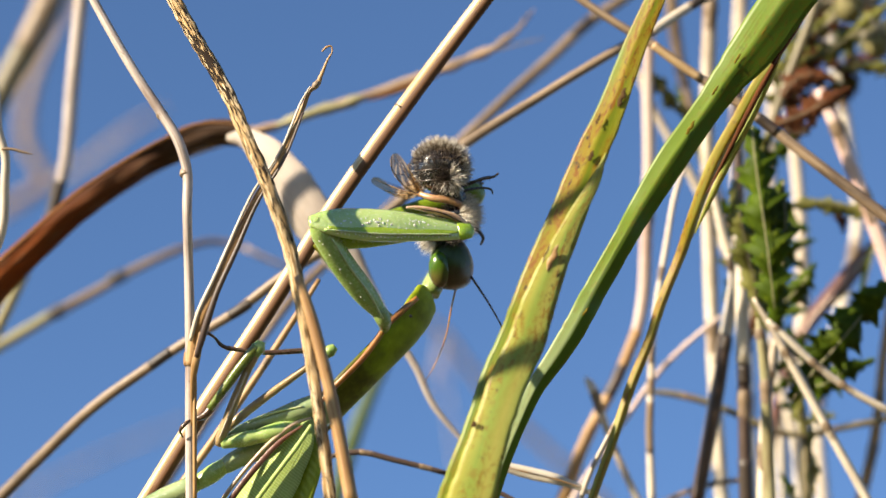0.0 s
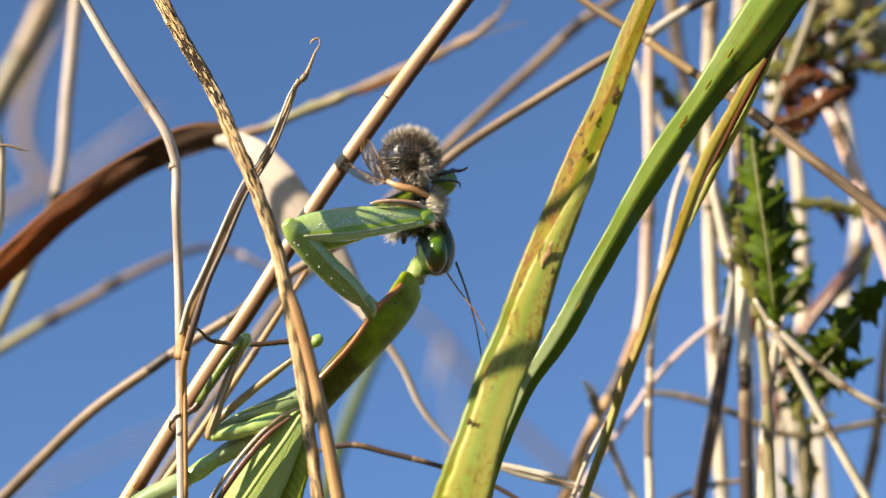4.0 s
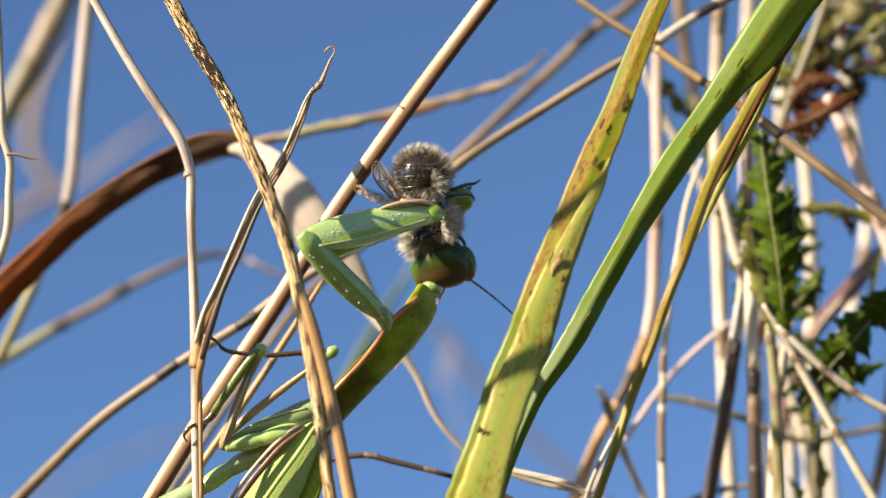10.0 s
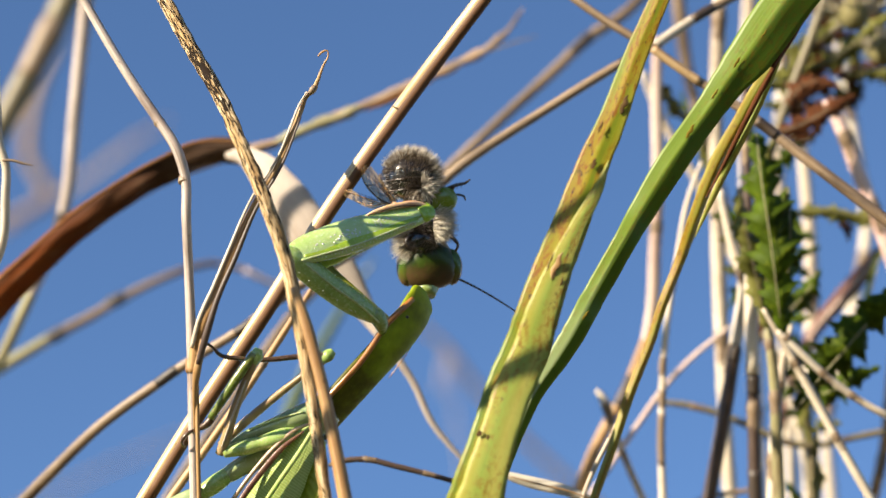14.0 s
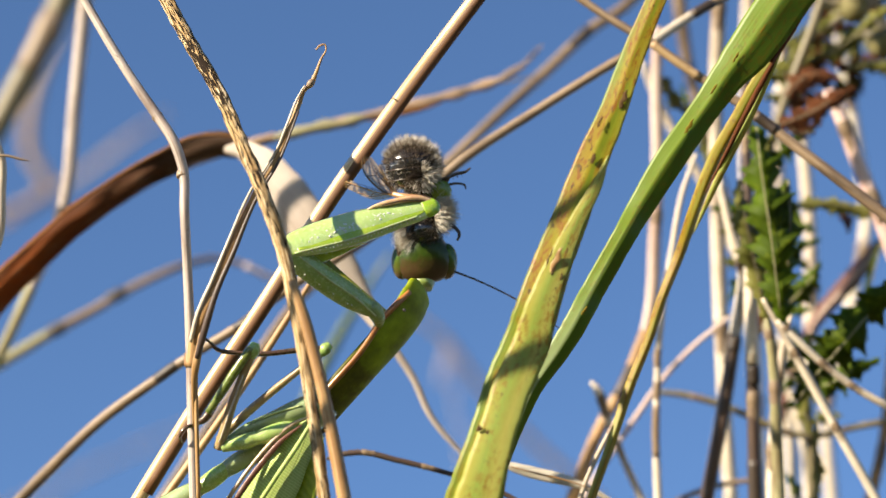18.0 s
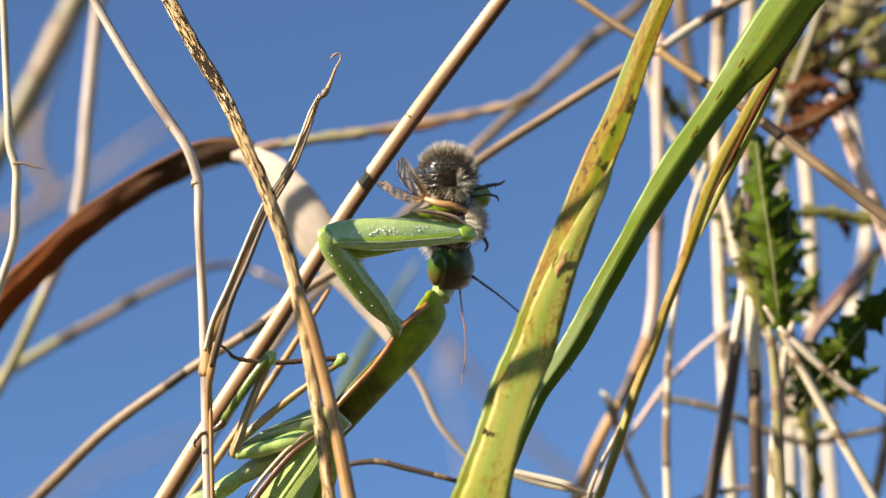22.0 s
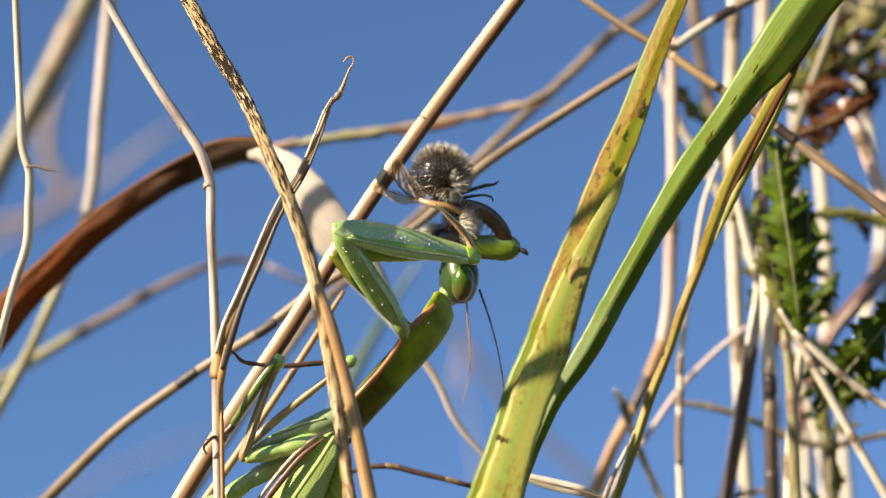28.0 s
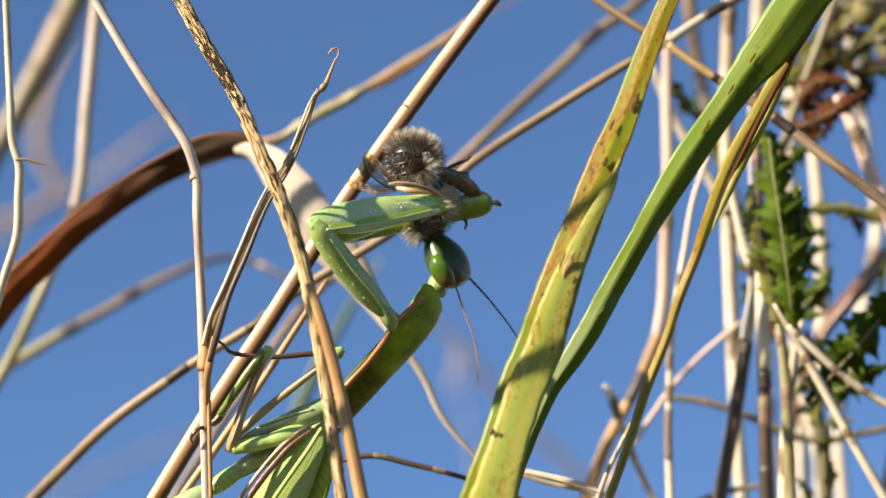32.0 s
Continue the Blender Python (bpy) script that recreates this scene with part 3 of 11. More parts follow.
def tube(name, rows, material, parent, label="", view=AWAY, **kw):
    return part(name, grid_mesh(name, tube_rings(rows, view=view, **kw)), material, parent, label)


SWAYING = []


def stem(name, rows, material, label, sway="", root=True, sides=10, rough=0.06, step=6, flat=1.0, group="", lean=0.25, category="grass stalk", ridge=0, lumps=60.0, joints=()):
    """A stalk that grows from the soil; its thing stands at its root."""
    rows = broad(rows, 0.87)
    p = rooted(rows, lean) if root else rows
    base = p[-1][:3]
    ob = new(name)
    ob.location = base
    ob.empty_display_size = 0.01
    part("stalk", shift(grid_mesh("stalk", tube_rings(p, sides, flat, step, rough, lumps, ridge)), base), material, ob)
    fine = spline(rows, 12)
    for f in joints:
        i = min(int(f * len(fine)), len(fine) - 4)
        a, b = fine[i], fine[i + 2]
        w = (b[:3] - a[:3]) / np.linalg.norm(b[:3] - a[:3])
        r = a[3]
        run = [(*(a[:3] - np.array(base) + w * r * q), r * k) for q, k in ((-1.6, 0.99), (-0.9, 1.08), (0, 1.16), (0.6, 1.05), (2.2, 1.02), (3.4, 0.98))]
        tube("joint", run, STRAW_BROWN if material is not STRAW_BROWN else NODE_DARK, ob, sides=10, step=2)
    tagged(ob, label, category, group)
    if sway:
        SWAYING.append((ob, sway))
    return ob


def knot(owner, at, way, r, material=NODE_DARK, name="node", long=1.6, fat=1.18):
    """A swollen joint on a stem."""
    b, w = Vector(at) - owner.location, Vector(way).normalized()
    rows = [(*(b + w * r * long * f), r * g) for f, g in ((-1, 0.98), (-0.6, fat * 0.97), (0, fat), (0.6, fat * 0.97), (1, 0.98))]
    return tube(name, rows, material, owner, sides=12, step=3)


def blade_rings(rows, fold=0.25, twist=0.0, thick=0.00016, cols=9, step=8, wave=0.0, curl=0.0, view=VIEW):
    """A leaf blade: rows of x, y, z, half width; a keel along the middle, a closed thin section."""
    r = spline(rows, step)
    c, w = r[:, :3], np.maximum(r[:, 3], 3e-5)
    t, s, l = frames_along(c, view)
    n = len(r)
    tw = np.radians(np.array(twist if isinstance(twist, (list, tuple)) else (twist, twist), float))
    ang = np.interp(np.linspace(0, 1, n), np.linspace(0, 1, len(tw)), tw)[:, None]
    s2 = s * np.cos(ang) + l * np.sin(ang)
    l2 = -s * np.sin(ang) + l * np.cos(ang)
    x = np.linspace(-1, 1, cols)
    dep = fold * (np.abs(x) - 0.5) + curl * (x * x - 0.3)
    seed = rng.uniform(0, 50)
    wob = np.array([[wave * noise.noise(Vector((q * 1.3, c[i, 0] * 160 + c[i, 2] * 160, seed))) for q in x] for i in range(n)])
    edge = 1 + np.array([[0.05 * noise.noise(Vector((q * 0.5, i * 0.35, seed + 9))) for q in x] for i in range(n)])
    top = c[:, None] + s2[:, None] * (x[None] * edge * w[:, None])[:, :, None] + l2[:, None] * ((dep[None] + wob) * w[:, None])[:, :, None]
    th = thick * (1 - 0.75 * np.abs(x))[None, :, None]
    return np.concatenate([top - l2[:, None] * th, (top + l2[:, None] * th)[:, ::-1]], axis=1)[:, ::-1]


def broad(rows, wide):
    return [(*r[:3], r[3] * wide) for r in rows]


def blade(name, rows, material, label, sway="", root=True, group="", category="sedge blade", lean=0.25, wide=1.95, piece="blade", **kw):
    p = broad(rooted(rows, lean) if root else rows, wide)
    base = p[-1][:3]
    ob = new(name)
    ob.location = base
    ob.empty_display_size = 0.01
    part(piece, shift(grid_mesh(piece, blade_rings(p, **kw)), base), material, ob)
    tagged(ob, label, category, group)
    if sway:
        SWAYING.append((ob, sway))
    return ob


def blade_part(name, rows, material, parent, label="", wide=1.95, **kw):
    """World rows, under a rooted thing."""
    return part(name, shift(grid_mesh(name, blade_rings(broad(rows, wide), **kw)), parent.location), material, parent, label)


def tube_part(name, rows, material, parent, label="", **kw):
    return part(name, shift(grid_mesh(name, tube_rings(broad(rows, 0.87), **kw)), parent.location), material, parent, label)


def ellipsoid_rings(centre, a, b, c, n=14, sides=20, power=1.0):
    """Rings stacked along z."""
    rows = []
    ang = np.linspace(0, 2 * math.pi, sides, endpoint=False)
    for i in range(n):
        f = -math.cos(math.pi * (i + 0.15) / (n - 0.7))
        k = max(1 - f * f, 0.0) ** (0.5 * power)
        rows.append(np.stack([centre[0] + a * k * np.cos(ang), centre[1] + b * k * np.sin(ang), np.full(sides, centre[2] + c * f)], 1))
    return np.array(rows)


def lobed_leaf(name, rows, material, parent, lobes=7, depth=0.6, label="", seed=0, twist=0.0, droop=0.3):
    """A deeply cut, spiny leaf: a midrib with toothed lobes on both sides, crumpled out of its plane. World rows of x, y, z, half width."""
    r = spline(rows, 14)
    c, w = r[:, :3], r[:, 3] * 1.9
    t, s, l = frames_along(c)
    n = len(r)
    loc = np.random.default_rng(seed)
    ang = math.radians(twist)
    s, l = s * math.cos(ang) + l * math.sin(ang), -s * math.sin(ang) + l * math.cos(ang)
    verts, faces, uv = [], [], []
    ph = loc.uniform(0, 1, 2)
    cols = (-1, -0.55, 0, 0.55, 1)
    for i in range(n):
        f = i / (n - 1)
        row = []
        for x in cols:
            side = 0 if x < 0 else 1
            u = (f * lobes + ph[side] * 0.4) % 1.0
            big = 1 - depth * abs(2 * u - 1) ** 0.55
            u2 = (f * lobes * 3 + ph[side]) % 1.0
            out = big * (1 - 0.45 * u2)
            lead = 0.55 * big * w[i]
            q = c[i] + s[i] * x * w[i] * out + t[i] * (-lead * abs(x)) + l[i] * w[i] * (droop * x * x + 0.35 * noise.noise(Vector((x * 2, f * lobes * 1.2, seed + 3.0))))
            row.append(q)
        verts += row
    k = len(cols)
    for i in range(n - 1):
        for j in range(k - 1):
            faces.append((i * k + j, i * k + j + 1, (i + 1) * k + j + 1, (i + 1) * k + j))
    me = bpy.data.meshes.new(name)
    v = np.array(verts)
    nv = len(v)
    lift = np.repeat(l, k, axis=0) * 0.00012
    allv = np.vstack([v, v + lift])
    allf = faces + [tuple(nv + q for q in reversed(fc)) for fc in faces]
    for i in range(n - 1):
        for j in (0, k - 1):
            a, b = i * k + j, (i + 1) * k + j
            allf.append((a, b, b + nv, a + nv) if j == 0 else (b, a, a + nv, b + nv))
    me.from_pydata((allv - np.array(parent.location)).tolist(), [], allf)
    me.polygons.foreach_set("use_smooth", [True] * len(allf))
    me.uv_layers.new(name="UVMap")
    me.update()
    return part(name, me, material, parent, label)


# ---- the meadow ----
bm = bmesh.new()
N = 24
vs = [[bm.verts.new(((i / N - 0.5) * abs(i / N - 0.5) * 8000, (j / N - 0.5) * abs(j / N - 0.5) * 8000, 0.0)) for j in range(N + 1)] for i in range(N + 1)]
for i in range(N):
    for j in range(N):
        bm.faces.new((vs[i][j], vs[i + 1][j], vs[i + 1][j + 1], vs[i][j + 1]))
me = bpy.data.meshes.new("ground")
bm.to_mesh(me)
bm.free()
ground = dress(new("ground", me), GROUND)
tagged(ground, "dry autumn meadow soil with short grass", "ground", kind="structure")

# -- the stout straw that the insect climbs --
big = stem("straw", [(0.0074, 0.229, 0.6174, 0.00087), (0.0055, 0.2302, 0.6152, 0.00087), (0.0007, 0.2334, 0.6097, 0.00087), (-0.0042, 0.2359, 0.6034, 0.00089), (-0.0116, 0.2403, 0.5938, 0.00088), (-0.0191, 0.2454, 0.5829, 0.00089), (-0.0256, 0.2495, 0.5738, 0.00092), (-0.032, 0.2539, 0.5643, 0.00093)],
           STRAW_WHITE, "stout golden straw stalk that the mantis climbs", "C", sides=18, rough=0.05, lean=0.5)
# sheath strip along the dark side; its deep brown paints in the stalk's shade
tube_part("brown_sheath", [(0.00776, 0.22886, 0.61708, 0.00075), (0.00586, 0.23006, 0.61488, 0.00075), (0.00106, 0.23326, 0.60938, 0.00075), (-0.00384, 0.23576, 0.60308, 0.00077), (-0.01124, 0.24016, 0.59348, 0.00076), (-0.01874, 0.24526, 0.58258, 0.00077), (-0.02524, 0.24936, 0.57348, 0.00079), (-0.03164, 0.25376, 0.56398, 0.00080)], SHEATH_SHADE, big, "brown sheath strip, the stalk's shade put into its colour", sides=16, rough=0.05)
tube_part("node", [(-0.00412, 0.23576, 0.60364, 0.00088), (-0.00416, 0.23578, 0.60358, 0.00093), (-0.0042, 0.2358, 0.60353, 0.00088)], NODE_DARK, big, "thin dark ring", sides=18, step=2)
stem("straw", [(-0.0135, 0.2506, 0.5899, 0.00029), (-0.0163, 0.252, 0.5855, 0.00042), (-0.0201, 0.2541, 0.5799, 0.00048), (-0.0245, 0.2565, 0.5737, 0.00051), (-0.0302, 0.2597, 0.5662, 0.00054)], STRAW_GOLD,
     "slender tan straw stalk behind the stout one", "C", lean=0.5, joints=(0.45,))

# -- the thin kinked stem with its hooked side shoot --
kink = stem("straw", [(-0.04, 0.2235, 0.6149, 0.00056), (-0.0384, 0.2252, 0.612, 0.00056), (-0.0358, 0.2266, 0.6075, 0.00058), (-0.0326, 0.2283, 0.6025, 0.00061), (-0.0302, 0.2292, 0.599, 0.00064), (-0.028, 0.2301, 0.5955, 0.00066), (-0.0272, 0.2314, 0.5932, 0.00063), (-0.027, 0.2328, 0.5887, 0.0006),
                           (-0.0268, 0.2359, 0.5834, 0.00058), (-0.0265, 0.2384, 0.5772, 0.00063), (-0.0264, 0.2399, 0.5745, 0.00068), (-0.0264, 0.2429, 0.5693, 0.00063), (-0.0263, 0.2475, 0.5614, 0.00063)],
            STRAW_GREY, "thin pale grass stem, kinked and jointed", "K", sides=12)
knot(kink, (-0.0264, 0.2399, 0.5744), (0, 0, 1), 0.00072, STRAW_GOLD, "node", 1.1, 1.1)
knot(kink, (-0.0273, 0.2317, 0.5927), (0, 0, 1), 0.00064, STRAW_BROWN, "node", 0.5, 1.04)
knot(kink, (-0.03, 0.2294, 0.5987), (0.5, 0, -0.8), 0.00064, STRAW_BROWN, "node", 0.35, 1.04)
shoot = tube_part("side_shoot", [(-0.0262, 0.2385, 0.5728, 0.00060), (-0.0257, 0.2372, 0.5752, 0.00084), (-0.0249, 0.2351, 0.5768, 0.00075), (-0.0235, 0.2335, 0.5797, 0.00054), (-0.0219, 0.2316, 0.5829, 0.00048), (-0.0192, 0.2294, 0.5886, 0.00039), (-0.0166, 0.2273, 0.5922, 0.00036), (-0.0152, 0.2257, 0.5951, 0.00034), (-0.0144, 0.2255, 0.5975, 0.00032), (-0.0136, 0.2246, 0.5989, 0.00024), (-0.0131, 0.2244, 0.5993, 0.00037), (-0.0126, 0.2239, 0.6002, 0.00026), (-0.0119, 0.223, 0.6017, 0.00014),
                          (-0.0114, 0.2225, 0.6026, 0.00010), (-0.0115, 0.2223, 0.603, 0.00010), (-0.012, 0.2223, 0.6029, 0.00014), (-0.0125, 0.2226, 0.6025, 0.00009)], STRAW_GOLD, kink, "dry rolled leaf with a hooked tip", sides=12, flat=0.7, rough=0.12)
tube_part("joint", [(-0.0134, 0.2245, 0.59905, 0.0003), (-0.0131, 0.2243, 0.5994, 0.00043), (-0.01285, 0.22415, 0.59975, 0.00028)], STRAW_BROWN, kink, "dark joint of the shoot", sides=10, step=3)
tube_part("rolled_edge", [(-0.0254, 0.2363, 0.5727, 0.00036), (-0.0244, 0.2342, 0.5753, 0.00045), (-0.0232, 0.2324, 0.5785, 0.00036), (-0.0215, 0.2309, 0.5821, 0.00032), (-0.0189, 0.2287, 0.5878, 0.00022), (-0.0165, 0.2268, 0.5912, 0.00018), (-0.0144, 0.225, 0.5963, 0.00014)], STRAW_UMBER, kink, "dark rolled leaf edge", sides=8)
tube_part("white_edge", [(-0.0262, 0.2366, 0.5748, 0.00026), (-0.0253, 0.2345, 0.5772, 0.00028), (-0.0238, 0.2329, 0.5801, 0.00024), (-0.0222, 0.2311, 0.5833, 0.00022), (-0.0195, 0.2289, 0.5890, 0.00018), (-0.0168, 0.2269, 0.5926, 0.00016), (-0.0154, 0.2252, 0.5954, 0.00016), (-0.0146, 0.2250, 0.5978, 0.00014), (-0.0137, 0.2242, 0.5991, 0.0001)], STRAW_BONE, kink, "white rolled leaf edge", sides=8)
tube_part("sheath", [(-0.0257, 0.2381, 0.5726, 0.00024), (-0.0257, 0.2407, 0.5682, 0.00027), (-0.0256, 0.2455, 0.5598, 0.00027)], STRAW_GOLD, kink, "tan strip of leaf sheath", sides=8)
tube_part("sheath", [(-0.025, 0.235, 0.575, 0.00018), (-0.0252, 0.2359, 0.5735, 0.00042), (-0.0255, 0.2366, 0.5722, 0.00048), (-0.0259, 0.2387, 0.5706, 0.0003), (-0.026, 0.2417, 0.5673, 0.00018)], STRAW_GOLD, kink, sides=8, flat=0.6)

# -- the weathered stem before the insect, split into two strands low down --
front = stem("dry_reed", [(-0.0327, 0.2281, 0.6191, 0.00082), (-0.0303, 0.2273, 0.6139, 0.00086), (-0.0270, 0.2263, 0.6069, 0.00087), (-0.0233, 0.2252, 0.5994, 0.00086), (-0.0199, 0.2240, 0.5908, 0.00086), (-0.0174, 0.2236, 0.5843, 0.00086), (-0.0156, 0.2256, 0.5794, 0.00087), (-0.0142, 0.2278, 0.5735, 0.00079), (-0.0130, 0.2303, 0.5670, 0.00074), (-0.0120, 0.2324, 0.5610, 0.00072), (-0.0111, 0.2345, 0.5550, 0.00072)],
             CRACKED, "weathered dry stem with cracked black and cream bark", "D", sides=20, rough=0.22, step=14, lumps=900.0, lean=0.35)
tube_part("split_strand", [(-0.0147, 0.2255, 0.5762, 0.00047), (-0.0135, 0.2268, 0.5730, 0.00069), (-0.0119, 0.2288, 0.5676, 0.00072), (-0.0103, 0.2312, 0.5609, 0.00078), (-0.0089, 0.2335, 0.5542, 0.00083)], STRAW_GOLD, front, "split pale straw strand", sides=12, rough=0.1)

# -- the long stem that crosses behind --
cross = stem("straw", [(0.0418, 0.253, 0.6358, 0.00063), (0.036, 0.2528, 0.6321, 0.00063), (0.0314, 0.2524, 0.6289, 0.00066), (0.0273, 0.252, 0.6255, 0.00065), (0.0216, 0.2519, 0.6217, 0.00065), (0.012, 0.254, 0.6161, 0.00065), (0.0028, 0.2561, 0.6104, 0.00068), (-0.0057, 0.259, 0.6034, 0.00068), (-0.0125, 0.2611, 0.5997, 0.00068), (-0.0179, 0.2628, 0.5969, 0.00068), (-0.024, 0.2659, 0.5934, 0.00068),
                            (-0.0303, 0.2687, 0.5906, 0.00068), (-0.0351, 0.2712, 0.5883, 0.00072), (-0.0419, 0.2754, 0.5851, 0.00076), (-0.0474, 0.2796, 0.5817, 0.00083), (-0.0533, 0.2842, 0.5777, 0.00087)], STRAW_BROWN, "long grey-brown grass stem crossing behind the mantis", "S", sides=10, lean=0.6)
tube_part("pale_joint", [(0.031, 0.2521, 0.6284, 0.00066), (0.029, 0.2521, 0.6269, 0.00069), (0.0262, 0.2519, 0.6245, 0.00069)], STRAW_PALE, cross, "bleached length of stem", sides=10)
tube_part("dark_joint", [(0.0313, 0.2522, 0.6287, 0.0007), (0.0325, 0.2523, 0.6296, 0.00073), (0.0337, 0.2524, 0.6304, 0.0007)], NODE_DARK, cross, sides=10)
tube_part("dark_joint", [(-0.0223, 0.2647, 0.5939, 0.00071), (-0.0233, 0.265, 0.5933, 0.00075), (-0.0247, 0.2655, 0.5926, 0.00071)], NODE_DARK, cross, sides=10)
tube_part("dark_joint", [(-0.032, 0.2694, 0.5898, 0.00073), (-0.0332, 0.2699, 0.5891, 0.00075), (-0.0344, 0.2706, 0.5885, 0.00073)], NODE_DARK, cross, sides=10)
stem("straw", [(0.0309, 0.2966, 0.6663, 0.00092), (0.0265, 0.2962, 0.661, 0.00091), (0.0219, 0.296, 0.6573, 0.00091), (0.0166, 0.2968, 0.6519, 0.0009), (0.0093, 0.2985, 0.6451, 0.00086), (0.0013, 0.3005, 0.6375, 0.00082), (-0.0074, 0.3029, 0.6294, 0.00082), (-0.0145, 0.3043, 0.623, 0.00081), (-0.0201, 0.3028, 0.6155, 0.00073), (-0.0242, 0.3031, 0.6091, 0.00066), (-0.0311, 0.3048, 0.598, 0.00065), (-0.0376, 0.3074, 0.5876, 0.00065)], STRAW_BROWN,
     "soft brown grass stem farther back", "A", lean=0.5, joints=(0.2, 0.62))
dg = stem("straw", [(0.0136, 0.244, 0.6274, 0.00054), (0.0159, 0.2441, 0.6252, 0.00054), (0.0202, 0.2448, 0.622, 0.00057), (0.0254, 0.2456, 0.6187, 0.0006), (0.031, 0.2467, 0.6147, 0.00063), (0.0372, 0.248, 0.6105, 0.0007), (0.0407, 0.2486, 0.6075, 0.00073), (0.047, 0.2494, 0.602, 0.00079), (0.0532, 0.2502, 0.5966, 0.00082)], STRAW_BROWN,
          "slanting grey-brown grass stem with dark joints", "R", lean=0.3)
tube_part("pale_joint", [(0.0254, 0.2452, 0.6185, 0.00062), (0.0277, 0.2458, 0.6168, 0.00063), (0.031, 0.2466, 0.6146, 0.00065)], STRAW, dg, "tan length of stem", sides=10)
tube_part("dark_joint", [(0.0375, 0.2478, 0.61, 0.00075), (0.0385, 0.2481, 0.6093, 0.00076), (0.0397, 0.2483, 0.6083, 0.00076)], NODE_DARK, dg, sides=10)

# -- stems at the far side of the thicket --
edge = stem("straw", [(-0.0503, 0.2291, 0.6191, 0.00045), (-0.05, 0.233, 0.6125, 0.00048), (-0.0495, 0.2359, 0.6053, 0.00051), (-0.0492, 0.2382, 0.6015, 0.00057), (-0.0486, 0.2391, 0.5998, 0.00057), (-0.0486, 0.241, 0.5965, 0.0006), (-0.0488, 0.2432, 0.5927, 0.00063), (-0.0502, 0.2455, 0.5889, 0.00057), (-0.0523, 0.2493, 0.5823, 0.00057)], STRAW_PALE, "pale twisted grass stem with a short thorn", "L")
tube_part("thorn", [(-0.0488, 0.2381, 0.5996, 0.00019), (-0.0477, 0.2381, 0.5996, 0.00019), (-0.0464, 0.2383, 0.5993, 0.00016), (-0.0453, 0.2384, 0.5991, 0.00006)], STRAW_BROWN, edge, sides=6)
stem("straw", [(-0.0618, 0.3548, 0.7155, 0.00277), (-0.0656, 0.3571, 0.7075, 0.00276), (-0.0695, 0.3596, 0.6991, 0.00265), (-0.0746, 0.3631, 0.6891, 0.00254), (-0.0791, 0.3658, 0.6804, 0.00243)], STRAW_OLIVE, "thick olive-brown stem, out of focus", "F", lean=0.2, joints=(0.42,))
foot = stem("straw", [(-0.049, 0.285, 0.6603, 0.00111), (-0.0496, 0.2874, 0.6562, 0.00111), (-0.051, 0.2941, 0.6446, 0.00111), (-0.0524, 0.3008, 0.6329, 0.00099), (-0.0538, 0.3034, 0.6285, 0.00095), (-0.0575, 0.308, 0.6224, 0.00087), (-0.0615, 0.3131, 0.6157, 0.00088), (-0.0656, 0.3169, 0.6091, 0.00088)], STRAW_GREY, "pale soft-focus stem with an olive foot", "F", lean=0.2)
tube_part("grey_joint", [(-0.0527, 0.3009, 0.6318, 0.00103), (-0.0533, 0.3022, 0.6296, 0.00103), (-0.0542, 0.3036, 0.6272, 0.00099)], NODE_DARK, foot, sides=10)
tube_part("yellow_length", [(-0.0572, 0.3075, 0.6225, 0.00091), (-0.0592, 0.31, 0.6191, 0.00091), (-0.0614, 0.3127, 0.6155, 0.00091), (-0.0655, 0.3164, 0.6089, 0.00091)], STRAW_YELLOW, foot, "yellow-green lower length", sides=10)
veil = blade("sedge", [(-0.1283, 0.7307, 0.9843, 0.00162), (-0.1374, 0.7409, 0.9668, 0.00202), (-0.1465, 0.753, 0.9458, 0.00243), (-0.1476, 0.7621, 0.93, 0.00243), (-0.1415, 0.7687, 0.9186, 0.00202), (-0.1506, 0.772, 0.9128, 0.00162), (-0.1708, 0.7743, 0.9089, 0.00142)], LEAF_TAN, "far pale blade, wholly out of focus", "X", lean=0.1, wide=1.0)
blade_part("keel", [(-0.1371, 0.7392, 0.9656, 0.0003), (-0.1462, 0.7513, 0.9447, 0.0004), (-0.1472, 0.7604, 0.9289, 0.0004), (-0.1412, 0.767, 0.9175, 0.0003)], STRAW_PALE, veil, "pale keel", wide=1.0, cols=3)
haze = blade("sedge", [(-0.1197, 0.9234, 1.0506, 0.00074), (-0.1321, 0.9271, 1.0441, 0.00111), (-0.1569, 0.9364, 1.0281, 0.00148), (-0.1791, 0.9432, 1.0163, 0.00148), (-0.2088, 0.9525, 1.0002, 0.00148)], LEAF_TAN, "far pale blade, wholly out of focus", "X", lean=0.1, wide=1.0)
blade_part("keel", [(-0.1319, 0.9255, 1.0431, 0.00025), (-0.1566, 0.9347, 1.027, 0.00037), (-0.1788, 0.9415, 1.0153, 0.00037)], STRAW_PALE, haze, "pale keel", wide=1.0, cols=3)
ol = stem("straw", [(-0.0233, 0.3417, 0.6421, 0.00031), (-0.0259, 0.3404, 0.6424, 0.0004), (-0.0302, 0.3385, 0.6437, 0.00048), (-0.035, 0.338, 0.6445, 0.00057), (-0.0387, 0.3367, 0.6428, 0.00065), (-0.0464, 0.3366, 0.6389, 0.00078), (-0.053, 0.3368, 0.6346, 0.00086), (-0.0596, 0.3369, 0.6304, 0.0009), (-0.067, 0.3375, 0.6255, 0.00094), (-0.0718, 0.3375, 0.6214, 0.00094)], STRAW_BROWN, "thin brown stem bowing over, yellow at its foot", "X", lean=0.3)
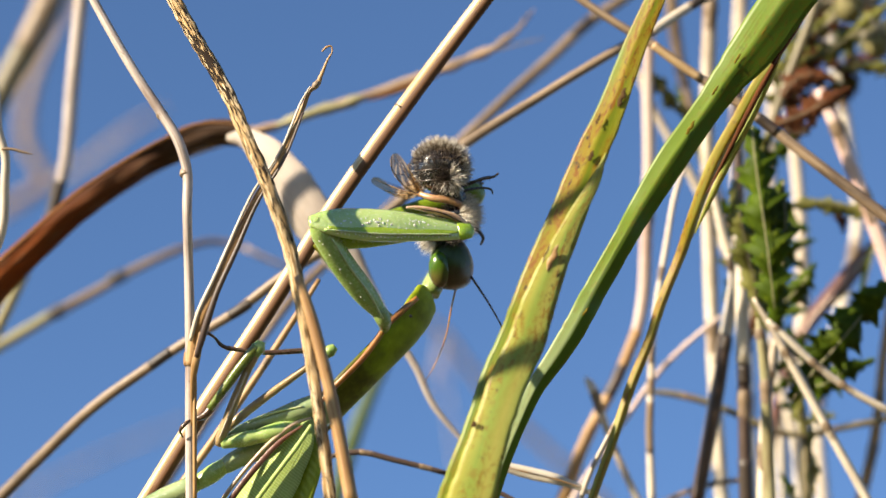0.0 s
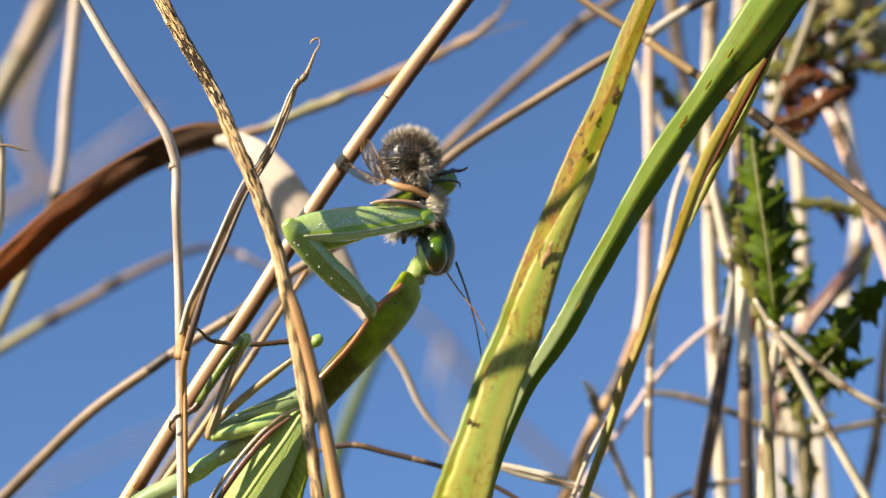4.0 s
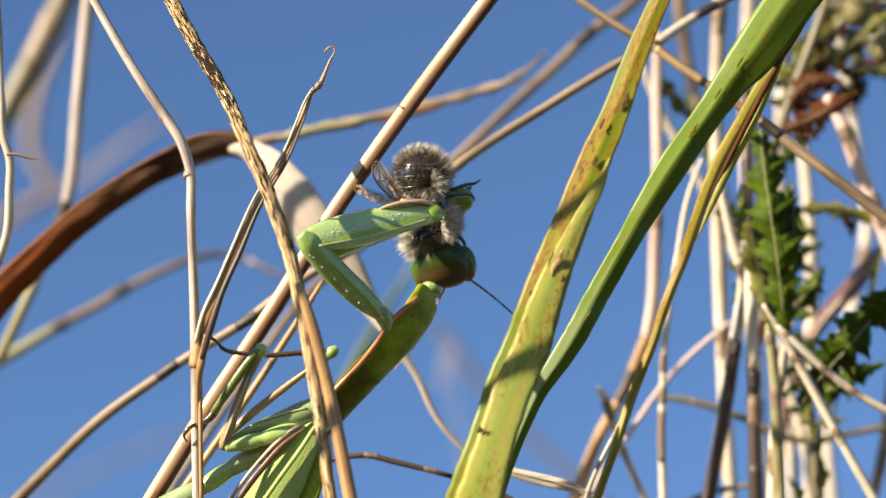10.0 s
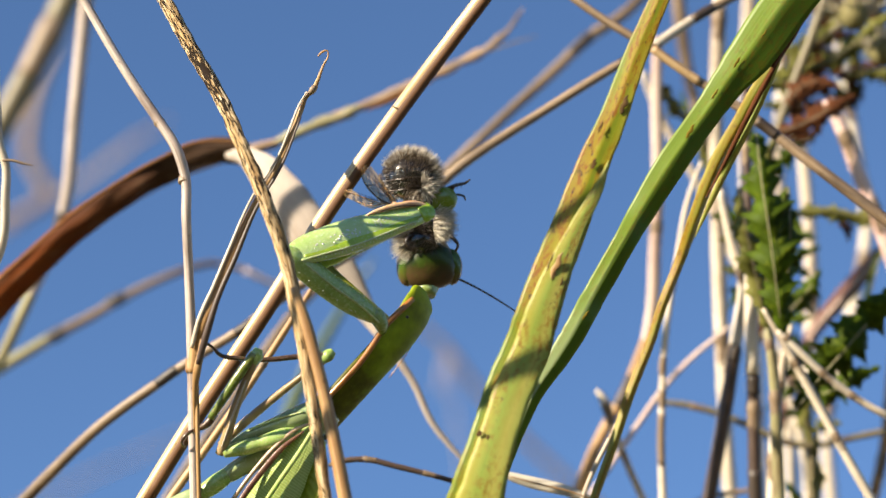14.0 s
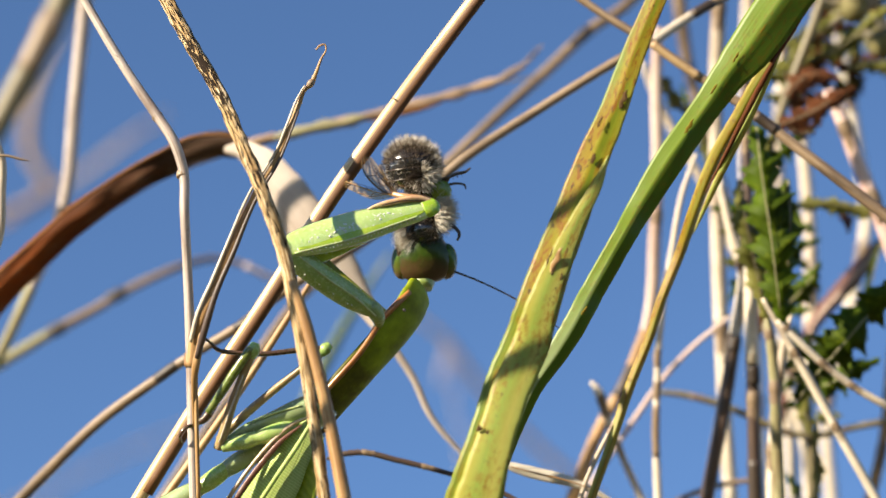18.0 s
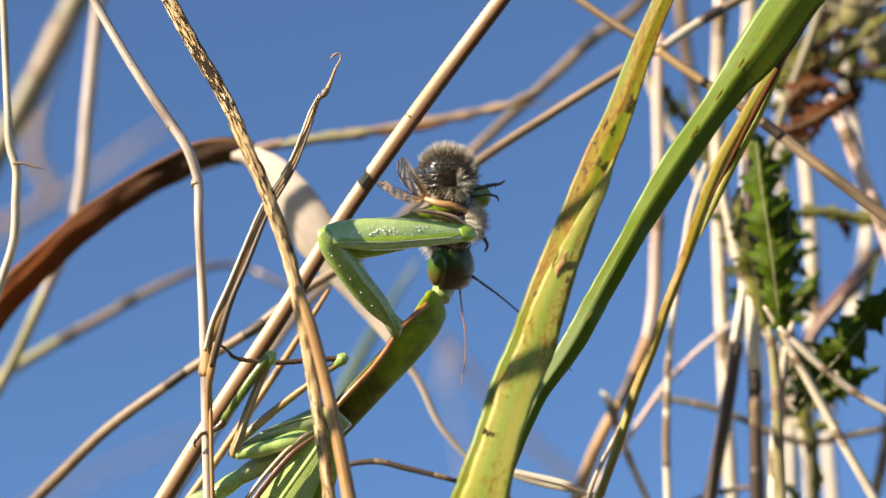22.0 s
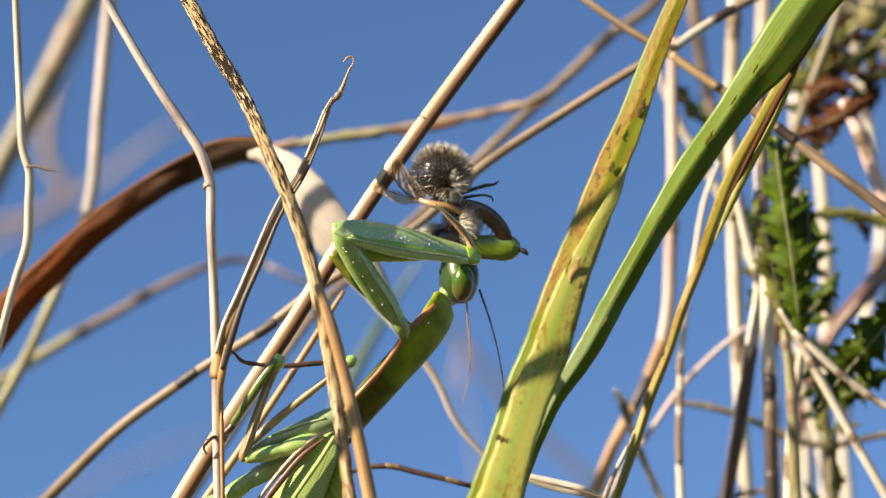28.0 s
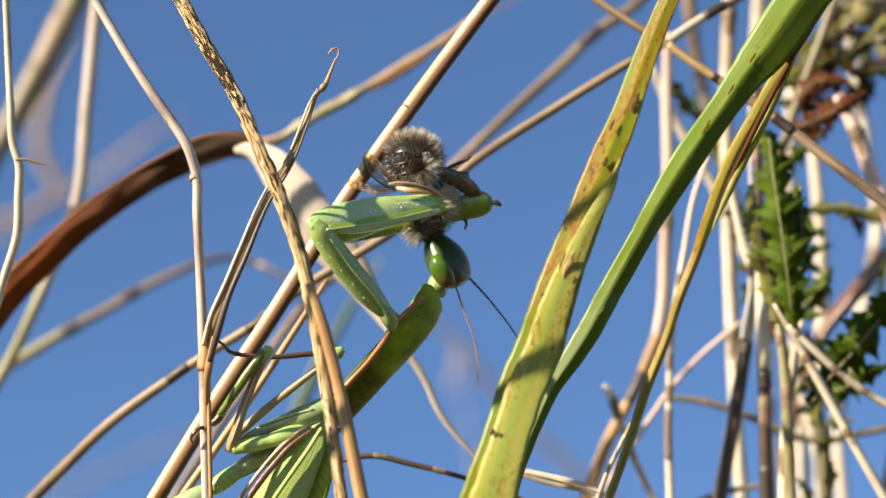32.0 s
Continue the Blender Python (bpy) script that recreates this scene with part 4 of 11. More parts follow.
tube_part("pale_length", [(-0.0232, 0.3411, 0.6417, 0.00036), (-0.0258, 0.3398, 0.642, 0.00045), (-0.0300, 0.3379, 0.6433, 0.00052)], STRAW_PINK, ol, "bleached pinkish end", sides=10)
tube_part("dark_joint", [(-0.0569, 0.3353, 0.6312, 0.00112), (-0.0579, 0.3356, 0.6307, 0.00118), (-0.0588, 0.3358, 0.6303, 0.00112)], NODE_DARK, ol, sides=10)
tube_part("dark_joint", [(-0.0481, 0.3362, 0.6376, 0.00102), (-0.0494, 0.3365, 0.6371, 0.00109), (-0.0506, 0.3368, 0.6366, 0.00102)], NODE_DARK, ol, sides=10)
tube_part("yellow_length", [(-0.059, 0.3359, 0.6302, 0.00094), (-0.0627, 0.3362, 0.6277, 0.00098), (-0.0668, 0.3366, 0.625, 0.00102), (-0.0716, 0.3366, 0.621, 0.00102)], STRAW_YELLOW, ol, "yellow-green lower length", sides=10)
stem("straw", [(-0.143, 1.3515, 1.1091, 0.00101), (-0.1802, 1.3588, 1.0966, 0.00135), (-0.2308, 1.3706, 1.0761, 0.00152), (-0.2746, 1.3815, 1.0571, 0.00152)], STRAW_BROWN, "very faint far grass stem", "X", lean=0.1, joints=(0.4,))
stem("straw", [(-0.0079, 0.7035, 0.8315, 0.00072), (0.0011, 0.7071, 0.8252, 0.00108), (0.0119, 0.7143, 0.8128, 0.00126), (0.0263, 0.722, 0.7995, 0.00126), (0.0407, 0.7287, 0.7878, 0.00135), (0.0533, 0.7346, 0.7777, 0.00144)], STRAW_BROWN, "faint far stem behind the blades", "X", lean=0.1, joints=(0.5,))
stem("straw", [(-0.0018, 0.8046, 0.8564, 0.00051), (0.0002, 0.8006, 0.8634, 0.00071), (0.0016, 0.7967, 0.87, 0.00060), (0.0033, 0.8101, 0.8568, 0.00040), (0.0094, 0.831, 0.8207, 0.00051)], STRAW_PINK, "faint far stem behind the blades", "", lean=0.1)
dull = blade("sedge", [(-0.0047, 0.3731, 0.6638, 0.00009), (-0.0076, 0.3752, 0.6601, 0.00023), (-0.0119, 0.3771, 0.6528, 0.00040), (-0.0162, 0.3794, 0.6448, 0.00052), (-0.0204, 0.3829, 0.6348, 0.00063), (-0.0241, 0.3872, 0.6233, 0.00068)], DULL_BLADE, "dull green blade swaying behind the mantis, out of focus", "G", fold=0.2, lean=0.3)
blade_part("keel", [(-0.0076, 0.3747, 0.6598, 0.0001), (-0.0119, 0.3766, 0.6525, 0.00014), (-0.0162, 0.3789, 0.6446, 0.00019), (-0.0204, 0.3823, 0.6346, 0.00019), (-0.0241, 0.3867, 0.623, 0.00019)], GREEN_BLADE, dull, "brighter keel", wide=1.0, cols=3)

# -- the arching dry leaf --
arch = blade("dry_leaf", [(-0.0239, 0.2673, 0.619, 0.00078), (-0.0266, 0.2671, 0.6194, 0.00092), (-0.0301, 0.2673, 0.619, 0.00099), (-0.0344, 0.2683, 0.6173, 0.00099), (-0.0394, 0.2697, 0.6148, 0.00099), (-0.0451, 0.2717, 0.6114, 0.00096), (-0.0507, 0.2742, 0.6071, 0.00099), (-0.0557, 0.2766, 0.6028, 0.00114), (-0.06, 0.2793, 0.5982, 0.00121)],
             LEAF_RUSSET, "arching russet dry leaf, its tip folded over", "A", fold=0.35, twist=(30, 20, 10), wave=0.45, lean=0.3, category="dry leaf", piece="leaf")
blade_part("leaf_edge", [(-0.0242, 0.2649, 0.6192, 0.00016), (-0.0269, 0.2647, 0.6195, 0.00019), (-0.0304, 0.2648, 0.6193, 0.00022), (-0.0347, 0.2658, 0.6176, 0.00022), (-0.0396, 0.2672, 0.6152, 0.00022), (-0.0453, 0.2691, 0.6118, 0.00019), (-0.0509, 0.2716, 0.6076, 0.00019), (-0.0559, 0.2739, 0.6035, 0.00019), (-0.0601, 0.2766, 0.599, 0.00019)], LEAF_ORANGE, arch, "orange-brown dry leaf edge", wide=1.0, fold=0.3, wave=0.3)
blade_part("leaf_tip", [(-0.0263, 0.2648, 0.6173, 0.00049), (-0.0242, 0.2632, 0.6161, 0.00131), (-0.0221, 0.2621, 0.6139, 0.00216), (-0.0191, 0.2621, 0.61, 0.00290), (-0.0158, 0.2637, 0.6053, 0.00301), (-0.012, 0.266, 0.6013, 0.00247), (-0.0084, 0.2686, 0.5968, 0.00128), (-0.0054, 0.2699, 0.5925, 0.00056), (-0.0029, 0.2718, 0.5892, 0.00045), (-0.0006, 0.2742, 0.585, 0.00041), (0.0021, 0.2759, 0.5821, 0.00031), (0.0045, 0.2771, 0.58, 0.00013)],
           LEAF_CREAM, arch, "cream folded end of the dry leaf", wide=1.0, fold=0.15, twist=(-22, -18, -18, -16, -10, 10), wave=0.10, curl=0.15)
bow = blade("dry_leaf", [(-0.0215, 0.2842, 0.6317, 0.00038), (-0.0261, 0.2848, 0.6306, 0.00045), (-0.0291, 0.2853, 0.6299, 0.00045), (-0.0367, 0.2867, 0.6274, 0.00045), (-0.0443, 0.289, 0.6235, 0.00045), (-0.0549, 0.2929, 0.6166, 0.00045), (-0.064, 0.2979, 0.6081, 0.00045)],
            LEAF_TAN, "narrow tan leaf arching over, its end tossed by the wind", "A", wide=1.6, fold=0.5, wave=0.5, lean=0.3, category="dry leaf", piece="leaf")
BOW_PIVOT = Vector((-0.023, 0.2844, 0.6314)) - bow.location
bow_tip = new("leaf_end", shift(grid_mesh("leaf_end", blade_rings(broad([(0.0144, 0.2846, 0.647, 0.00007), (0.0132, 0.2844, 0.6454, 0.00027), (0.0117, 0.2844, 0.6435, 0.0003), (0.0101, 0.2849, 0.6425, 0.00058), (0.0084, 0.2846, 0.6411, 0.00047), (0.0068, 0.2849, 0.6406, 0.00075), (0.0047, 0.2851, 0.6401, 0.00051), (0.0028, 0.2847, 0.639, 0.00077), (0.0005, 0.2849, 0.6385, 0.00054), (-0.0018, 0.2844, 0.6374, 0.00074), (-0.0045, 0.2847, 0.6369, 0.0006), (-0.0072, 0.2843, 0.6356, 0.00074), (-0.0102, 0.2838, 0.6345, 0.00057), (-0.0125, 0.2841, 0.634, 0.00077), (-0.0151, 0.2843, 0.6335, 0.0006), (-0.0181, 0.2838, 0.6324, 0.00067), (-0.0208, 0.2842, 0.6318, 0.00057), (-0.023, 0.2845, 0.6313, 0.00053)], 1.0),
                                                                       fold=0.5, wave=0.5, twist=(40, 0, -20))), bow.location + BOW_PIVOT))
dress(bow_tip, LEAF_TAN, bow, "ragged tan end of the leaf")
bow_tip.location = BOW_PIVOT
part("russet_fold", shift(grid_mesh("russet_fold", blade_rings([(0.0005, 0.2836, 0.6369, 0.00008), (-0.0018, 0.2834, 0.6359, 0.00034), (-0.0045, 0.2834, 0.6351, 0.00042), (-0.0071, 0.2834, 0.6343, 0.00034), (-0.009, 0.2835, 0.6338, 0.00008)], fold=0.4, wave=0.3)), bow.location + BOW_PIVOT), LEAF_ORANGE, bow_tip, "orange-brown fold of the leaf")
part("loose_fibre", shift(grid_mesh("loose_fibre", blade_rings([(0.0068, 0.2857, 0.6411, 0.00012), (0.0094, 0.2863, 0.6421, 0.00015), (0.0121, 0.2869, 0.6431, 0.00016), (0.0156, 0.2875, 0.6441, 0.00008)], fold=0.1, cols=3)), bow.location + BOW_PIVOT), MEMBRANE, bow_tip, "thin pale fibre")
part("green_length", shift(grid_mesh("green_length", blade_rings([(-0.0097, 0.282, 0.6335, 0.00023), (-0.0113, 0.2823, 0.6331, 0.00083), (-0.0128, 0.2825, 0.6327, 0.00053), (-0.0147, 0.2826, 0.6325, 0.00083), (-0.0169, 0.2829, 0.6321, 0.0006), (-0.0196, 0.2832, 0.6315, 0.00076), (-0.0218, 0.2835, 0.631, 0.00023)], fold=0.4, wave=0.3)), bow.location + BOW_PIVOT), STRAW_YELLOW, bow_tip, "yellow-green length")

# -- the two broad blades in front --
yb = blade("sedge", [(0.0249, 0.2118, 0.6071, 0.00086), (0.0232, 0.2138, 0.6038, 0.00102), (0.0204, 0.217, 0.5981, 0.00122), (0.0183, 0.219, 0.5928, 0.00143), (0.016, 0.2216, 0.5882, 0.0017), (0.0134, 0.224, 0.5821, 0.0019), (0.0117, 0.2251, 0.578, 0.00204), (0.01, 0.2266, 0.5735, 0.00226), (0.0089, 0.2283, 0.5705, 0.00244), (0.0066, 0.2301, 0.5655, 0.00237), (0.0055, 0.2309, 0.5621, 0.00236), (0.0039, 0.2326, 0.5572, 0.0027), (0.0029, 0.2343, 0.5542, 0.00298)],
           YELLOW_BLADE, "broad yellowing sedge blade with rust spots", "B", wide=1.0, fold=0.07, twist=(-12, -10, -9, -10), wave=0.0, cols=13, step=10, lean=0.3)
# half of the fold turned to the sun, its brightness put into paler bands
blade_part("folded_margin", [(0.0176, 0.221, 0.5882, 0.00009), (0.0165, 0.2219, 0.5856, 0.00053), (0.0141, 0.2234, 0.5814, 0.00087), (0.0123, 0.2244, 0.5776, 0.00128), (0.0104, 0.2259, 0.5731, 0.00168), (0.0094, 0.2275, 0.5701, 0.00191), (0.0071, 0.2292, 0.5651, 0.00196), (0.0059, 0.2302, 0.5617, 0.00195), (0.0043, 0.2319, 0.5569, 0.00223), (0.0033, 0.2334, 0.5538, 0.00246)], YELLOW_EDGE, yb, "striped folded margin, sunlight put into its pale colour", wide=1.0, fold=0.05, twist=(-2, -10), wave=0.0, cols=9, step=10)
blade_part("torn_patch", [(0.0126, 0.2233, 0.5786, 0.00005), (0.0122, 0.2236, 0.5781, 0.00023), (0.0121, 0.2239, 0.5776, 0.00033), (0.0116, 0.2242, 0.577, 0.00025), (0.0116, 0.2244, 0.5767, 0.0003), (0.0114, 0.2247, 0.5762, 0.00004)], STRAW_GOLD, yb, "pale torn patch", wide=1.0, cols=5, step=3, fold=0.0, wave=0.1, thick=0.00005, twist=-6)
blade_part("rust_spot", [(0.0117, 0.2232, 0.5785, 0.00002), (0.0115, 0.2234, 0.5782, 0.00007), (0.0114, 0.2236, 0.5779, 0.0001), (0.0111, 0.2238, 0.5775, 0.00008), (0.0111, 0.224, 0.5773, 0.00009), (0.0109, 0.2242, 0.5769, 0.00001)], RUST, yb, "", wide=1.0, cols=5, step=3, fold=0.0, wave=0.1, thick=0.00005, twist=-6)
blade_part("rust_spot", [(0.0118, 0.2242, 0.5769, 0.00002), (0.0117, 0.2243, 0.5768, 0.0001), (0.0116, 0.2244, 0.5766, 0.00014), (0.0115, 0.2245, 0.5764, 0.00011), (0.0115, 0.2245, 0.5763, 0.00013), (0.0114, 0.2246, 0.5761, 0.00002)], RUST, yb, "", wide=1.0, cols=5, step=3, fold=0.0, wave=0.1, thick=0.00005, twist=-6)
blade_part("rust_spot", [(0.0127, 0.2245, 0.5763, 0.00002), (0.0125, 0.2246, 0.5762, 0.00007), (0.0125, 0.2247, 0.576, 0.0001), (0.0124, 0.2248, 0.5758, 0.00008), (0.0124, 0.2249, 0.5757, 0.00009), (0.0123, 0.2249, 0.5756, 0.00001)], RUST, yb, "", wide=1.0, cols=5, step=3, fold=0.0, wave=0.1, thick=0.00005, twist=-6)
blade_part("rust_spot", [(0.0197, 0.2178, 0.5942, 0.00004), (0.0194, 0.218, 0.5939, 0.00021), (0.0194, 0.2182, 0.5935, 0.0003), (0.019, 0.2184, 0.5931, 0.00022), (0.019, 0.2186, 0.5928, 0.00027), (0.0188, 0.2188, 0.5925, 0.00004)], RUST, yb, "", wide=1.0, cols=5, step=3, fold=0.0, wave=0.1, thick=0.00005, twist=-6)
blade_part("rust_spot", [(0.017, 0.219, 0.5917, 0.00002), (0.0169, 0.2191, 0.5915, 0.0001), (0.0168, 0.2192, 0.5913, 0.00015), (0.0166, 0.2194, 0.5911, 0.00011), (0.0166, 0.2194, 0.5909, 0.00013), (0.0165, 0.2195, 0.5908, 0.00002)], RUST, yb, "", wide=1.0, cols=5, step=3, fold=0.0, wave=0.1, thick=0.00005, twist=-6)
blade_part("rust_spot", [(0.0163, 0.2209, 0.5884, 0.00004), (0.0161, 0.221, 0.5882, 0.00016), (0.0161, 0.2211, 0.588, 0.00023), (0.0159, 0.2213, 0.5878, 0.00017), (0.0159, 0.2213, 0.5876, 0.00021), (0.0158, 0.2214, 0.5875, 0.00003)], RUST, yb, "", wide=1.0, cols=5, step=3, fold=0.0, wave=0.1, thick=0.00005, twist=-6)
blade_part("rust_spot", [(0.004, 0.23, 0.5617, 0.00004), (0.0039, 0.23, 0.5616, 0.00019), (0.0039, 0.2301, 0.5614, 0.00027), (0.0037, 0.2302, 0.5613, 0.0002), (0.0038, 0.2302, 0.5613, 0.00024), (0.0037, 0.2303, 0.5612, 0.00003)], RUST, yb, "", wide=1.0, cols=5, step=3, fold=0.0, wave=0.1, thick=0.00005, twist=-6)
blade_part("rust_spot", [(0.0048, 0.2302, 0.5613, 0.00002), (0.0047, 0.2303, 0.5612, 0.00009), (0.0047, 0.2303, 0.5611, 0.00012), (0.0046, 0.2304, 0.561, 0.00009), (0.0047, 0.2304, 0.5609, 0.00011), (0.0046, 0.2304, 0.5609, 0.00001)], RUST, yb, "", wide=1.0, cols=5, step=3, fold=0.0, wave=0.1, thick=0.00005, twist=-6)
blade_part("rust_spot", [(0.0132, 0.2233, 0.5785, 0.00001), (0.0131, 0.2233, 0.5784, 0.00006), (0.0131, 0.2234, 0.5783, 0.00008), (0.013, 0.2235, 0.5782, 0.00006), (0.013, 0.2235, 0.5781, 0.00008), (0.0129, 0.2236, 0.578, 0.00001)], RUST, yb, "", wide=1.0, cols=5, step=3, fold=0.0, wave=0.1, thick=0.00005, twist=-6)
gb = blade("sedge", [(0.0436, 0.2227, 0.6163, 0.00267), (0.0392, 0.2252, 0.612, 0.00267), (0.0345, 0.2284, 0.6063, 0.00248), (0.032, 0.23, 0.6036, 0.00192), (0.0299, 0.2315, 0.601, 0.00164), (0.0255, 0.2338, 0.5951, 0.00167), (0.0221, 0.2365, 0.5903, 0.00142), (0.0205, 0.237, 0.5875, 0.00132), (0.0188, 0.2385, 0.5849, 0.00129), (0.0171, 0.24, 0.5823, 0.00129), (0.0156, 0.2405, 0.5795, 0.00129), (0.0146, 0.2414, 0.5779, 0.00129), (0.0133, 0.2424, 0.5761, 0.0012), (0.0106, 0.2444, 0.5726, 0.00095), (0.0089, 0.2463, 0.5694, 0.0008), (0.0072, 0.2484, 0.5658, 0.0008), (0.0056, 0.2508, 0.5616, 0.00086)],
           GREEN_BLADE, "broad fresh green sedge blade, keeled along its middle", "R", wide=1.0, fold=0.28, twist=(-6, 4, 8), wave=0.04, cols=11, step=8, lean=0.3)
blade_part("rust_spot", [(0.0332, 0.2281, 0.6056, 0.00002), (0.033, 0.2282, 0.6054, 0.00011), (0.0329, 0.2284, 0.6052, 0.00015), (0.0327, 0.2285, 0.605, 0.00011), (0.0326, 0.2286, 0.6048, 0.00013), (0.0325, 0.2287, 0.6046, 0.00002)], RUST_ORANGE, gb, "", wide=1.0, cols=5, step=3, fold=0.0, wave=0.1, thick=0.00005)
blade_part("rust_spot", [(0.0308, 0.2299, 0.6026, 0.00002), (0.0306, 0.23, 0.6024, 0.00011), (0.0305, 0.2301, 0.6022, 0.00015), (0.0303, 0.2302, 0.602, 0.00011), (0.0302, 0.2303, 0.6018, 0.00013), (0.03, 0.2304, 0.6016, 0.00002)], RUST_ORANGE, gb, "", wide=1.0, cols=5, step=3, fold=0.0, wave=0.1, thick=0.00005)
blade_part("rust_spot", [(0.0282, 0.2314, 0.599, 0.00003), (0.0279, 0.2316, 0.5988, 0.00014), (0.0278, 0.2318, 0.5984, 0.0002), (0.0274, 0.232, 0.5981, 0.00015), (0.0274, 0.2321, 0.5979, 0.00018), (0.0271, 0.2322, 0.5977, 0.00002)], RUST_ORANGE, gb, "", wide=1.0, cols=5, step=3, fold=0.0, wave=0.1, thick=0.00005)
blade_part("rust_spot", [(0.0361, 0.2261, 0.6079, 0.00002), (0.0359, 0.2262, 0.6077, 0.00009), (0.0358, 0.2263, 0.6075, 0.00012), (0.0356, 0.2264, 0.6073, 0.00009), (0.0355, 0.2265, 0.6072, 0.00011), (0.0354, 0.2266, 0.607, 0.00002)], RUST_ORANGE, gb, "", wide=1.0, cols=5, step=3, fold=0.0, wave=0.1, thick=0.00005)
blade_part("rust_spot", [(0.0164, 0.2388, 0.5797, 0.00002), (0.0162, 0.2389, 0.5796, 0.0001), (0.0161, 0.239, 0.5794, 0.00015), (0.0159, 0.2391, 0.5792, 0.00011), (0.0158, 0.2392, 0.5791, 0.00013), (0.0157, 0.2393, 0.5789, 0.00002)], RUST_ORANGE, gb, "", wide=1.0, cols=5, step=3, fold=0.0, wave=0.1, thick=0.00005)
blade_part("dry_margin", [(0.0432, 0.2257, 0.615, 0.00038), (0.0415, 0.2271, 0.6126, 0.00069), (0.0398, 0.2284, 0.6104, 0.00075), (0.0382, 0.2298, 0.608, 0.00063), (0.037, 0.2309, 0.6061, 0.00025)], LEAF_DEAD, gb, "withered brown margin", wide=1.0, fold=0.4, twist=20)
ochre = blade("sedge", [(0.0401, 0.2314, 0.6112, 0.00040), (0.0385, 0.2325, 0.6093, 0.00051), (0.0363, 0.2342, 0.6064, 0.00074), (0.0339, 0.2372, 0.6031, 0.00076), (0.0313, 0.2406, 0.5993, 0.00081), (0.0290, 0.2445, 0.5945, 0.00072), (0.0278, 0.2473, 0.5917, 0.00062), (0.0254, 0.2503, 0.5864, 0.00058), (0.0243, 0.2521, 0.5834, 0.00055), (0.0219, 0.2551, 0.5781, 0.00058), (0.0197, 0.2574, 0.5721, 0.00050), (0.0176, 0.2594, 0.5668, 0.00048)],
      OCHRE_BLADE, "narrow ochre and olive sedge blade, brown above", "R", wide=1.0, fold=0.7, twist=(25, 10, -10), wave=0.1, cols=9, lean=0.3)
blade_part("brown_fold", [(0.0389, 0.2313, 0.6094, 0.00013), (0.0365, 0.2327, 0.6054, 0.00031), (0.0342, 0.2353, 0.6017, 0.00031), (0.0319, 0.2389, 0.5982, 0.00019), (0.0302, 0.2418, 0.5959, 0.00006)], LEAF_DEAD, ochre, "dark brown withered fold", wide=1.0, fold=0.2, cols=5)
# yellow edge strip, painted paler to look sunlit
blade_part("dry_edge", [(0.0385, 0.2317, 0.6087, 0.00013), (0.037, 0.233, 0.6056, 0.00028), (0.0349, 0.2356, 0.6019, 0.00038), (0.0324, 0.239, 0.5981, 0.00041), (0.0303, 0.2421, 0.5946, 0.00029), (0.029, 0.2446, 0.5924, 0.00006)], YELLOW_EDGE, ochre, "yellow edge, sunlight put into its pale colour", wide=1.0, fold=0.2, cols=5)
stem("straw", [(0.0327, 0.2437, 0.6019, 0.00019), (0.0306, 0.2466, 0.5969, 0.00029), (0.0275, 0.2496, 0.5916, 0.00029), (0.0254, 0.2527, 0.5863, 0.00029), (0.021, 0.2582, 0.5768, 0.00032), (0.0172, 0.2621, 0.5701, 0.00032), (0.0162, 0.2635, 0.5676, 0.00032)], STRAW_PALE, "thin pale stem beside the ochre blade", "R", lean=0.3, joints=(0.3, 0.7))

# -- stems and a leaf above the view; their shade lies on the blades and on the dry leaf --
stem("straw", [(0.0295, 0.1765, 0.6187, 0.00022), (0.0067, 0.1817, 0.6098, 0.00060), (-0.0160, 0.1868, 0.6009, 0.00075), (-0.0342, 0.1909, 0.5938, 0.00075), (-0.0615, 0.1970, 0.5832, 0.00075), (-0.0888, 0.2032, 0.5725, 0.00079)], STRAW, "dry grass stem leaning over the blades", lean=0.3, joints=(0.4,))
stem("straw", [(0.0044, 0.2162, 0.6499, 0.00024), (-0.0194, 0.2199, 0.6434, 0.00064), (-0.0431, 0.2237, 0.6369, 0.00080), (-0.0621, 0.2267, 0.6317, 0.00080), (-0.0906, 0.2312, 0.6239, 0.00080), (-0.1191, 0.2357, 0.6161, 0.00084)], STRAW_GOLD, "dry grass stem leaning over the dry leaf", lean=0.3, joints=(0.5,))
blade("sedge", [(0.0209, 0.1600, 0.6458, 0.00039), (-0.0006, 0.1663, 0.6349, 0.00104), (-0.0221, 0.1725, 0.6241, 0.00130), (-0.0393, 0.1775, 0.6155, 0.00130), (-0.0651, 0.1850, 0.6025, 0.00130), (-0.0909, 0.1925, 0.5895, 0.00136)], OCHRE_BLADE, "narrow ochre sedge blade leaning over", wide=1.0, lean=0.3, fold=0.3)

# -- the low twig and its scrap of leaf --
tw = stem("twig", [(-0.0129, 0.2618, 0.5726, 0.00023), (-0.0113, 0.2615, 0.573, 0.00036), (-0.0087, 0.2614, 0.5732, 0.00039), (-0.0051, 0.2618, 0.5725, 0.00039), (-0.0009, 0.2623, 0.5716, 0.00036), (0.003, 0.2629, 0.5706, 0.00032), (0.0075, 0.2638, 0.5691, 0.00032), (0.0114, 0.2649, 0.5671, 0.00032)], STRAW_UMBER, "thin dark brown curling twig low behind the blades", "W", category="twig", lean=0.4, joints=(0.3, 0.55))
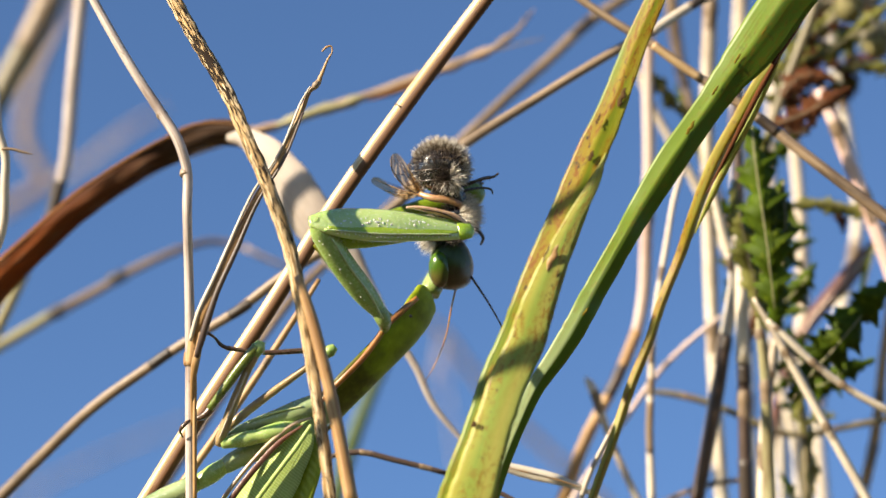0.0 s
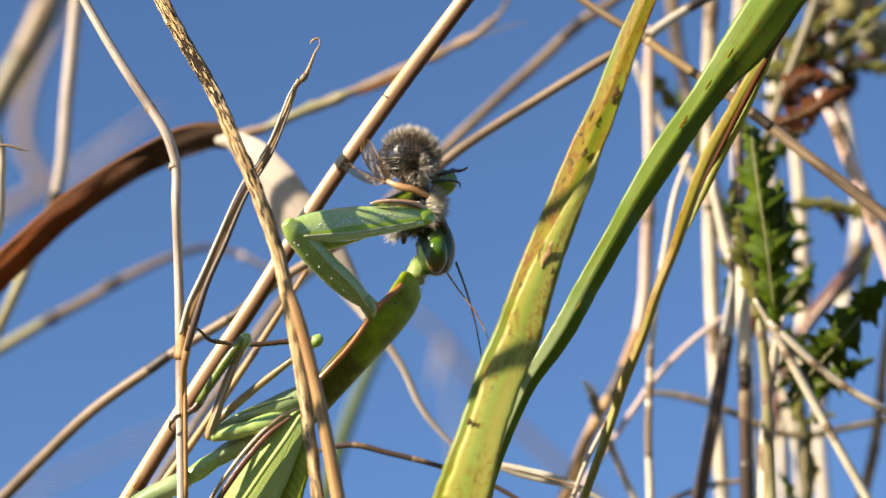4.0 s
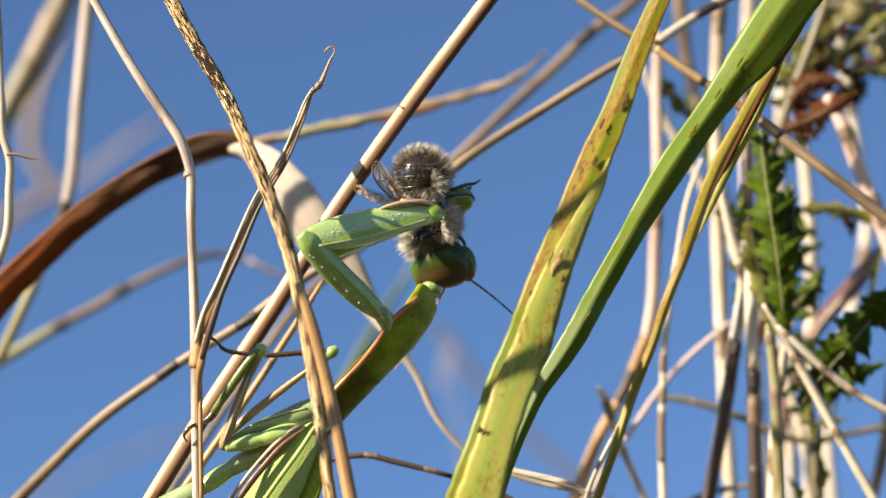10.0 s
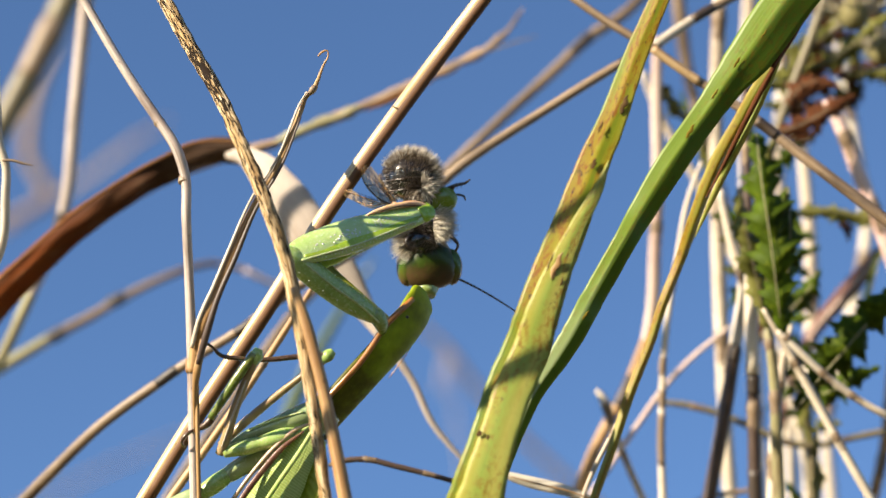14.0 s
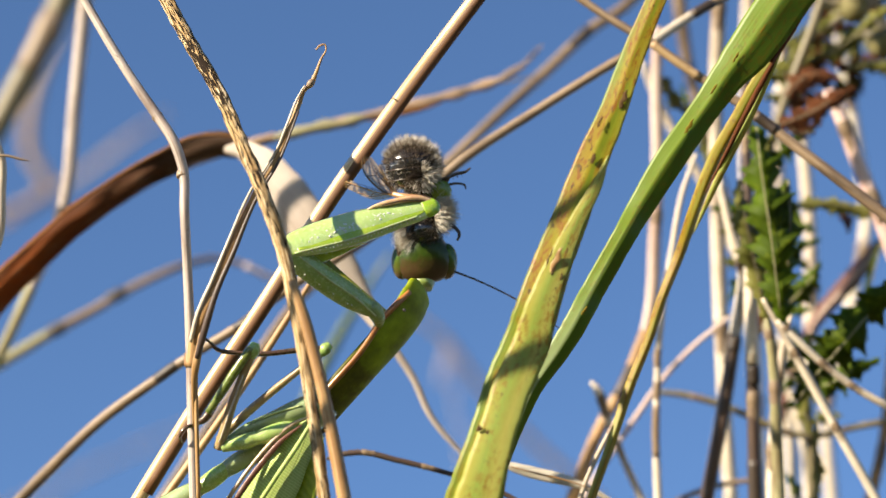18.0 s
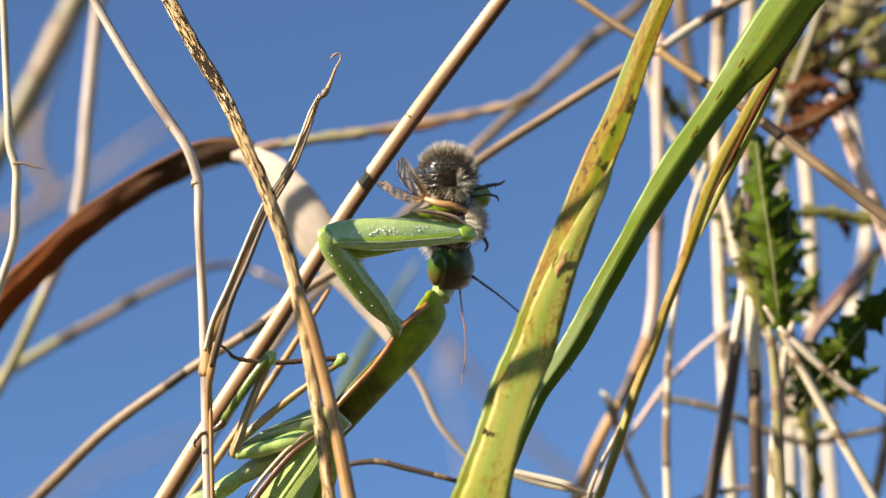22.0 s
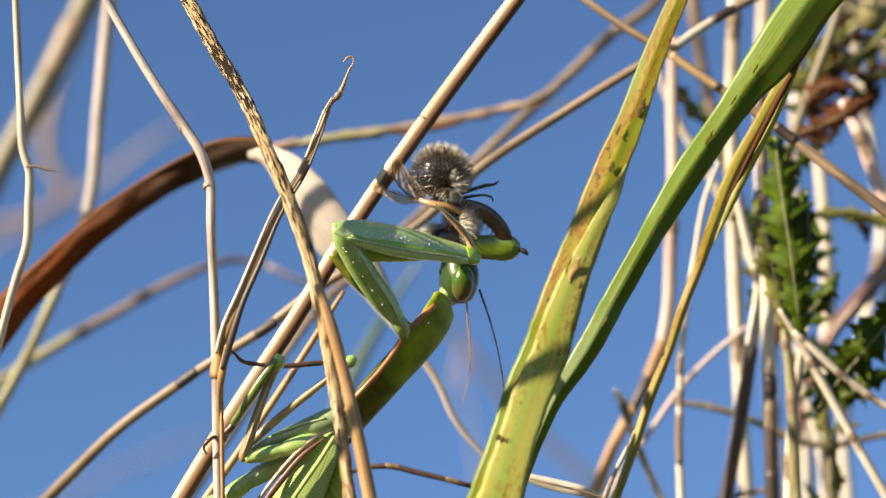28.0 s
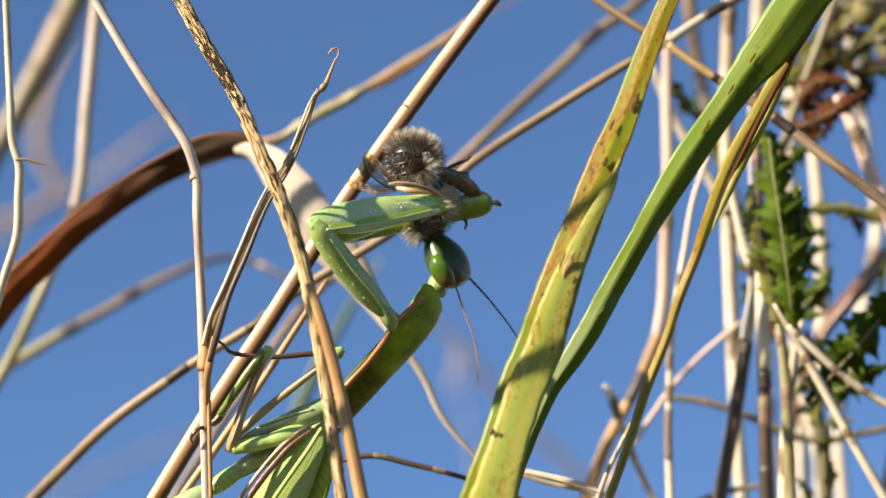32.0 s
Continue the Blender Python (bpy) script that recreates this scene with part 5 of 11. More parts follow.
scrap = blade("dry_leaf", [(0.0054, 0.2611, 0.5721, 0.00017), (0.0075, 0.2614, 0.5714, 0.00051), (0.0107, 0.2619, 0.5707, 0.00071), (0.0139, 0.2622, 0.5700, 0.00064), (0.0165, 0.2627, 0.5692, 0.00039), (0.0197, 0.2636, 0.5676, 0.00026)], LEAF_WHITE, "scrap of curled cream dry leaf", "T", wide=1.0, fold=0.3, wave=0.25, twist=(10, 40), category="dry leaf", piece="leaf", lean=0.4)
blade_part("midrib", [(0.0075, 0.2603, 0.5708, 0.00006), (0.0107, 0.2607, 0.5701, 0.00010), (0.0139, 0.2610, 0.5694, 0.00010), (0.0164, 0.2615, 0.5687, 0.00006)], STRAW_GOLD, scrap, "tan midrib", wide=1.0, cols=3)

# -- the thicket of dry stems --
JOINTS = [(0.2, 0.55, 0.8), (0.35, 0.7), (0.15, 0.5, 0.72), (0.42, 0.85), (0.3, 0.62)]
count = 0


def thicket(rows, mat, label, sway="T", **kw):
    """One dry stem of the thicket, with its swollen joints."""
    global count
    count += 1
    kw.setdefault("rough", 0.10)
    return stem("straw", rows, mat, label, sway, group="dry stems of the thicket", joints=JOINTS[count % 5], **kw)


d0 = thicket([(0.0286, 0.2782, 0.6441, 0.00076), (0.0284, 0.282, 0.6375, 0.00091), (0.0286, 0.2874, 0.6283, 0.00099), (0.0282, 0.2923, 0.6197, 0.00095), (0.0276, 0.2972, 0.6112, 0.00091), (0.0268, 0.299, 0.6082, 0.00084), (0.024, 0.3022, 0.6026, 0.00084), (0.0206, 0.3054, 0.597, 0.00091), (0.0168, 0.3104, 0.5885, 0.00099)], STRAW_PINK, "pale pinkish stem, bent low down")
tube_part("tan_length", [(0.027, 0.2983, 0.6085, 0.00091), (0.024, 0.3018, 0.6024, 0.00087), (0.0206, 0.3051, 0.5968, 0.00095), (0.0168, 0.31, 0.5883, 0.00103)], STRAW_GOLD, d0, "tan lower length", sides=10)
tube_part("dark_joint", [(0.025, 0.3004, 0.6043, 0.00091), (0.024, 0.3016, 0.6023, 0.00093), (0.0231, 0.3024, 0.6008, 0.00091)], STRAW_UMBER, d0, sides=10)
thicket([(0.0373, 0.2753, 0.6532, 0.00107), (0.0369, 0.2799, 0.6452, 0.00111), (0.0366, 0.286, 0.6346, 0.00111), (0.037, 0.2948, 0.6194, 0.00111), (0.0377, 0.3044, 0.6028, 0.00107), (0.0387, 0.3122, 0.5893, 0.00115)], STRAW_BONE, "bleached upright dry grass stem")
thicket([(0.0453, 0.3012, 0.6723, 0.00125), (0.0448, 0.3071, 0.6622, 0.00125), (0.0447, 0.3163, 0.6462, 0.00125), (0.0457, 0.3288, 0.6245, 0.00125), (0.0465, 0.3416, 0.6024, 0.00125)], STRAW_BONE, "bleached upright stem farther back")
d1 = thicket([(0.0351, 0.2748, 0.618, 0.00051), (0.0366, 0.2781, 0.6123, 0.00069), (0.0382, 0.281, 0.6073, 0.00087), (0.0377, 0.2832, 0.6035, 0.00094), (0.0366, 0.2861, 0.5985, 0.00094), (0.0353, 0.2904, 0.591, 0.00094), (0.0334, 0.2957, 0.5819, 0.00101)], STRAW_BONE, "bent stem, pale above and brown below")
tube_part("brown_length", [(0.037, 0.2847, 0.6, 0.00098), (0.0362, 0.2875, 0.5952, 0.00101), (0.0349, 0.2911, 0.5889, 0.00101), (0.0333, 0.2953, 0.5817, 0.00108)], STRAW_UMBER, d1, "brown lower length", sides=10)
tube_part("dark_joint", [(0.0371, 0.2844, 0.6002, 0.00101), (0.0368, 0.2852, 0.5987, 0.00105)], NODE_DARK, d1, sides=10)
d2 = thicket([(0.038, 0.2639, 0.6289, 0.00057), (0.0379, 0.2681, 0.6197, 0.00071), (0.0382, 0.275, 0.6056, 0.00089), (0.0385, 0.2793, 0.5982, 0.00092), (0.0387, 0.2836, 0.5908, 0.00092), (0.039, 0.2902, 0.5794, 0.00099)], STRAW_UMBER, "brown upright stem with dark joints")
tube_part("pale_length", [(0.038, 0.2726, 0.6091, 0.00085), (0.0383, 0.2761, 0.6029, 0.00096), (0.0385, 0.2809, 0.5946, 0.00096)], STRAW_BONE, d2, "pale upper length", sides=10)
tube_part("dark_joint", [(0.0386, 0.281, 0.5943, 0.00098), (0.0387, 0.2821, 0.5924, 0.00099)], NODE_DARK, d2, sides=10)
tube_part("dark_joint", [(0.0388, 0.2869, 0.5842, 0.00103), (0.039, 0.2897, 0.5792, 0.00106)], NODE_DARK, d2, sides=10)
d3 = thicket([(0.0325, 0.2696, 0.619, 0.00029), (0.0308, 0.272, 0.6149, 0.00039), (0.0294, 0.2757, 0.6084, 0.00043), (0.0282, 0.2795, 0.6019, 0.00046), (0.0277, 0.2818, 0.5979, 0.0005), (0.0275, 0.2847, 0.593, 0.00054), (0.0274, 0.2879, 0.5874, 0.00054), (0.0277, 0.292, 0.5803, 0.00061)], STRAW_BONE, "thin jointed brown-banded grass stem", "U")
tube_part("brown_length", [(0.0276, 0.2817, 0.5974, 0.00052), (0.0275, 0.2822, 0.5965, 0.00054), (0.0275, 0.2827, 0.5956, 0.00052)], STRAW_BROWN, d3, sides=8)
tube_part("brown_length", [(0.0274, 0.2852, 0.5912, 0.00057), (0.0273, 0.2868, 0.5884, 0.00057), (0.0274, 0.2884, 0.5857, 0.00057)], STRAW_BROWN, d3, sides=8)
thicket([(0.0271, 0.2888, 0.6458, 0.00047), (0.0298, 0.2919, 0.6403, 0.00067), (0.0353, 0.2968, 0.6319, 0.00074), (0.0404, 0.3023, 0.6224, 0.00074), (0.0443, 0.3068, 0.6146, 0.0007), (0.0482, 0.3123, 0.6051, 0.0007), (0.0513, 0.3195, 0.5925, 0.0007)], STRAW_BONE, "slanting bleached dry grass stem")
thicket([(0.0509, 0.3038, 0.6559, 0.00091), (0.0519, 0.3087, 0.6473, 0.00099), (0.0533, 0.3177, 0.6316, 0.00115), (0.0533, 0.3227, 0.6231, 0.00119), (0.0526, 0.3272, 0.6152, 0.00119), (0.0528, 0.3313, 0.6081, 0.00115), (0.0533, 0.3361, 0.5999, 0.00115)], STRAW_BONE, "bleached upright dry grass stem")
thicket([(0.0395, 0.2723, 0.5964, 0.00028), (0.0398, 0.2731, 0.5949, 0.00063), (0.0402, 0.2745, 0.5925, 0.00073), (0.0407, 0.2787, 0.5853, 0.00083), (0.0411, 0.2837, 0.5766, 0.0009)], STRAW_YELLOW, "upright yellow-green grass stem")
thicket([(0.0428, 0.2738, 0.5977, 0.00028), (0.0422, 0.2749, 0.5959, 0.00049), (0.0415, 0.277, 0.5922, 0.00063), (0.0406, 0.2812, 0.585, 0.00077), (0.0404, 0.2856, 0.5774, 0.00084)], STRAW_BONE, "pale upright dry grass stem")
thicket([(0.0386, 0.2684, 0.5971, 0.00028), (0.0412, 0.2705, 0.5934, 0.00055), (0.0446, 0.2736, 0.5882, 0.00062), (0.0482, 0.2768, 0.5825, 0.00062), (0.0529, 0.281, 0.5753, 0.00069)], STRAW_BONE, "slanting tan dry grass stem")
thicket([(0.0401, 0.268, 0.5938, 0.00031), (0.0421, 0.2689, 0.5922, 0.00048), (0.0457, 0.2706, 0.5893, 0.00051), (0.0496, 0.2721, 0.5868, 0.00051), (0.0558, 0.2738, 0.5838, 0.00055)], STRAW_BONE, "slanting pale dry grass stem")
thicket([(0.0376, 0.2906, 0.6067, 0.00026), (0.0355, 0.2914, 0.6053, 0.00033), (0.032, 0.2929, 0.6027, 0.00037), (0.0286, 0.2947, 0.5995, 0.00041), (0.0258, 0.2967, 0.5961, 0.00041), (0.022, 0.2995, 0.5913, 0.00041), (0.0175, 0.303, 0.5852, 0.00045)], STRAW_PINK, "thin grey slanting grass stem", lean=0.4)
thicket([(0.0196, 0.2903, 0.5972, 0.00024), (0.0203, 0.2908, 0.5964, 0.00059), (0.0215, 0.2924, 0.5936, 0.00059), (0.023, 0.2944, 0.5901, 0.00054), (0.0244, 0.296, 0.5872, 0.00054), (0.0266, 0.2984, 0.5831, 0.00059)], STRAW_BONE, "short broken stem with a pale tip", "U")
thicket([(0.0282, 0.2992, 0.5998, 0.00034), (0.0316, 0.2994, 0.5995, 0.00049), (0.0354, 0.2998, 0.5987, 0.00053), (0.041, 0.3009, 0.5968, 0.00053), (0.0455, 0.3019, 0.5951, 0.00053), (0.0493, 0.3021, 0.5948, 0.00049), (0.0538, 0.3016, 0.5956, 0.00049), (0.0613, 0.3009, 0.5969, 0.00053)], STRAW_OLIVE, "dark olive creeping weed stem", lean=0.3)
thicket([(0.0502, 0.2757, 0.6324, 0.00089), (0.0517, 0.2772, 0.6298, 0.00104), (0.054, 0.2802, 0.6247, 0.00111), (0.0567, 0.2835, 0.6189, 0.00111), (0.0594, 0.2872, 0.6125, 0.00111)], STRAW_ROSE, "stout pink-tinged dry stem")
thicket([(0.0642, 0.3046, 0.6223, 0.00071), (0.0623, 0.3109, 0.6114, 0.00079), (0.0611, 0.3168, 0.6012, 0.00087), (0.0591, 0.3214, 0.5934, 0.00094)], STRAW_GOLD, "tan stem at the thicket's edge")
thicket([(0.0349, 0.3081, 0.6763, 0.00111), (0.0356, 0.3115, 0.6704, 0.0012), (0.0367, 0.3154, 0.6638, 0.00103), (0.0409, 0.3231, 0.6504, 0.00085), (0.0456, 0.3308, 0.6371, 0.00085), (0.0471, 0.3489, 0.6057, 0.00094)], STRAW_BROWN, "brown stem deep in the thicket")
thicket([(0.0528, 0.3109, 0.6795, 0.00104), (0.0519, 0.3161, 0.6705, 0.00104), (0.051, 0.3265, 0.6525, 0.00104), (0.0519, 0.3394, 0.6301, 0.00104), (0.0532, 0.3526, 0.6073, 0.00112)], STRAW_BONE, "pale stem deep in the thicket")
thicket([(0.0626, 0.3293, 0.6797, 0.00099), (0.064, 0.3338, 0.6719, 0.00108), (0.0653, 0.3378, 0.6649, 0.00108), (0.0671, 0.3446, 0.6532, 0.00108), (0.0644, 0.3518, 0.6407, 0.00108), (0.0608, 0.3599, 0.6267, 0.00108), (0.0617, 0.3673, 0.6138, 0.00117)], STRAW_BONE, "pale stem deep in the thicket")
thicket([(0.0413, 0.3013, 0.5881, 0.00037), (0.0361, 0.3017, 0.5874, 0.00041), (0.0316, 0.3025, 0.5861, 0.00041), (0.0272, 0.3037, 0.5839, 0.00041)], STRAW_BROWN, "low brown twig in the thicket", lean=0.4)

purple = blade("dry_leaf", [(0.0654, 0.3022, 0.6305, 0.00024), (0.0614, 0.3039, 0.6256, 0.00063), (0.0583, 0.3049, 0.6219, 0.00118), (0.0552, 0.3067, 0.6188, 0.00118), (0.052, 0.3086, 0.6155, 0.00094), (0.0491, 0.3117, 0.6101, 0.00079), (0.0473, 0.3149, 0.6046, 0.00071), (0.0461, 0.3214, 0.5934, 0.00071)], LEAF_PURPLE, "long purple-brown withered leaf behind the weed", "P", wide=1.0, fold=0.4, twist=(20, -20, 10), wave=0.2, category="dry leaf", piece="leaf", lean=0.2)
blade_part("midrib", [(0.0611, 0.3033, 0.625, 0.00012), (0.0582, 0.3042, 0.6215, 0.0002), (0.0551, 0.306, 0.6184, 0.0002), (0.0519, 0.3079, 0.6151, 0.0002), (0.049, 0.311, 0.6097, 0.00016)], STRAW_PINK, purple, "pale midrib", wide=1.0, cols=3)

# -- the spiny-leaved weed --
weed = stem("thistle", [(0.0524, 0.2712, 0.6502, 0.00075), (0.0494, 0.2758, 0.6424, 0.00075), (0.0457, 0.2807, 0.6339, 0.00075), (0.043, 0.2856, 0.6254, 0.00075), (0.0434, 0.2905, 0.6169, 0.00075), (0.046, 0.2961, 0.6071, 0.00075), (0.0487, 0.3014, 0.598, 0.00075), (0.0496, 0.3076, 0.5872, 0.00083)],
            STRAW_OLIVE, "spiny-leaved green weed with browning leaves and seed heads", "P", category="thistle", sides=10)
LEAVES = [
    ([(0.0383, 0.2579, 0.6153, 0.00041), (0.0387, 0.2596, 0.6103, 0.00178), (0.0395, 0.2619, 0.6044, 0.0026), (0.0403, 0.2649, 0.5991, 0.00253), (0.041, 0.2682, 0.5954, 0.00137), (0.0417, 0.2708, 0.5929, 0.00034)], LEAF_THISTLE, 6, 11, -15),
    ([(0.0425, 0.2637, 0.6112, 0.00028), (0.0427, 0.265, 0.6071, 0.00139), (0.0425, 0.2674, 0.6029, 0.00194), (0.0421, 0.2698, 0.5987, 0.00152), (0.042, 0.2728, 0.5955, 0.00035)], LEAF_THISTLE, 5, 12, 25),
    ([(0.0369, 0.2663, 0.6127, 0.00028), (0.0376, 0.2679, 0.608, 0.00126), (0.0386, 0.2703, 0.6037, 0.00154), (0.0397, 0.2728, 0.5995, 0.00105), (0.0411, 0.2749, 0.5959, 0.00028)], LEAF_SHADE, 5, 34, 10),
    ([(0.0438, 0.2849, 0.6045, 0.00051), (0.0462, 0.2828, 0.6062, 0.0016), (0.0475, 0.281, 0.6073, 0.00145), (0.0486, 0.2801, 0.6089, 0.00022)], LEAF_THISTLE, 3, 13, 10),
    ([(0.0441, 0.28, 0.589, 0.00035), (0.0464, 0.2774, 0.5915, 0.00196), (0.0492, 0.2749, 0.5939, 0.00293), (0.0524, 0.273, 0.5972, 0.00265), (0.0562, 0.2709, 0.6008, 0.00139)], LEAF_THISTLE, 6, 14, -10),
    ([(0.0458, 0.2847, 0.593, 0.00029), (0.0489, 0.2834, 0.5931, 0.0015), (0.0516, 0.2816, 0.5942, 0.00171), (0.0552, 0.2809, 0.5954, 0.00043)], LEAF_THISTLE, 4, 15, 20),
    ([(0.045, 0.2835, 0.6189, 0.0003), (0.0487, 0.2831, 0.6197, 0.00096), (0.0531, 0.2833, 0.6192, 0.00111), (0.0583, 0.2837, 0.6186, 0.00089), (0.0613, 0.2839, 0.6183, 0.00037)], LEAF_SHADE, 5, 16, 30),
    ([(0.0527, 0.2852, 0.6199, 0.00031), (0.0535, 0.286, 0.6187, 0.00084), (0.0538, 0.2869, 0.617, 0.00021)], LEAF_DEAD, 2, 17, 0),
    ([(0.0337, 0.2858, 0.635, 0.00023), (0.0317, 0.2842, 0.6357, 0.00091), (0.0301, 0.2822, 0.6372, 0.00099), (0.0278, 0.2809, 0.6395, 0.00019)], LEAF_SHADE, 3, 18, 15),
    ([(0.0345, 0.2868, 0.6333, 0.00023), (0.0336, 0.2852, 0.6341, 0.00069), (0.0328, 0.2832, 0.6355, 0.00038), (0.032, 0.282, 0.6375, 0.00015)], LEAF_THISTLE, 3, 19, 40),
    ([(0.0366, 0.2908, 0.6304, 0.00031), (0.0362, 0.2896, 0.6324, 0.00115), (0.0355, 0.2885, 0.6344, 0.00092), (0.0351, 0.2873, 0.6364, 0.00023)], LEAF_SHADE, 3, 20, -20),
    ([(0.0441, 0.2746, 0.6264, 0.00062), (0.0469, 0.2732, 0.6268, 0.00154), (0.05, 0.2714, 0.6278, 0.00143), (0.0533, 0.2705, 0.6294, 0.00050)], LEAF_DEAD, 4, 21, 10),
    ([(0.0453, 0.2761, 0.6318, 0.00042), (0.0472, 0.275, 0.6337, 0.00176), (0.0494, 0.2746, 0.6343, 0.00176), (0.0524, 0.275, 0.6337, 0.00042)], LEAF_DEAD, 4, 22, 40),
    ([(0.046, 0.28, 0.629, 0.00031), (0.0475, 0.2804, 0.6284, 0.00136), (0.049, 0.28, 0.629, 0.00105), (0.0505, 0.2791, 0.6306, 0.00021)], LEAF_DEAD, 3, 23, -30),
    ([(0.0488, 0.2789, 0.639, 0.0003), (0.0526, 0.2781, 0.6403, 0.00128), (0.0564, 0.2766, 0.6429, 0.00128), (0.0609, 0.2747, 0.6462, 0.00053)], LEAF_SHADE, 4, 24, 10),
    ([(0.0491, 0.279, 0.6428, 0.0003), (0.0521, 0.2782, 0.6441, 0.00114), (0.0544, 0.2771, 0.6461, 0.00099), (0.0567, 0.2752, 0.6493, 0.00023)], LEAF_SHADE, 4, 25, -30),
    ([(0.0548, 0.2826, 0.6406, 0.00023), (0.0578, 0.2824, 0.6409, 0.00084), (0.0624, 0.2824, 0.6409, 0.00061)], LEAF_SHADE, 3, 26, 20),
    ([(0.059, 0.2927, 0.6191, 0.00023), (0.0575, 0.2957, 0.6138, 0.00068), (0.0567, 0.2972, 0.6112, 0.00023)], LEAF_THISTLE, 3, 28, 60),
    ([(0.0409, 0.2906, 0.6127, 0.00015), (0.0394, 0.2913, 0.6114, 0.00052), (0.0379, 0.2923, 0.6098, 0.00022)], LEAF_THISTLE, 2, 29, 20),
    ([(0.0428, 0.2902, 0.6074, 0.00042), (0.0413, 0.2921, 0.6041, 0.00115), (0.0405, 0.2939, 0.6009, 0.00031)], LEAF_DEAD, 3, 30, 30),
    ([(0.0484, 0.2966, 0.5923, 0.0003), (0.0473, 0.2951, 0.5949, 0.00081), (0.048, 0.2936, 0.5975, 0.00022)], LEAF_SHADE, 3, 31, 0),
    ([(0.0481, 0.2993, 0.5835, 0.00029), (0.0488, 0.2977, 0.5864, 0.00073), (0.0485, 0.2955, 0.5902, 0.00044), (0.0488, 0.2937, 0.5934, 0.00015)], LEAF_SHADE, 3, 32, 15),
    ([(0.0469, 0.3012, 0.5844, 0.00022), (0.0458, 0.2999, 0.5866, 0.00066), (0.0447, 0.2991, 0.5879, 0.00018)], LEAF_THISTLE, 3, 33, 20),
]
for rows, mat, lobes, seed, twist in LEAVES:
    lf = lobed_leaf("leaf", rows, mat, weed, lobes, 0.62, "", seed, twist)
    tube_part("midrib", [(*(np.array(r[:3]) - np.array(VIEW) * 0.0004), PX * 1.7) for r in rows[:-1]], STRAW_YELLOW if mat is LEAF_THISTLE else STRAW_OLIVE, weed, sides=6, step=4).parent = lf


CLUSTER = np.random.default_rng(21)


def cluster(path, count, long, wide, mats, spread=1.2):
    """Leaves set round a length of the stalk, pointing up and out."""
    line = spline(path, 8)
    for i in range(count):
        c = line[int((i + 0.5) / count * (len(line) - 1)), :3]
        a = CLUSTER.uniform(-spread, spread) + (math.pi / 2 if i % 2 else -math.pi / 2) * 0.6
        out = np.array((1.0, 0, 0)) * math.sin(a) + np.array(RISE) * math.cos(a) + np.array(VIEW) * CLUSTER.uniform(-0.5, 0.3)
        out /= np.linalg.norm(out)
        h, w = long * CLUSTER.uniform(0.7, 1.3), wide * CLUSTER.uniform(0.7, 1.2)
        sag = -np.array(RISE) * h * CLUSTER.uniform(0.0, 0.3)
        rows = [(*(c + out * h * f + sag * f * f), w * k) for f, k in ((0, 0.2), (0.3, 0.5), (0.6, 0.55), (0.85, 0.35), (1.0, 0.05))]
        lobed_leaf("leaf", rows, mats[i % len(mats)], weed, 4, 0.8, "", 50 + i + count, CLUSTER.uniform(-50, 50))


cluster([(0.0416, 0.2802, 0.6247), (0.0422, 0.2843, 0.6176), (0.0431, 0.288, 0.6112), (0.045, 0.2917, 0.6048)], 16, 0.00612, 0.00269, (LEAF_THISTLE, LEAF_THISTLE, LEAF_SHADE, LEAF_THISTLE))
cluster([(0.0535, 0.2788, 0.651), (0.0513, 0.2799, 0.6452), (0.0491, 0.2809, 0.6395), (0.0473, 0.2826, 0.6325)], 30, 0.00514, 0.00245, (LEAF_SHADE, LEAF_DEAD, LEAF_SHADE, LEAF_DEAD))
cluster([(0.0611, 0.2865, 0.6537), (0.0584, 0.2884, 0.6464), (0.056, 0.2919, 0.6403)], 14, 0.00514, 0.00232, (LEAF_SHADE, LEAF_DEAD, LEAF_SHADE))
cluster([(0.0467, 0.295, 0.6031), (0.0481, 0.2972, 0.5993), (0.049, 0.3002, 0.5941)], 6, 0.00428, 0.00184, (LEAF_THISTLE, LEAF_SHADE))


def seed_head(at, r, seed):
    """A spent flower head: scaly cup and a tuft of down."""
    loc = np.random.default_rng(seed)
    c = np.array(at) - np.array(weed.location)
    cup = part("seed_head", grid_mesh("seed_head", ellipsoid_rings(c, r * 0.7, r * 0.7, r * 0.8, 9, 12)), BUD_OLIVE, weed, "spent flower head")
    verts, faces = [], []
    for i in range(90):
        d = loc.normal(size=3)
        d[2] = abs(d[2]) * 1.1 - 0.1
        d /= np.linalg.norm(d)
        s = np.cross(d, loc.normal(size=3))
        s /= np.linalg.norm(s)
        o = c + d * r * 0.6
        e = c + d * r * loc.uniform(1.1, 1.7)
        n = len(verts)
        verts += [o - s * r * 0.06, o + s * r * 0.06, e + s * r * 0.03, e - s * r * 0.03]
        faces.append((n, n + 1, n + 2, n + 3))
    me = bpy.data.meshes.new("down")
    me.from_pydata([tuple(v) for v in verts], [], faces)
    part("down", me, SEED_DOWN, cup, "cream tuft of seed down", "stuff")


seed_head((0.0534, 0.267, 0.6396), 0.00281, 1)
seed_head((0.0512, 0.2829, 0.644), 0.00184, 2)
seed_head((0.0577, 0.2727, 0.6377), 0.00245, 3)
seed_head((0.0537, 0.2849, 0.6525), 0.00208, 4)

# ---- the mantis: its space has x to the right, y away, z up the stalk's picture plane ----
mantis = new("praying_mantis")
tagged(mantis, "green praying mantis feeding on a bee, clinging to dry stalks", "mantis")


def skin(name, rings, mat, parent, label=""):
    return part(name, grid_mesh(name, rings), mat, parent, label)


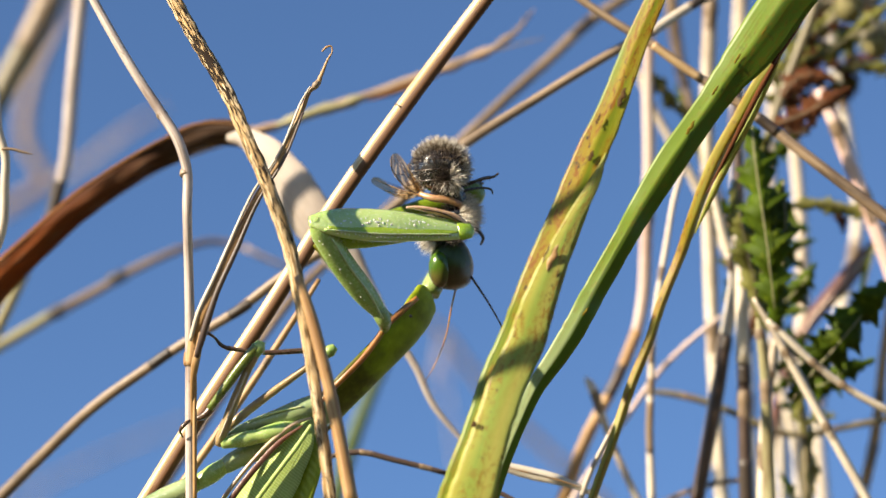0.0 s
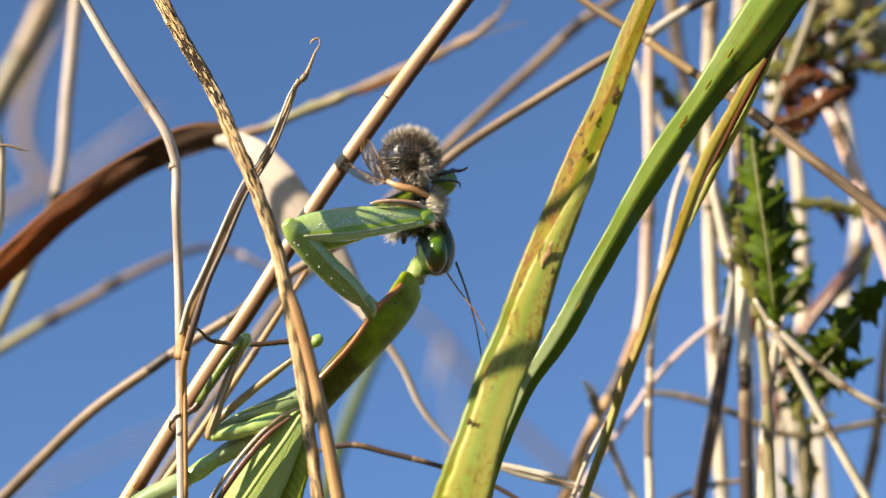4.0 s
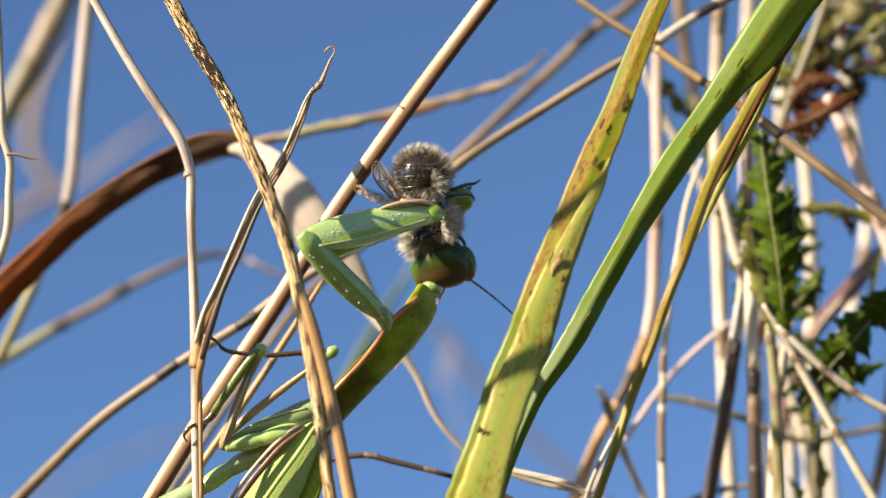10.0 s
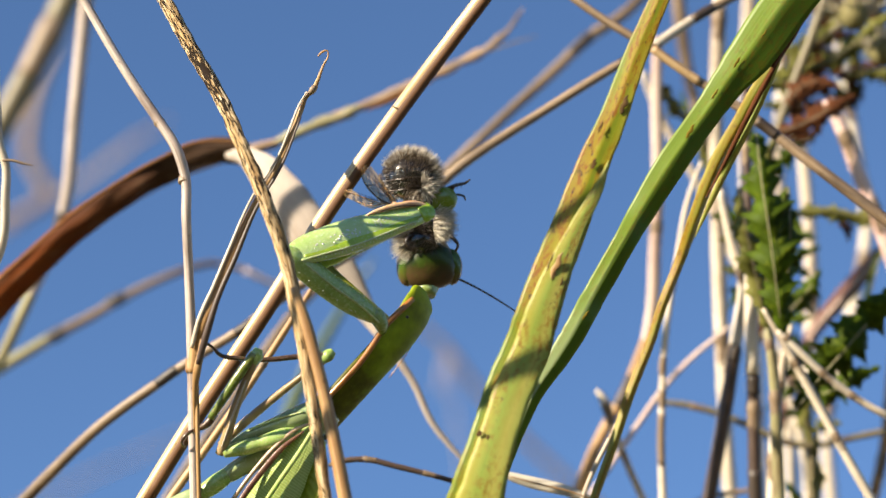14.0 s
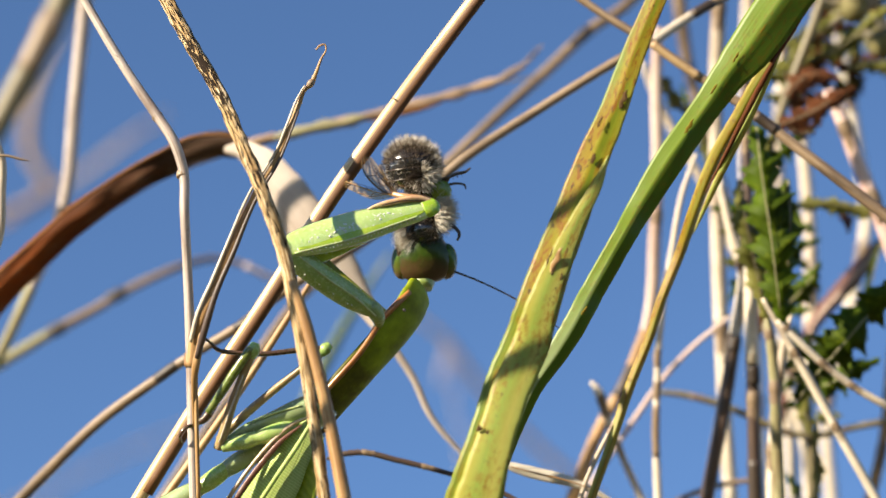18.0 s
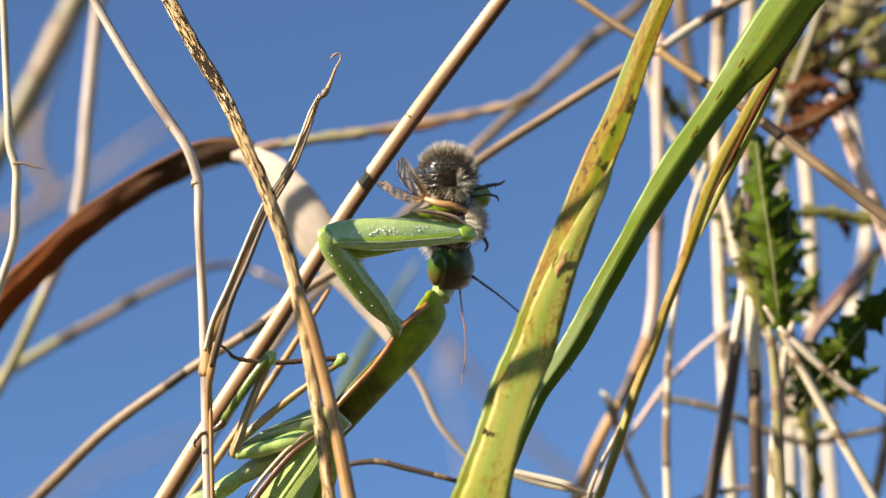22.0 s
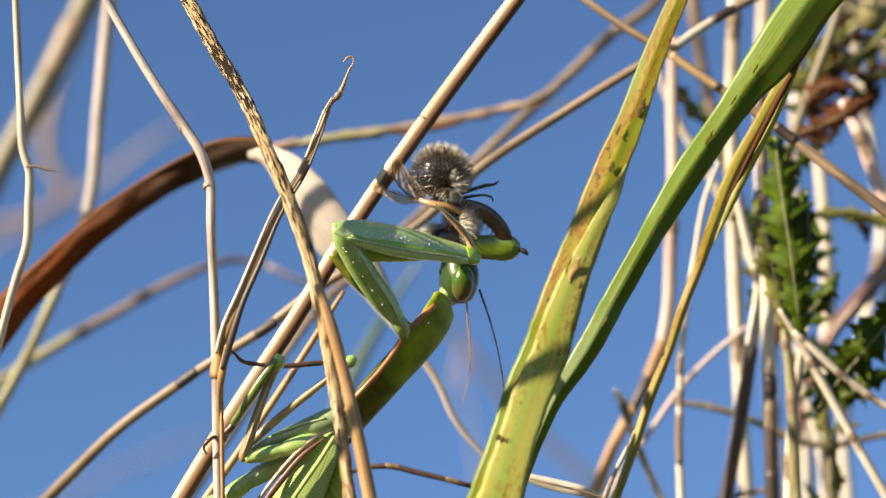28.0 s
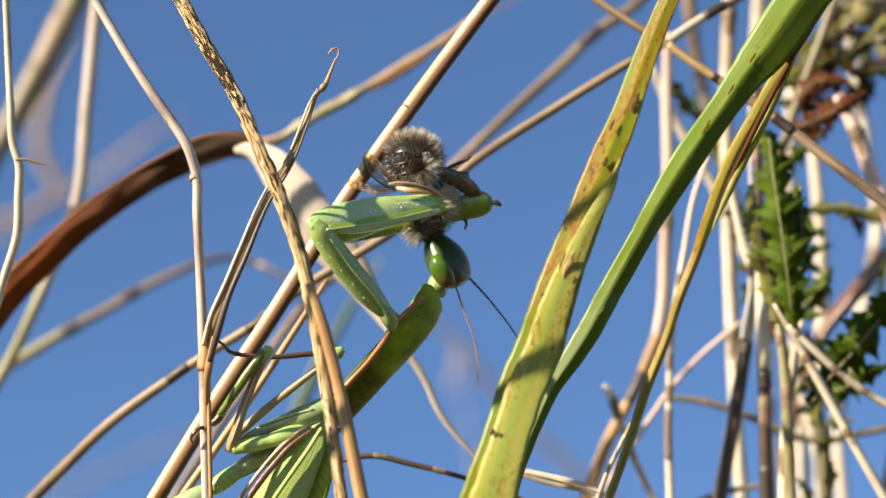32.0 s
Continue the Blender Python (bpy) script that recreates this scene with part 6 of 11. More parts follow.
def bead_row(name, pts, r, mat, parent):
    """A row of small round tubercles, one mesh."""
    allv, allf = [], []
    for p in pts:
        n = len(allv)
        R = ellipsoid_rings(p, r, r, r, 4, 6)
        k = R.shape[1]
        allv += R.reshape(-1, 3).tolist()
        for i in range(3):
            for j in range(k):
                allf.append((n + i * k + j, n + i * k + (j + 1) % k, n + (i + 1) * k + (j + 1) % k, n + (i + 1) * k + j))
        allf += [tuple(n + q for q in reversed(range(k))), tuple(n + 3 * k + q for q in range(k))]
    me = bpy.data.meshes.new(name)
    me.from_pydata(allv, [], allf)
    me.polygons.foreach_set("use_smooth", [True] * len(allf))
    return part(name, me, mat, parent)


# thorax: long shield, keeled, with a toothed brown margin
thorax = tube("thorax", [(0.02245, 0.0056, 0.01640, 0.00120), (0.02230, 0.0054, 0.01615, 0.00195), (0.02180, 0.0048, 0.01530, 0.00232), (0.02050, 0.0038, 0.01327, 0.00240), (0.01848, 0.0026, 0.01101, 0.00240), (0.01634, 0.0016, 0.00887, 0.00236), (0.01420, 0.0010, 0.00666, 0.00233), (0.01200, 0.0012, 0.00440, 0.00233), (0.00979, 0.0015, 0.00226, 0.00245)], SKIN_THORAX, mantis, sides=28, flat=0.34, step=8, view=Vector((-0.55, 0.74, 0.40)))
mrows = [(0.02111, 0.0032, 0.01603, 0.00035), (0.01958, 0.002, 0.01468, 0.00035), (0.01792, 0.0012, 0.01309, 0.00035), (0.0167, 0.0005, 0.01132, 0.00035), (0.01529, -0.0001, 0.00948, 0.00035), (0.01352, -0.0005, 0.00765, 0.00035), (0.01193, -0.0006, 0.00606, 0.00030), (0.01028, -0.0006, 0.0041, 0.00023)]
margin = tube("margin", mrows, SKIN_BROWN, thorax, "toothed brown margin of the thorax", sides=8, step=6)
bead_row("teeth", spline(mrows, 5)[::1, :3] + np.array([-0.00012, -0.00015, 0.00012]), 0.00008, SKIN_RIDGE, thorax)
neck = tube("neck", [(0.02251, 0.0082, 0.01652, 0.00116), (0.02294, 0.0088, 0.01743, 0.00122), (0.02331, 0.0094, 0.01805, 0.00125), (0.02355, 0.0098, 0.01854, 0.00116), (0.02374, 0.01, 0.01933, 0.0008)], SKIN_NECK, mantis, "pale green neck", sides=16)
bead_row("dark_spot", [(0.0205, 0.0014, 0.0141)], 0.0002, DARK_SKIN, mantis)
bead_row("collar_bumps", [(0.0219, 0.0048, 0.01719), (0.02221, 0.0046, 0.01664), (0.02172, 0.005, 0.01682)], 0.00024, SKIN_NECK, mantis)

# abdomen, middle thorax and wing cases
tube("mid_thorax", [(0.01162, 0.0006, 0.00459, 0.00184), (0.00979, 0.0008, 0.00318, 0.00196), (0.00734, 0.001, 0.00153, 0.00184), (0.00489, 0.0015, -0.00061, 0.00177)], SKIN_DULL, mantis, sides=18, flat=0.8)
tube("abdomen", [(0.00979, 0.0015, 0.00184, 0.00184), (0.00734, 0.002, -0.00184, 0.00245), (0.00489, 0.0025, -0.00612, 0.00281), (0.00122, 0.003, -0.01223, 0.00294), (-0.00367, 0.0035, -0.02019, 0.00245), (-0.00734, 0.004, -0.02631, 0.00092)], SKIN_DULL, mantis, "green abdomen under the wings", sides=18)
for nm, rows, mat, tws in (("wing_case", [(0.00997, -0.0014, 0.00294, 0.00024), (0.00905, -0.0019, 0.00153, 0.00135), (0.0071, -0.0022, -0.00184, 0.00232), (0.00477, -0.0024, -0.00551, 0.00281), (0.00122, -0.0024, -0.01132, 0.003), (-0.00367, -0.002, -0.01958, 0.00239), (-0.00673, -0.0016, -0.02447, 0.00049)], WING_CASE, (-16, -14)),
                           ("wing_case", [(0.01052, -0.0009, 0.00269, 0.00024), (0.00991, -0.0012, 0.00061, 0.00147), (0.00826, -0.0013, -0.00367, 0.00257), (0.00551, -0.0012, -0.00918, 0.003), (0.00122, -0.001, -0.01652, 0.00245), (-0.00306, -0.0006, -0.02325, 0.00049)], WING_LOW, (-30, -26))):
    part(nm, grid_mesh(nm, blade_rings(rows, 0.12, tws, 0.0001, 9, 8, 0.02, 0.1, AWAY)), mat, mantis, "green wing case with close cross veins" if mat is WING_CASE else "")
tube("wing_rib", [(0.00997, -0.0026, 0.00245, 0.00021), (0.00856, -0.003, 0.00031, 0.00026), (0.00642, -0.0032, -0.00257, 0.00026), (0.00428, -0.0034, -0.00551, 0.00026), (0, -0.0034, -0.01132, 0.00023), (-0.00489, -0.003, -0.01896, 0.00014)], SKIN_RIB, mantis, "pale rib of the wing case", sides=8)
tube("wing_edge", [(0.00991, -0.0019, 0.00318, 0.00013), (0.00826, -0.0023, 0.00263, 0.00022), (0.00612, -0.0026, 0.00104, 0.00024), (0.00379, -0.0028, -0.00135, 0.00024), (0.00153, -0.003, -0.00416, 0.00024), (-0.00092, -0.003, -0.00795, 0.00022), (-0.00489, -0.0026, -0.01468, 0.00013)], SKIN_EDGE, mantis, "cream-brown edge of the wing case", sides=8)
tube("wing_band", [(0.00905, -0.0023, 0.00239, 0.00011), (0.00673, -0.0027, 0.00073, 0.00029), (0.00447, -0.0029, -0.00165, 0.00034), (0.0022, -0.0031, -0.00447, 0.00034), (-0.00024, -0.0031, -0.00826, 0.00029), (-0.00428, -0.0028, -0.0148, 0.00014)], SKIN_PLUM, mantis, "purple-brown band", sides=8, flat=0.5)

# walking legs
tube("leg_coxa", [(0.01071, -0.0003, 0.0046, 0.00122), (0.00856, -0.0004, 0.0038, 0.00125), (0.00612, -0.0005, 0.0030, 0.00098), (0.00380, -0.0006, 0.0023, 0.00072), (0.00210, -0.0007, 0.0017, 0.0005), (0.0007, -0.001, 0.0010, 0.0002)], SKIN_DULL, mantis, sides=14, step=6)
tube("leg_trochanter", [(0.00860, -0.0012, 0.0021, 0.0006), (0.00700, -0.0017, 0.00185, 0.00098), (0.00520, -0.0019, 0.0014, 0.00092), (0.00400, -0.0019, 0.0011, 0.00078), (0.00330, -0.0019, 0.00095, 0.00086), (0.00150, -0.0019, 0.0006, 0.00074), (0.00031, -0.0018, 0.00031, 0.00055)], SKIN_COXA, mantis, "glossy pale green joint of the leg", sides=14, step=5)
tube("leg_coxa_ridge", [(0.00905, -0.0016, 0.0044, 0.00010), (0.00612, -0.0015, 0.00375, 0.00012), (0.00306, -0.0013, 0.0027, 0.00010)], SKIN_RIDGE, mantis, sides=6)
tube("leg_femur", [(-0.00018, -0.0018, 0.00018, 0.00049), (0.00031, -0.002, 0.00122, 0.00055), (0.00153, -0.0024, 0.00459, 0.00052), (0.00294, -0.0026, 0.00795, 0.00046), (0.00416, -0.0026, 0.01052, 0.00055)], SKIN_TAN, mantis, sides=10)
tube("leg_femur_stripe", [(0.00012, -0.0026, 0.00092, 0.00009), (0.00153, -0.003, 0.0044, 0.00012), (0.00306, -0.0032, 0.00808, 0.00009)], STRAW_PALE, mantis, sides=6)
tube("leg_knee", [(0.00379, -0.0026, 0.00979, 0.00049), (0.00428, -0.0027, 0.01077, 0.00073), (0.00453, -0.0026, 0.01138, 0.00043)], SKIN_COXA, mantis, sides=12)
tube("leg_tibia", [(0.00404, -0.0030, 0.01089, 0.0005), (0.00235, -0.0032, 0.00869, 0.00052), (0.00070, -0.0032, 0.00636, 0.00048), (-0.00091, -0.0028, 0.00416, 0.0004)], SKIN_OLIVE, mantis, sides=12)
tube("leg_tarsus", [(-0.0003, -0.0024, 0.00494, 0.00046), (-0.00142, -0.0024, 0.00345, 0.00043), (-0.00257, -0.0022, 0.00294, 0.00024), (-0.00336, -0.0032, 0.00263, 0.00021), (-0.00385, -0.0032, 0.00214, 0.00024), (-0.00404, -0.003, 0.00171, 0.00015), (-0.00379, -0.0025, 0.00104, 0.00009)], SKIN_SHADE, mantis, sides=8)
tube("leg_femur", [(-0.00031, 0.0012, 0.00092, 0.00043), (0.00184, 0.0008, 0.00281, 0.00049), (0.00428, 0.0008, 0.00477, 0.00046), (0.00734, 0.0008, 0.00704, 0.0004), (0.00979, 0.0006, 0.00881, 0.00037), (0.01187, 0.0004, 0.01015, 0.00046)], SKIN_TAN, mantis, sides=10)
tube("leg_knee", [(0.01101, 0.0004, 0.00967, 0.00043), (0.01193, 0.0004, 0.0104, 0.00067), (0.01236, 0.0004, 0.01077, 0.00037)], SKIN_COXA, mantis, sides=12)
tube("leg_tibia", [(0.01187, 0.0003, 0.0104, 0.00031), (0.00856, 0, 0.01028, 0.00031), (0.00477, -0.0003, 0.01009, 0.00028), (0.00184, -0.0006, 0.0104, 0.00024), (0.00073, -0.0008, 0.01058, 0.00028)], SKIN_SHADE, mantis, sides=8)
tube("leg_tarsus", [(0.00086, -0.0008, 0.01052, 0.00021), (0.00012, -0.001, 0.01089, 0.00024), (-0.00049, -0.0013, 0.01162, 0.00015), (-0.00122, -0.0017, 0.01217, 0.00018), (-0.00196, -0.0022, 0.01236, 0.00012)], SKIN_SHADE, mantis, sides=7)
tube("hind_coxa", [(0.00612, 0.0005, 0.00031, 0.0008), (0.00400, 0.0002, -0.0005, 0.00112), (0.00200, 0, -0.0014, 0.00106), (0.00060, 0, -0.0022, 0.00092), (-0.0001, 0, -0.0026, 0.0007)], SKIN_DULL, mantis, "pale green base of the hind leg", sides=14, step=5)
tube("hind_trochanter", [(0.00060, -0.0001, -0.0021, 0.0008), (-0.0004, -0.0002, -0.0028, 0.00098), (-0.0016, -0.0002, -0.0036, 0.00096), (-0.0026, -0.0001, -0.0042, 0.0008)], SKIN_COXA, mantis, sides=14, step=5)
tube("hind_femur", [(-0.0022, 0, -0.0039, 0.0008), (-0.0032, 0, -0.0045, 0.00108), (-0.00612, 0, -0.00581, 0.00110), (-0.0104, 0, -0.00795, 0.0008)], SKIN_DULL, mantis, sides=14, step=5)
tube("dark_seam", [(-0.00235, -0.0010, -0.0034, 0.00012), (-0.00265, -0.0011, -0.0041, 0.00014), (-0.0030, -0.0009, -0.0048, 0.00012)], DARK_SKIN, mantis, "dark seam of the joint", sides=6)

def px(*v):
    return tuple(q * PX for q in v)


# raptorial forelegs
SCATTER = np.random.default_rng(5)
BEADS = [(float(x), float(z)) for x, z in zip(SCATTER.uniform(60, 250, 26), SCATTER.uniform(2, 14, 26))]
coxa = tube("fore_coxa", [(0.00037, 0, 0, 0.00042), (-0.00086, 0, 0, 0.00079), (-0.00367, 0, -0.00012, 0.00131), (-0.00734, 0, -0.00018, 0.00142), (-0.01101, 0, 0, 0.00137), (-0.01297, 0, 0.00018, 0.00119), (-0.01407, 0, 0.00024, 0.00062)], SKIN_COXA, mantis, sides=20, flat=0.75, step=6)
tube("ridge", [(-0.00061, -0.0008, -0.00049, 0.00012), (-0.00367, -0.00104, -0.00018, 0.00015), (-0.00734, -0.0011, -0.00018, 0.00015), (-0.01162, -0.00092, 0.00012, 0.00012)], SKIN_RIDGE, coxa, sides=6)
bead_row("tubercles", [(-x * 0.00006, -0.00043 - 0.0003 * (i % 3), -0.00006 * (15 + 4 * ((i * 7) % 3) - 3)) for i, x in enumerate(range(50, 210, 11))], 0.00009, DOT_AND_GLINT, coxa)
bead_row("tubercles", [(-x * 0.00006, -0.00049, 0.00006 * (17 + (i * 5) % 3)) for i, x in enumerate(range(30, 220, 14))], 0.00007, DOT_AND_GLINT, coxa)
tube("coxa_joint", [(0.01655, -0.0004, 0.01515, 0.0005), (0.0172, -0.0004, 0.01445, 0.00086), (0.01755, -0.0002, 0.01375, 0.00086), (0.0177, 0.0004, 0.0131, 0.00067), (0.0176, 0.0012, 0.0125, 0.0004)], SKIN_NECK, mantis, "pale wrinkled joint of the foreleg", sides=14)
FACE = Vector((0, 0.82, -0.57))   # the foreleg's flat side is turned up


def on_face(x, z, out=0.4):
    """A point on the foreleg's flat side, in its own units."""
    r = 34 * (1 - 0.44 * abs(x - 115) / 165)
    return px(x, 0.69 * z - 0.5 * r * math.sqrt(max(0.05, 1 - (z / (0.86 * r)) ** 2)) - out, z)


femur = tube("fore_femur", [(-0.00049, 0, 0.00012, 0.0006), (0.00061, 0, 0.00006, 0.00122), (0.0025, 0, 0.00006, 0.00174), (0.0055, 0, 0, 0.00205), (0.0090, 0, 0, 0.00202), (0.0128, 0, -0.00006, 0.00165), (0.01682, 0, -0.00012, 0.00116), (0.01774, 0, -0.00012, 0.00092), (0.01817, 0, -0.00012, 0.00045)], SKIN_ARM, mantis, sides=22, flat=0.42, step=6, view=FACE)
tube("ridge", [(*on_face(x, -16 + 5 * abs(x - 120) / 140), PX * 2.2) for x in range(15, 285, 30)], SKIN_RIDGE, femur, "pale ridge", sides=6)
tube("green_band", [(*on_face(x, -9 + 3 * abs(x - 120) / 140, -0.6), PX * w) for x, w in ((22, 2), (60, 7), (120, 9), (190, 8), (245, 6), (272, 2))], SKIN_KNEE, femur, "brighter green lower band", sides=10, flat=0.14, view=FACE)
bead_row("tubercles", [on_face(x, 19 - 6 * abs(x - 120) / 140 + (i * 5) % 4) for i, x in enumerate(range(40, 250, 11))], PX * 1.7, DOT_AND_GLINT, femur)
tube("underside", [px(10, 10, -12, 5), px(40, 16, -28, 14), px(90, 16, -29, 14), px(150, 14, -24, 10), px(205, 10, -17, 6), px(250, 6, -11, 3)], SKIN_KNEE, femur, "yellow-green lower face of the foreleg", sides=14, flat=0.8)
tube("knee", [(0.01637, -0.00006, -0.00012, 0.00112), (0.01686, -0.00006, -0.00012, 0.00122), (0.0175, -0.00006, -0.00012, 0.00112), (0.01805, -0.00006, -0.00012, 0.00086), (0.01835, -0.00006, -0.00012, 0.00043)], SKIN_KNEE, femur, "bright green knee", sides=16, flat=0.52, step=4, view=FACE)
bead_row("tubercles", [on_face(x + (x * 13) % 5, -23 + 8 * abs(x - 120) / 140 + (x * 7) % 3) for x in range(36, 268, 8)], 0.00008, DOT_AND_GLINT, femur)
bead_row("tubercles", [on_face(x, z) for x, z in BEADS], 0.00009, DOT_AND_GLINT, femur)
for size in (0.8, 1.3, 2.0, 2.8):   # pale flecks, waxy spots and painted glints, in a loose band along the upper half
    bead_row("wax_flecks", [on_face(float(SCATTER.uniform(45, 215)), float(SCATTER.normal(11 - 1.5 * size, 5.0)), 0.2) for i in range(int(80 / size))], PX * size, DOT_AND_GLINT, femur)
KNEE = Vector((0.0175, 0.00024, 0.00037))
near_shin = tube("fore_tibia", [(0, 0, 0, 0.00045), (-0.00111, 0, 0.00068, 0.0004), (-0.00312, 0, 0.00105, 0.00036), (-0.00500, 0.00005, 0.0012, 0.0003), (-0.0062, 0.0001, 0.0012, 0.0002), (-0.0070, 0.0002, 0.0011, 0.0001)], SKIN_SHIN, femur, "pale amber folded shin that grips the bee", sides=12)
near_shin.location = KNEE
tube("groove", [(-0.0006, -0.0004, 0.0003, 0.00007), (-0.0031, -0.00036, 0.0010, 0.00007), (-0.0054, -0.0002, 0.0011, 0.00005)], SKIN_SHADE, near_shin, "dark groove of the shin", sides=6)
far = tube("fore_femur", [(-0.00049, 0, 0, 0.00049), (0.00122, 0, 0, 0.00088), (0.00489, 0, 0, 0.00108), (0.00918, 0, 0, 0.00113), (0.01285, 0, 0, 0.00122), (0.0156, 0, 0, 0.00147), (0.01682, 0, 0, 0.00147), (0.01786, 0, 0, 0.00104), (0.0183, 0, 0, 0.0005)], SKIN_FAR_SHADED, mantis, "far foreleg, its shade put into a darker green", sides=18, flat=0.7)
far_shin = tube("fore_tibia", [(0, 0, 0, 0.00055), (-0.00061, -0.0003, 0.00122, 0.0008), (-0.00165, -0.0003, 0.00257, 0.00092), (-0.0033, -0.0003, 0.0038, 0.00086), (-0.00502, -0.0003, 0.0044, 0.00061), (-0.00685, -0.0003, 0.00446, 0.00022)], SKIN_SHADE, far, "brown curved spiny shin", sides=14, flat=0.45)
tube("fore_tarsus", [(0, 0, 0, 0.00024), (0.00098, 0, -0.00037, 0.00021), (0.00171, 0, -0.00061, 0.00031), (0.00208, 0, -0.00098, 0.00015)], DARK_SKIN, far_shin, sides=7)
for x, z in ((-16, 24), (-22, 34), (-29, 44), (-37, 54), (-46, 62), (-56, 69), (-67, 74), (-79, 77)):
    tube("spine", [px(x, -4, 0.82 * z - 4, 2), px(x - 4, -4, 0.82 * z - 12, 1.3), px(x - 7, -4, 0.82 * z - 18, 0.4)], SKIN_SHADE, far_shin, sides=5, step=2)
# far coxa also takes a darker skin in place of shade
tube("fore_coxa", [(0.01835, 0.005, 0.01358, 0.00049), (0.01499, 0.006, 0.01652, 0.00061), (0.01175, 0.007, 0.0197, 0.00061), (0.00991, 0.007, 0.02202, 0.00055)], SKIN, mantis, "far foreleg, its shade put into a darker green", sides=14)

# head: mouth up, eyes out at both sides
hs = 24
ha = np.linspace(0, 2 * math.pi, hs, endpoint=False)
head_rows = [(-0.00281, 0.00037, 0.00024, 0), (-0.00263, 0.00147, 0.00086, 0), (-0.0022, 0.00226, 0.00141, 0), (-0.00141, 0.00275, 0.00171, 0.00006), (-0.00049, 0.00281, 0.0019, 0.00006), (0.00037, 0.00257, 0.0019, 0.00012), (0.0011, 0.00214, 0.00177, 0.00018), (0.00184, 0.00171, 0.00147, 0.00024), (0.00251, 0.00128, 0.0011, 0.00024), (0.00306, 0.00092, 0.0008, 0.00024), (0.00343, 0.00055, 0.00049, 0.00024), (0.00361, 0.00012, 0.00012, 0.00024)]
head_rings = np.array([np.stack([a * np.cos(ha), 1.02 * b * np.sin(ha) + o - 0.0001, np.full(hs, z)], 1) for z, a, b, o in head_rows])
head = skin("head", head_rings, HEAD_SKIN, mantis, "dark green wedge-shaped head")
for s in (-1, 1):
    part("eye", grid_mesh("eye", ellipsoid_rings((s * 0.00222, 0.00010, -0.00066), 0.00106, 0.00112, 0.00180, 16, 24)), EYE_SKIN, head, "glossy green and brown compound eye")
    tube("eye_rim", [(s * 0.00212, 0.00010 + 0.00113 * math.cos(q), -0.00066 + 0.00181 * math.sin(q), 0.00006) for q in np.linspace(0.55 * math.pi, 1.45 * math.pi, 11)], HEAD_GREEN, head, "dark rim of the eye", sides=6, step=2)
    tube("palp", [(s * 0.00055, 0.00061, 0.00257, 0.00018), (s * 0.00092, 0.0011, 0.0033, 0.00018), (s * 0.00073, 0.00147, 0.00392, 0.00012), (s * 0.00037, 0.00159, 0.00416, 0.00006)], DARK_SKIN, head, sides=6, step=3)
bead_row("nape_bumps", [(0.0004 * math.sin(3 * q), 0.0018 - 0.0004 * abs(q), 0.0009 * q + 0.0002) for q in (-2, -1, 0, 1, 2, 2.8)], 0.0003, HEAD_SKIN, head)
part("mandibles", grid_mesh("mandibles", ellipsoid_rings((0, 0.00037, 0.00257), 0.00067, 0.00073, 0.00067, 8, 12)), HEAD_GREEN, head)
for ob in (head, *head.children):
    ob.data.transform(Matrix.Scale(1.13, 4))
ant_a = tube("antenna", [(0, 0, 0, 0.00015), (0.00367, 0.00024, 0.00006, 0.00011), (0.00795, 0.00012, -0.00024, 0.00009), (0.01162, 0, -0.00086, 0.00007), (0.01529, -0.00012, -0.00184, 0.00005)], DARK_SKIN, mantis, "long thread-like dark antenna", sides=6)
ant_b = tube("antenna", [(0, 0, 0, 0.00013), (0.00306, -0.00012, 0.00012, 0.0001), (0.00612, -0.00024, 0.00037, 0.00008), (0.00918, -0.00037, 0.00012, 0.00006), (0.01223, -0.00037, -0.00061, 0.00004)], SKIN_BROWN, mantis, "long thread-like brown antenna", sides=6)

# ---- the bee ----
bee = new("bee")
tagged(bee, "furry grey bee held and half eaten by the mantis", "bee")


def fur(name, centre, a, b, c, count, length, mat, parent, seed, comb=(0, 0, 0), keep=None, width=0.000016, tilt=0.35):
    """Hairs on an ellipsoid: slim three-sided spikes."""
    loc = np.random.default_rng(seed)
    verts, faces = [], []
    for i in range(count):
        d = loc.normal(size=3)
        d /= np.linalg.norm(d)
        if keep is not None and not keep(d):
            continue
        p = np.array(centre) + d * np.array((a, b, c)) * 0.97
        n = d / np.array((a, b, c))
        n /= np.linalg.norm(n)
        g = n + loc.normal(size=3) * tilt + np.array(comb)
        g /= np.linalg.norm(g)
        h = length * loc.uniform(0.55, 1.15)
        s = np.cross(g, loc.normal(size=3))
        s /= np.linalg.norm(s)
        u = np.cross(g, s)
        k = len(verts)
        mid = p + g * h * 0.6 + n * h * 0.05
        tip = p + g * h + np.array(comb) * h * 0.3
        for q, w in ((p, width), (mid, width * 0.75)):
            verts += [q + s * w, q - s * w * 0.5 + u * w * 0.87, q - s * w * 0.5 - u * w * 0.87]
        verts.append(tip)
        for j in range(3):
            j2 = (j + 1) % 3
            faces += [(k + j, k + j2, k + 3 + j2, k + 3 + j), (k + 3 + j, k + 3 + j2, k + 6)]
    me = bpy.data.meshes.new(name)
    me.from_pydata([tuple(v) for v in verts], [], faces)
    return part(name, me, mat, parent, "", "stuff")


